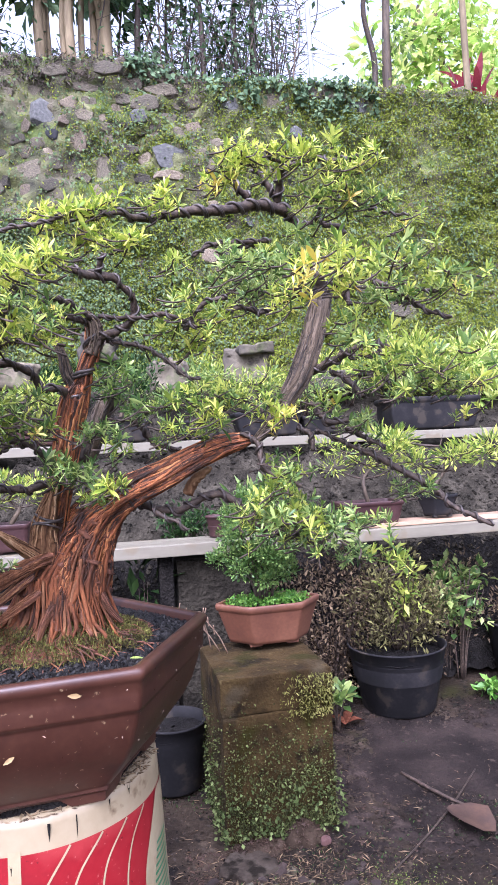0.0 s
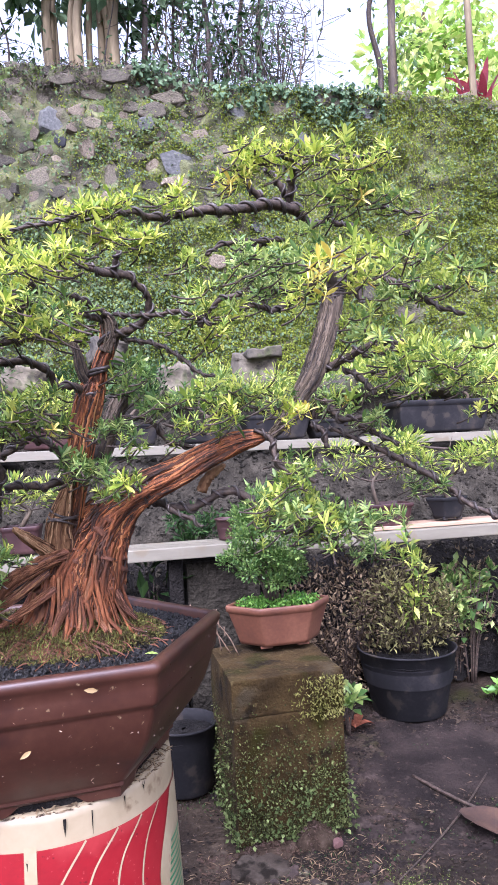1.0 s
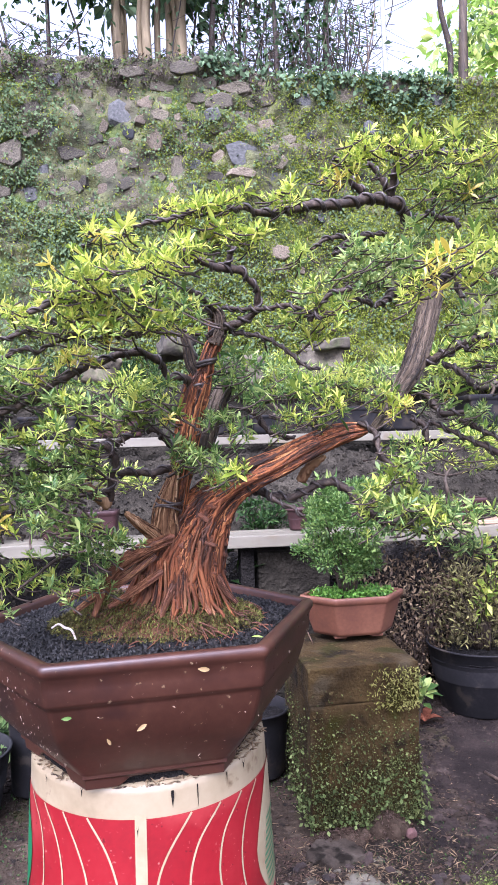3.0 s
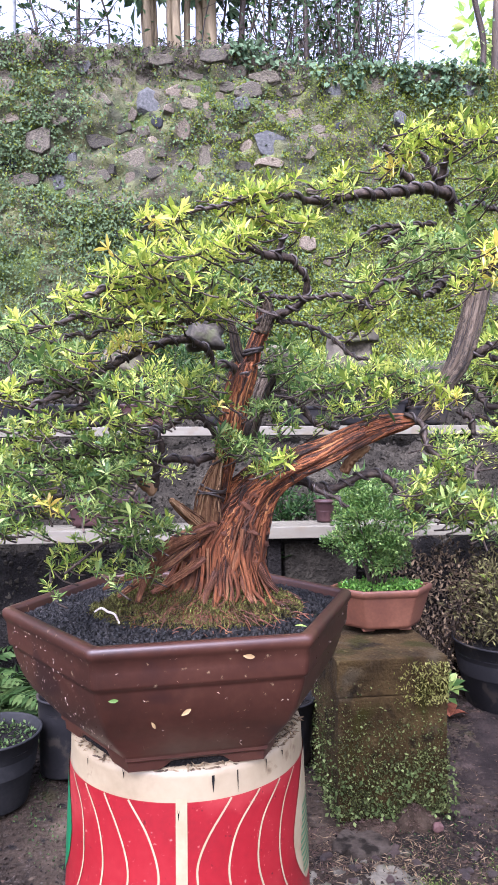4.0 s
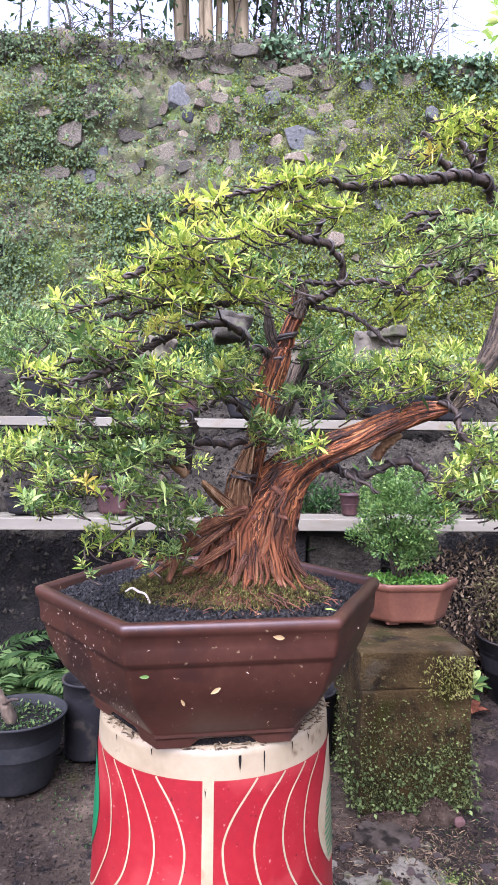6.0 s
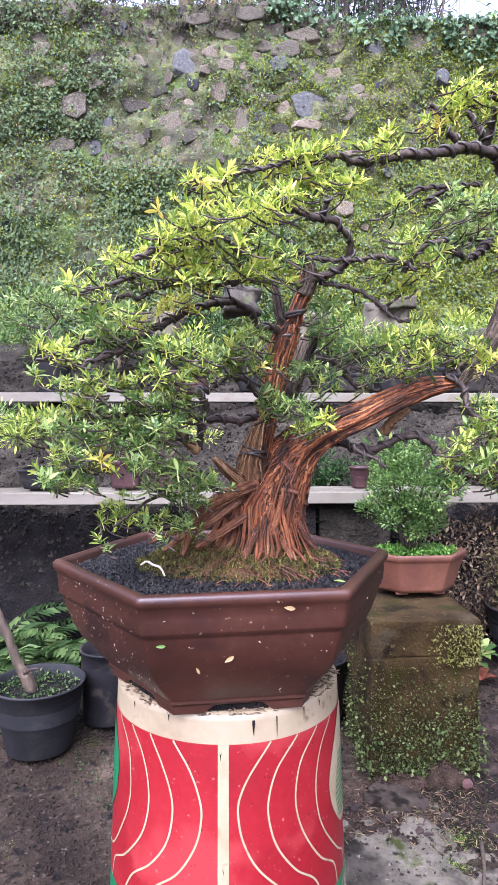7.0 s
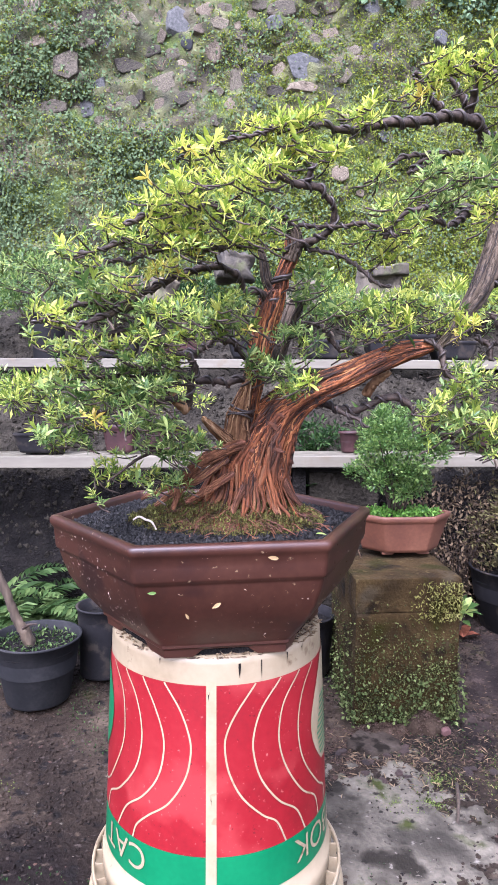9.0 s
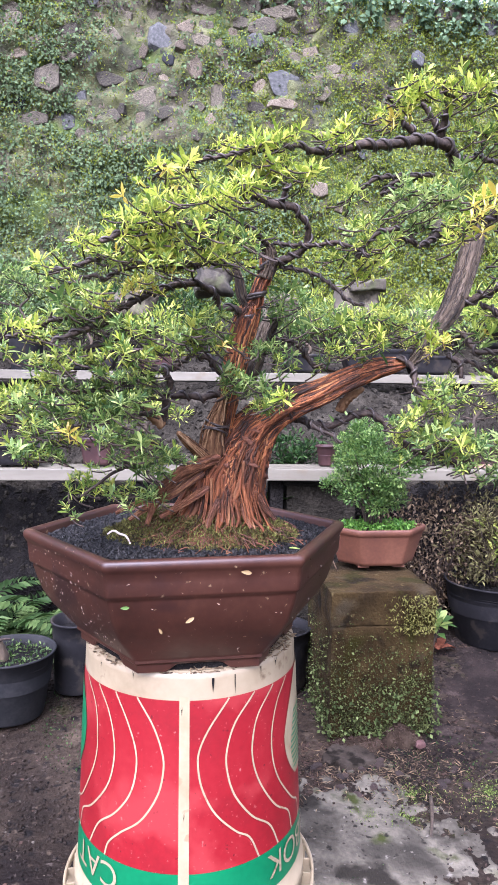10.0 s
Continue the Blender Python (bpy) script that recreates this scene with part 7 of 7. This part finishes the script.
stone(1.347, 1.868, 0.076, 0.046, M_TANSTONE, 28, 0.012)
stone(1.445, 1.739, 0.067, 0.049, M_STONE, 29, 0.012)
stone(0.793, 2.68, 0.048, 0.038, M_STONE, 30, 0.012)
stone(-1.138, 2.963, 0.06, 0.047, M_STONE, 31, 0.012)
stone(-0.794, 2.845, 0.065, 0.046, M_STONE, 32, 0.012)
stone(-0.309, 3.005, 0.049, 0.043, M_STONE, 33, 0.012)
stone(-0.103, 2.901, 0.052, 0.048, M_TANSTONE, 34, 0.012)
stone(0.175, 2.896, 0.042, 0.039, M_TANSTONE, 35, 0.012)
stone(-0.132, 2.787, 0.045, 0.038, M_TANSTONE, 36, 0.012)
stone(0.094, 2.825, 0.029, 0.035, M_TANSTONE, 37, 0.012)
stone(0.13, 3.119, 0.1, 0.046, M_STONE, 38, 0.012)
stone(-0.182, 3.106, 0.079, 0.04, M_STONE, 39, 0.012)
stone(-0.491, 3.093, 0.086, 0.04, M_STONE, 40, 0.012)
stone(-0.734, 2.469, 0.044, 0.05, M_BLUESTONE, 41, 0.012)
stone(-0.852, 3.048, 0.067, 0.04, M_STONE, 42, 0.012)
stone(0.287, 3.066, 0.079, 0.04, M_STONE, 43, 0.012)
stone(0.557, 2.747, 0.051, 0.042, M_STONE, 44, 0.012)
stone(1.331, 2.774, 0.046, 0.06, M_BLUESTONE, 45, 0.012)
stone(1.958, 1.614, 0.124, 0.085, M_STONE, 1, 0.012)
stone(1.689, 1.747, 0.053, 0.069, M_STONE, 1, 0.012)
stone(2.573, 1.36, 0.081, 0.057, M_STONE, 6, 0.012)
stone(1.489, 3.075, 0.085, 0.06, M_STONE, 2, 0.012)
stone(1.799, 2.994, 0.069, 0.052, M_BLUESTONE, 1, 0.012)
stone(1.177, 3.017, 0.1, 0.058, M_STONE, 3, 0.012)
HAND_PLACED = len(CLEAR)
rng = np.random.default_rng(91)
for row in range(12):
    for col in range(24):
        x, z = -1.25 + 0.118 * (col + 0.5 * (row % 2)) + rng.normal() * 0.02, 2.16 + 0.088 * row + rng.normal() * 0.014
        a, b = rng.uniform(0.045, 0.075), rng.uniform(0.036, 0.054)
        masonry = -0.85 < x < 0.75 and z > 2.3 + 0.25 * nz(x * 2, 4.0)
        if rng.random() > (0.8 if masonry else 0.16) or z > wall_top(x) - 0.05:
            continue
        if any(abs(x - q[0]) < 0.75 * (a + q[2]) and abs(z - q[1]) < 0.75 * (b + q[3]) for q in CLEAR[:HAND_PLACED]):
            continue
        pick = rng.random()
        stone(x, z, a, b, M_STONE if pick < 0.72 else M_TANSTONE if pick < 0.88 else M_BLUESTONE, int(rng.integers(0, 9)), rng.uniform(0.0, 0.007), rng.uniform(-35, 35))
for k in range(46):
    x = -2.2 + k * 0.115
    stone(x + rng.normal() * 0.02, wall_top(x) - 0.035 + rng.normal() * 0.015, rng.uniform(0.05, 0.085), rng.uniform(0.035, 0.06), M_STONE, k, 0.0, rng.uniform(-15, 15))
# Flat dark discs: the shade inside each hole is put into their colour.
for x, z, r in ((-0.21, 2.72, 0.04), (-1.1, 2.415, 0.045), (-1.31, 1.83, 0.046), (-0.47, 1.976, 0.024), (0.933, 2.715, 0.026), (0.342, 1.84, 0.024), (2.219, 2.494, 0.022), (1.994, 2.152, 0.021)):
    part("weep_hole", mesh_of("weep_hole", *lathe([(r, 0.006), (r * 0.95, 0.0), (r * 0.6, 0.001), (0.002, 0.002)], 18, 0.25, x), M_HOLE), wall, "flat dark disc standing in for a weep hole's shade", at=pose(x, wall_face(x, z) - 0.012, z, -90, 0, 0))


def wall_growth(name, count, size, ratio, material, chance, seed, label, out=0.05):
    """Leaves over the wall's face, thick or thin by patches."""
    r = np.random.default_rng(seed)
    cx, cz, ca, cb, cp = np.array(CLEAR).T
    pts = []
    while len(pts) < count:
        x, z = r.uniform(-2.6, 3.6), r.uniform(0.95, 3.35)
        if z < wall_top(x) + 0.02 and r.random() < chance(x, z):
            on = (((cx - x) / ca) ** 2 + ((cz - z) / cb) ** 2 < 1) * cp
            if r.random() < on.max():
                continue
            pts.append((x, wall_face(x, z) - 0.004 - out * r.random() ** 2, z))
    pts = np.array(pts)
    ways = r.normal(size=pts.shape) * 0.6 + np.array((0, -0.3, -0.5))
    v, f = leaf_cloud(pts, ways, size * (0.5 + 0.9 * r.random(count)), ratio, r, face=(0, -0.9, 0.45))
    part(name, mesh_of(name, v, f, material), wall, label, "stuff")


def bare(x, z):
    """How bare the stonework is."""
    b = 0.85 if (-0.78 < x < 0.8 and z > 2.2) else 0.25
    return min(1.0, max(0.0, b + 0.9 * nz(x * 1.7, z * 1.7, 31)))


wall_growth("creeper", 62000, 0.0225, 0.62, M_WALLLEAF, lambda x, z: (0.3 + 0.7 / (1 + math.exp(5 * (x - 0.2)))) * (1 - 0.85 * bare(x, z)) * (0.55 + 0.5 * nz(x * 2.6, z * 2.6, 12)), 301, "dark green small-leaved creeper")
wall_growth("moss_tufts", 165000, 0.018, 0.42, M_MOSSLEAF, lambda x, z: (0.35 + 0.65 / (1 + math.exp(-5 * (x + 0.1)))) * (1 - 0.85 * bare(x, z)) * (0.7 + 0.35 * nz(x * 2.1, z * 2.1, 40)), 302, "yellow-green moss and fine grass", 0.025)
wall_growth("ivy", 1000, 0.036, 0.75, M_IVY, lambda x, z: min(1.0, max(0.0, (z - wall_top(x) + 0.2 + 0.25 * nz(x * 2.2, 3.0)) * 3.0)) * (0.55 + 0.5 * nz(x * 6, z * 6, 9)) if 0.25 < x < 1.9 else 0.0, 303, "broad-leaved grey-green ivy hanging over the top", 0.07)
wall_growth("root_mat", 5200, 0.035, 0.16, M_TWIG, lambda x, z: 1.0 if (x < 0.75 and z > wall_top(x) - 0.17 - 0.1 * nz(x * 3, 2.0)) else 0.0, 305, "dark roots and earth along the top", 0.03)
wall_growth("dry_stems", 2600, 0.05, 0.08, M_DRY, lambda x, z: 0.5 + nz(x * 2, z * 2, 77), 304, "dry stems", 0.03)

# ---- small things on the yard and the pot ----
litter = thing("fallen_leaf", (0.692, 0.47, 0.012), "large curled brown fallen leaf on the yard", "fallen leaf", rz=-62)
lv, lf = leaf_shape(0.1, 0.078, 0.35, 0.05)
part("blade", mesh_of("blade", [(v.x - 0.05, v.y, v.z + 0.012 + 0.008 * nz(v.x * 50, v.y * 50)) for v in lv], lf, M_FALLEN), litter)
stick = thing("stick", (0, 0, 0), "dry grey stick lying on the yard", "stick")
part("shaft", mesh_of("shaft", *tube([(0.64, 0.657, 0.027, 0.0037), (0.666, 0.594, 0.024, 0.0037), (0.695, 0.537, 0.021, 0.0031), (0.718, 0.5, 0.02, 0.0026)], 7, 5, jitter=0.2), M_TWIG), stick)
stick = thing("stick", (0, 0, 0), "thin dry twig lying on the yard", "stick")
part("shaft", mesh_of("shaft", *tube([(0.797, 0.636, 0.022, 0.0016), (0.687, 0.532, 0.016, 0.0018), (0.582, 0.449, 0.009, 0.0016), (0.488, 0.382, 0.004, 0.0010)], 6, 5, jitter=0.2), M_TWIG), stick)
stick = thing("stick", (0, 0, 0), "short dry twig lying on the yard", "stick")
part("shaft", mesh_of("shaft", *tube([(0.389, 0.345, 0.003, 0.0031), (0.373, 0.293, 0.001, 0.0031), (0.357, 0.252, -0.005, 0.0021)], 6, 5, jitter=0.3), M_BARK2), stick)
peb = tagged(new("pebble", stone_shape(3, surface("red_stone", [(0.1, (0.045, 0.02, 0.017)), (0.9, (0.11, 0.05, 0.04))], scale=8))), "reddish round pebble beside the pier", "pebble")
peb.matrix_world = pose(0.418, 0.482, 0.018) @ Matrix.Diagonal((0.0095, 0.0095, 0.009, 1))
chips = random.Random(8)
for i in range(22):
    x, y, s = chips.uniform(0.18, 0.47), chips.uniform(0.36, 0.48), chips.uniform(0.004, 0.012)
    o = tagged(new("mortar_chip", stone_shape(i % 9, M_CHIP)), "broken brown chip of mortar at the pier's foot", "rubble", "mortar chips")
    o.matrix_world = pose(x, y, ground_height(x, y) + s * 0.12, chips.uniform(-15, 15), chips.uniform(-15, 15), chips.uniform(0, 360)) @ Matrix.Diagonal((s * 1.4, s, s * 0.4, 1))

rng = np.random.default_rng(404)


def strewn(name, count, region, size, flat, material, label, seed, dense=1.0):
    """Crumbs, stones or leaf scraps lying about on the yard."""
    r = np.random.default_rng(seed)
    verts, faces = [], []
    k = 0
    while k < count:
        x, y = r.uniform(region[0], region[1]), r.uniform(region[2], region[3])
        if nz(x * 4, y * 4, seed) < 0.05 - 0.4 * (1 - dense) and r.random() > 0.25:
            continue
        k += 1
        s = size * r.uniform(0.4, 1.3)
        q = Euler((r.uniform(-0.4, 0.4), r.uniform(-0.4, 0.4), r.uniform(0, 6.3))).to_matrix()
        b = len(verts)
        c = Vector((x, y, ground_height(x, y) + s * flat * 0.5))
        for p in ((1, 0, 0), (-1, 0.2, 0), (0, 0.7, 0.1), (0, -0.7, 0), (0.1, 0, 0.9 * flat), (0, 0.1, -flat)):
            verts.append(q @ (Vector(p) * s * r.uniform(0.75, 1.25)) + c)
        for t in ((0, 2, 4), (2, 1, 4), (1, 3, 4), (3, 0, 4), (2, 0, 5), (1, 2, 5), (3, 1, 5), (0, 3, 5)):
            faces.append(tuple(b + i for i in t))
    tagged(new(name, mesh_of(name, verts, faces, material, False)), label, name.replace("_", " "), kind="stuff")


strewn("soil_clumps", 14000, (-0.9, 1.2, -0.1, 1.0), 0.0042, 0.6, M_GROUND, "small damp soil clumps covering the yard", 18)
strewn("soil_crumbs", 5000, (-0.9, 1.2, -0.1, 1.0), 0.0024, 0.7, M_SOIL, "dark soil crumbs strewn over the yard", 12)
strewn("gravel", 900, (-0.9, 1.2, -0.1, 1.0), 0.0025, 0.6, M_STONE, "small grey gravel strewn over the yard", 13)
strewn("leaf_litter", 1900, (-0.9, 1.2, 0.1, 1.0), 0.0034, 0.12, M_FALLEN, "dry brown leaf scraps on the yard", 14)
strewn("pier_litter", 900, (0.17, 0.5, 0.36, 0.52), 0.0034, 0.12, M_FALLEN, "brown leaf litter round the pier's foot", 17)
strewn("damp_clumps", 3600, (0.42, 1.15, 0.38, 0.96), 0.0042, 0.6, M_DARKYARD, "dark clumps on the soil beside the pier", 19)
strewn("leaf_scraps", 900, (0.42, 1.15, 0.38, 0.96), 0.0045, 0.15, M_FALLEN, "brown leaf scraps on the dark soil beside the pier", 20)
strewn("bank_clods", 10, (-0.9, 1.2, 0.9, 1.0), 0.01, 0.7, M_CRUMB, "grey soil clods at the foot of the bank", 15)
r = np.random.default_rng(15)
verts, faces = [], []
for k in range(12000):
    x, up = r.uniform(-1.0, 1.8), r.random() < 0.72
    y = r.uniform(1.08, 1.45) if up else r.uniform(1.65, 2.0)
    z = lower_bank(x, y) if up else upper_bank(x, y)
    s = 0.003 + 0.008 * r.random() ** 2.5
    q = Euler(r.uniform(0, 3, 3)).to_matrix()
    b = len(verts)
    for p in ((1, 0, 0), (-1, 0.2, 0), (0, 1, 0.1), (0, -1, 0), (0.1, 0, 0.9), (0, 0.1, -1)):
        verts.append(q @ (Vector(p) * s * r.uniform(0.7, 1.3)) + Vector((x, y, z)))
    for t in ((0, 2, 4), (2, 1, 4), (1, 3, 4), (3, 0, 4), (2, 0, 5), (1, 2, 5), (3, 1, 5), (0, 3, 5)):
        faces.append(tuple(b + i for i in t))
part("clods", mesh_of("clods", verts, faces, M_CRUMB, False), bank, "loose grey clods", "stuff")
n = 3800
pts = []
r = np.random.default_rng(16)
while len(pts) < n:
    x, y = r.uniform(-0.9, 1.1), r.uniform(0.05, 0.9)
    if nz(x * 5, y * 5, 55) > 0.25:
        pts.append((x, y, ground_height(x, y)))
v, f = leaf_cloud(np.array(pts), r.normal(size=(n, 3)) * 0.7 + np.array((0, 0, 0.8)), 0.003 + 0.004 * r.random(n), 0.5, r)
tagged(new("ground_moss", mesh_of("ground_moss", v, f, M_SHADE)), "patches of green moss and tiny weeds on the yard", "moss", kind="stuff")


def root_scrap(pts, label):
    ob = thing("white_root", (0, 0, 0), label, "root scrap")
    part("strand", mesh_of("strand", *tube(pts, 7, 6), M_WORM), ob)


root_scrap([(-0.12, 0.072, 0.521, 0.001), (-0.113, 0.076, 0.524, 0.0013), (-0.104, 0.063, 0.523, 0.0014), (-0.096, 0.055, 0.522, 0.0013), (-0.089, 0.034, 0.518, 0.001)], "small white root scrap lying on the black grit")
root_scrap([(0.078, 0.07, 0.514, 0.0009), (0.083, 0.08, 0.5195, 0.0011), (0.09, 0.084, 0.52, 0.0011), (0.096, 0.095, 0.515, 0.0009)], "small white root scrap lying on the black grit")


def scrap_leaf(at, length, material, rx, ry, rz):
    ob = thing("fallen_leaf", (0, 0, 0), "small yellow fallen leaf stuck to the brown pot", "fallen leaf", "fallen leaves")
    lv, lf = leaf_shape(length, length * 0.4, 0.2, 0.1)
    part("blade", mesh_of("blade", lv, lf, material), ob, at=pose(*at, rx, ry, rz))


scrap_leaf((0.033, -0.0545, 0.508), 0.0115, M_STRAW, 80, 10, 6)
scrap_leaf((-0.024, -0.0455, 0.452), 0.0105, M_STRAW, 75, -30, 6)
scrap_leaf((-0.089, -0.0595, 0.473), 0.009, M_BUSH, 80, 0, 6)
scrap_leaf((-0.052, -0.0385, 0.444), 0.0075, M_STRAW, 80, 60, 6)
scrap_leaf((0.088, -0.012, 0.5225), 0.014, M_BRIGHT, 10, 5, 20)
scrap_leaf((0.075, -0.035, 0.505), 0.008, M_DRY, 80, 30, 6)


def apron(outline_seed, cx, cy, rx, ry, material=M_CONC, label="worn pale concrete showing through the soil", category="concrete"):
    """A patch of worn concrete or dark soil, its edge broken and lost in the yard."""
    nx, ny = 150, 110
    verts, faces = [], []
    for j in range(ny + 1):
        for i in range(nx + 1):
            u, w = 2.6 * i / nx - 1.3, 2.6 * j / ny - 1.3
            px, py = cx + rx * u, cy + ry * w
            far = math.hypot(u, w) + 0.35 * nz(px * 7, py * 7, outline_seed) + 0.22 * nz(px * 24, py * 24, outline_seed)
            lift = 0.012 * (0.85 - far) + 0.005 * nz(px * 48, py * 48, 3) + 0.003 * nz(px * 120, py * 120, 5)
            verts.append((px, py, ground_height(px, py) + max(-0.02, min(0.0035, lift)) + 0.0008 * nz(px * 160, py * 160, 9)))
    n = nx + 1
    for j in range(ny):
        for i in range(nx):
            a = j * n + i
            faces.append((a, a + 1, a + n + 1, a + n))
    tagged(new("pavement", mesh_of("pavement", verts, faces, material)), label, category, kind="structure")


apron(3.0, 0.23, 0.24, 0.22, 0.21)
apron(5.5, 0.86, 0.36, 0.16, 0.06)
apron(8.1, -0.42, 0.05, 0.22, 0.1)
# Darker soil colour over the yard beyond the pier.
apron(4.4, 0.78, 0.68, 0.36, 0.26, M_DARKYARD, "dark soil spread over the yard", "soil")



r = np.random.default_rng(23)
pts = []
for x0, y0, rad, count in ((0.36, 0.36, 0.03, 500), (0.33, 0.30, 0.022, 360), (0.27, 0.30, 0.018, 280), (0.5, 0.36, 0.05, 900), (0.6, 0.28, 0.06, 800), (-0.5, 0.42, 0.035, 620), (-0.42, 0.36, 0.028, 500), (-0.44, 0.22, 0.02, 240)):
    for k in range(count):
        b, d = r.uniform(0, 6.28), rad * abs(r.normal()) * 0.8
        x, y = x0 + 1.4 * d * math.cos(b), y0 + d * math.sin(b)
        pts.append((x, y, ground_height(x, y) + 0.003 * r.random()))
v, f = leaf_cloud(np.array(pts), r.normal(size=(len(pts), 3)) * 0.7 + np.array((0, 0, 0.7)), 0.002 + 0.003 * r.random(len(pts)), 0.5, r)
tagged(new("yard_moss", mesh_of("yard_moss", v, f, leafy("yard_moss", (0.03, 0.045, 0.01), (0.07, 0.1, 0.02), (0.15, 0.19, 0.05), rough=0.9, spec=0.1, translucent=0.15))), "bright green moss on the damp yard", "moss", kind="stuff")

r = np.random.default_rng(29)
n = 2600
pts = np.stack([r.uniform(0.1, 0.85, n), r.uniform(0.25, 0.75, n), np.zeros(n)], axis=1)
near = r.random(n) < 0.45
pts[near, 0], pts[near, 1] = r.normal(0.33, 0.09, near.sum()), r.normal(0.42, 0.05, near.sum())
pts[:, 2] = [ground_height(x, y) + 0.0025 for x, y, _ in pts]
ways = r.normal(size=(n, 3)) * np.array((1, 1, 0.08))
v, f = leaf_cloud(pts, ways, 0.006 + 0.016 * r.random(n) ** 2, 0.11, r)
tagged(new("straw_litter", mesh_of("straw_litter", v, f, M_DRY)), "thin dry stalks and needles strewn round the pier", "litter", kind="stuff")


def earth_heap(at, rx, ry, h, seed):
    """Loose red-brown earth and litter washed against the pier."""
    r = np.random.default_rng(seed)
    verts, faces = [(0, 0, h)], []
    rings, n = 7, 36
    for i in range(1, rings + 1):
        u = i / rings
        for k in range(n):
            a = 6.2832 * k / n
            w = 1 + 0.28 * noise.noise((math.cos(a) * 2, math.sin(a) * 2, seed))
            verts.append((rx * u * w * math.cos(a), ry * u * w * math.sin(a), h * (1 - u ** 1.4) + 0.006 * noise.noise((u * 4, a * 3, seed)) - 0.01 * (i == rings)))
    faces += [(0, 1 + k, 1 + (k + 1) % n) for k in range(n)]
    for i in range(rings - 1):
        for k in range(n):
            a, b = 1 + i * n + k, 1 + i * n + (k + 1) % n
            faces.append((a, a + n, b + n, b))
    ob = thing("earth_heap", at, "small heap of red-brown earth and litter against the pier", "earth heap")
    part("earth", mesh_of("earth", verts, faces, M_EARTH), ob)
    m = 420
    a, u = r.uniform(0, 6.28, m), r.random(m) ** 0.6
    p = np.stack([rx * u * np.cos(a), ry * u * np.sin(a), h * (1 - u ** 1.4) + 0.002], axis=1)
    v, f = leaf_cloud(p, r.normal(size=p.shape) * np.array((1, 1, 0.35)), 0.003 + 0.006 * r.random(m), 0.35, r)
    part("litter", mesh_of("litter", v, f, M_FALLEN), ob, "brown leaf scraps", "stuff")


earth_heap((0.385, 0.522, 0.008), 0.05, 0.032, 0.034, 2)
earth_heap((0.3, 0.51, 0.006), 0.075, 0.03, 0.016, 6)


def broken_slab(name, corners, thick, material, label, seed):
    """A broken flat piece lying on the yard, its outline uneven and its edges worn."""
    r = np.random.default_rng(seed)
    rim = []
    for a, b in zip(corners, corners[1:] + corners[:1]):
        for k in range(6):
            u = k / 6
            rim.append((a[0] + (b[0] - a[0]) * u + r.normal() * 0.0022, a[1] + (b[1] - a[1]) * u + r.normal() * 0.0022))
    cx, cy = sum(p[0] for p in rim) / len(rim), sum(p[1] for p in rim) / len(rim)
    verts, faces, n = [], [], len(rim)
    for inset, up in ((1.0, -0.004), (1.0, 0.6 * thick), (0.95, thick), (0.6, thick * 1.05), (0.3, thick)):
        for x, y in rim:
            px, py = cx + (x - cx) * inset, cy + (y - cy) * inset
            verts.append((px, py, ground_height(px, py) + up + 0.0012 * nz(px * 90, py * 90, seed)))
    for i in range(4):
        for k in range(n):
            a, b = i * n + k, i * n + (k + 1) % n
            faces.append((a, b, b + n, a + n))
    faces.append(tuple(4 * n + k for k in range(n)))
    ob = thing(name, (0, 0, 0), label, "broken slab")
    part("plate", mesh_of("plate", verts, faces, material, False), ob)


broken_slab("broken_tile", [(0.215, 0.452), (0.262, 0.428), (0.318, 0.442), (0.325, 0.47), (0.29, 0.505), (0.25, 0.5)], 0.009, M_CHIPPED, "broken brown tile lying at the foot of the pier", 3)


# a curled red leaf and dry twigs by the pier
curl = thing("fallen_leaf", (0.59, 0.86, 0.05), "curled reddish-brown dead leaf between the pier and the black pot", "fallen leaf", "fallen leaves")
for k, (ln, ry, rz) in enumerate(((0.06, -18, 110), (0.055, -30, 60), (0.05, -12, 20))):
    lv, lf = leaf_shape(ln, ln * 0.42, 0.6, 0.35)
    part("blade", mesh_of("blade", lv, lf, M_RUST), curl, at=pose(0.004 * k, 0.004 * k, 0.004, 0, ry, rz))
rng = np.random.default_rng(71)
for k in range(4):
    twig = thing("dry_twig", (0.285 - 0.014 * k, 0.66 + 0.02 * k, 0.314), "bare pale dry twig leaning on the pier beside the terracotta pot", "dry twig", "dry twigs")
    dx, top = rng.uniform(-0.075, -0.01), rng.uniform(0.06, 0.125)
    part("stem", mesh_of("stem", *tube([(0, 0, 0, 0.0015), (dx * 0.3, -0.01, top * 0.4, 0.0013), (dx * 0.7, -0.02, top * 0.75, 0.0011), (dx, -0.025, top, 0.0009)], 6, 4, jitter=0.4, seed=k), M_STRAWTWIG), twig)
    for q in (0.45, 0.65, 0.85):
        e = rng.normal() * 0.014
        part("side_shoot", mesh_of("side_shoot", *tube([(dx * q, -0.022 * q, top * q, 0.0014), (dx * q + e * 0.6, -0.025 * q, top * q + 0.008, 0.0013), (dx * q + e, -0.028 * q, top * q + 0.019, 0.001)], 5, 3), M_STRAWTWIG), twig)
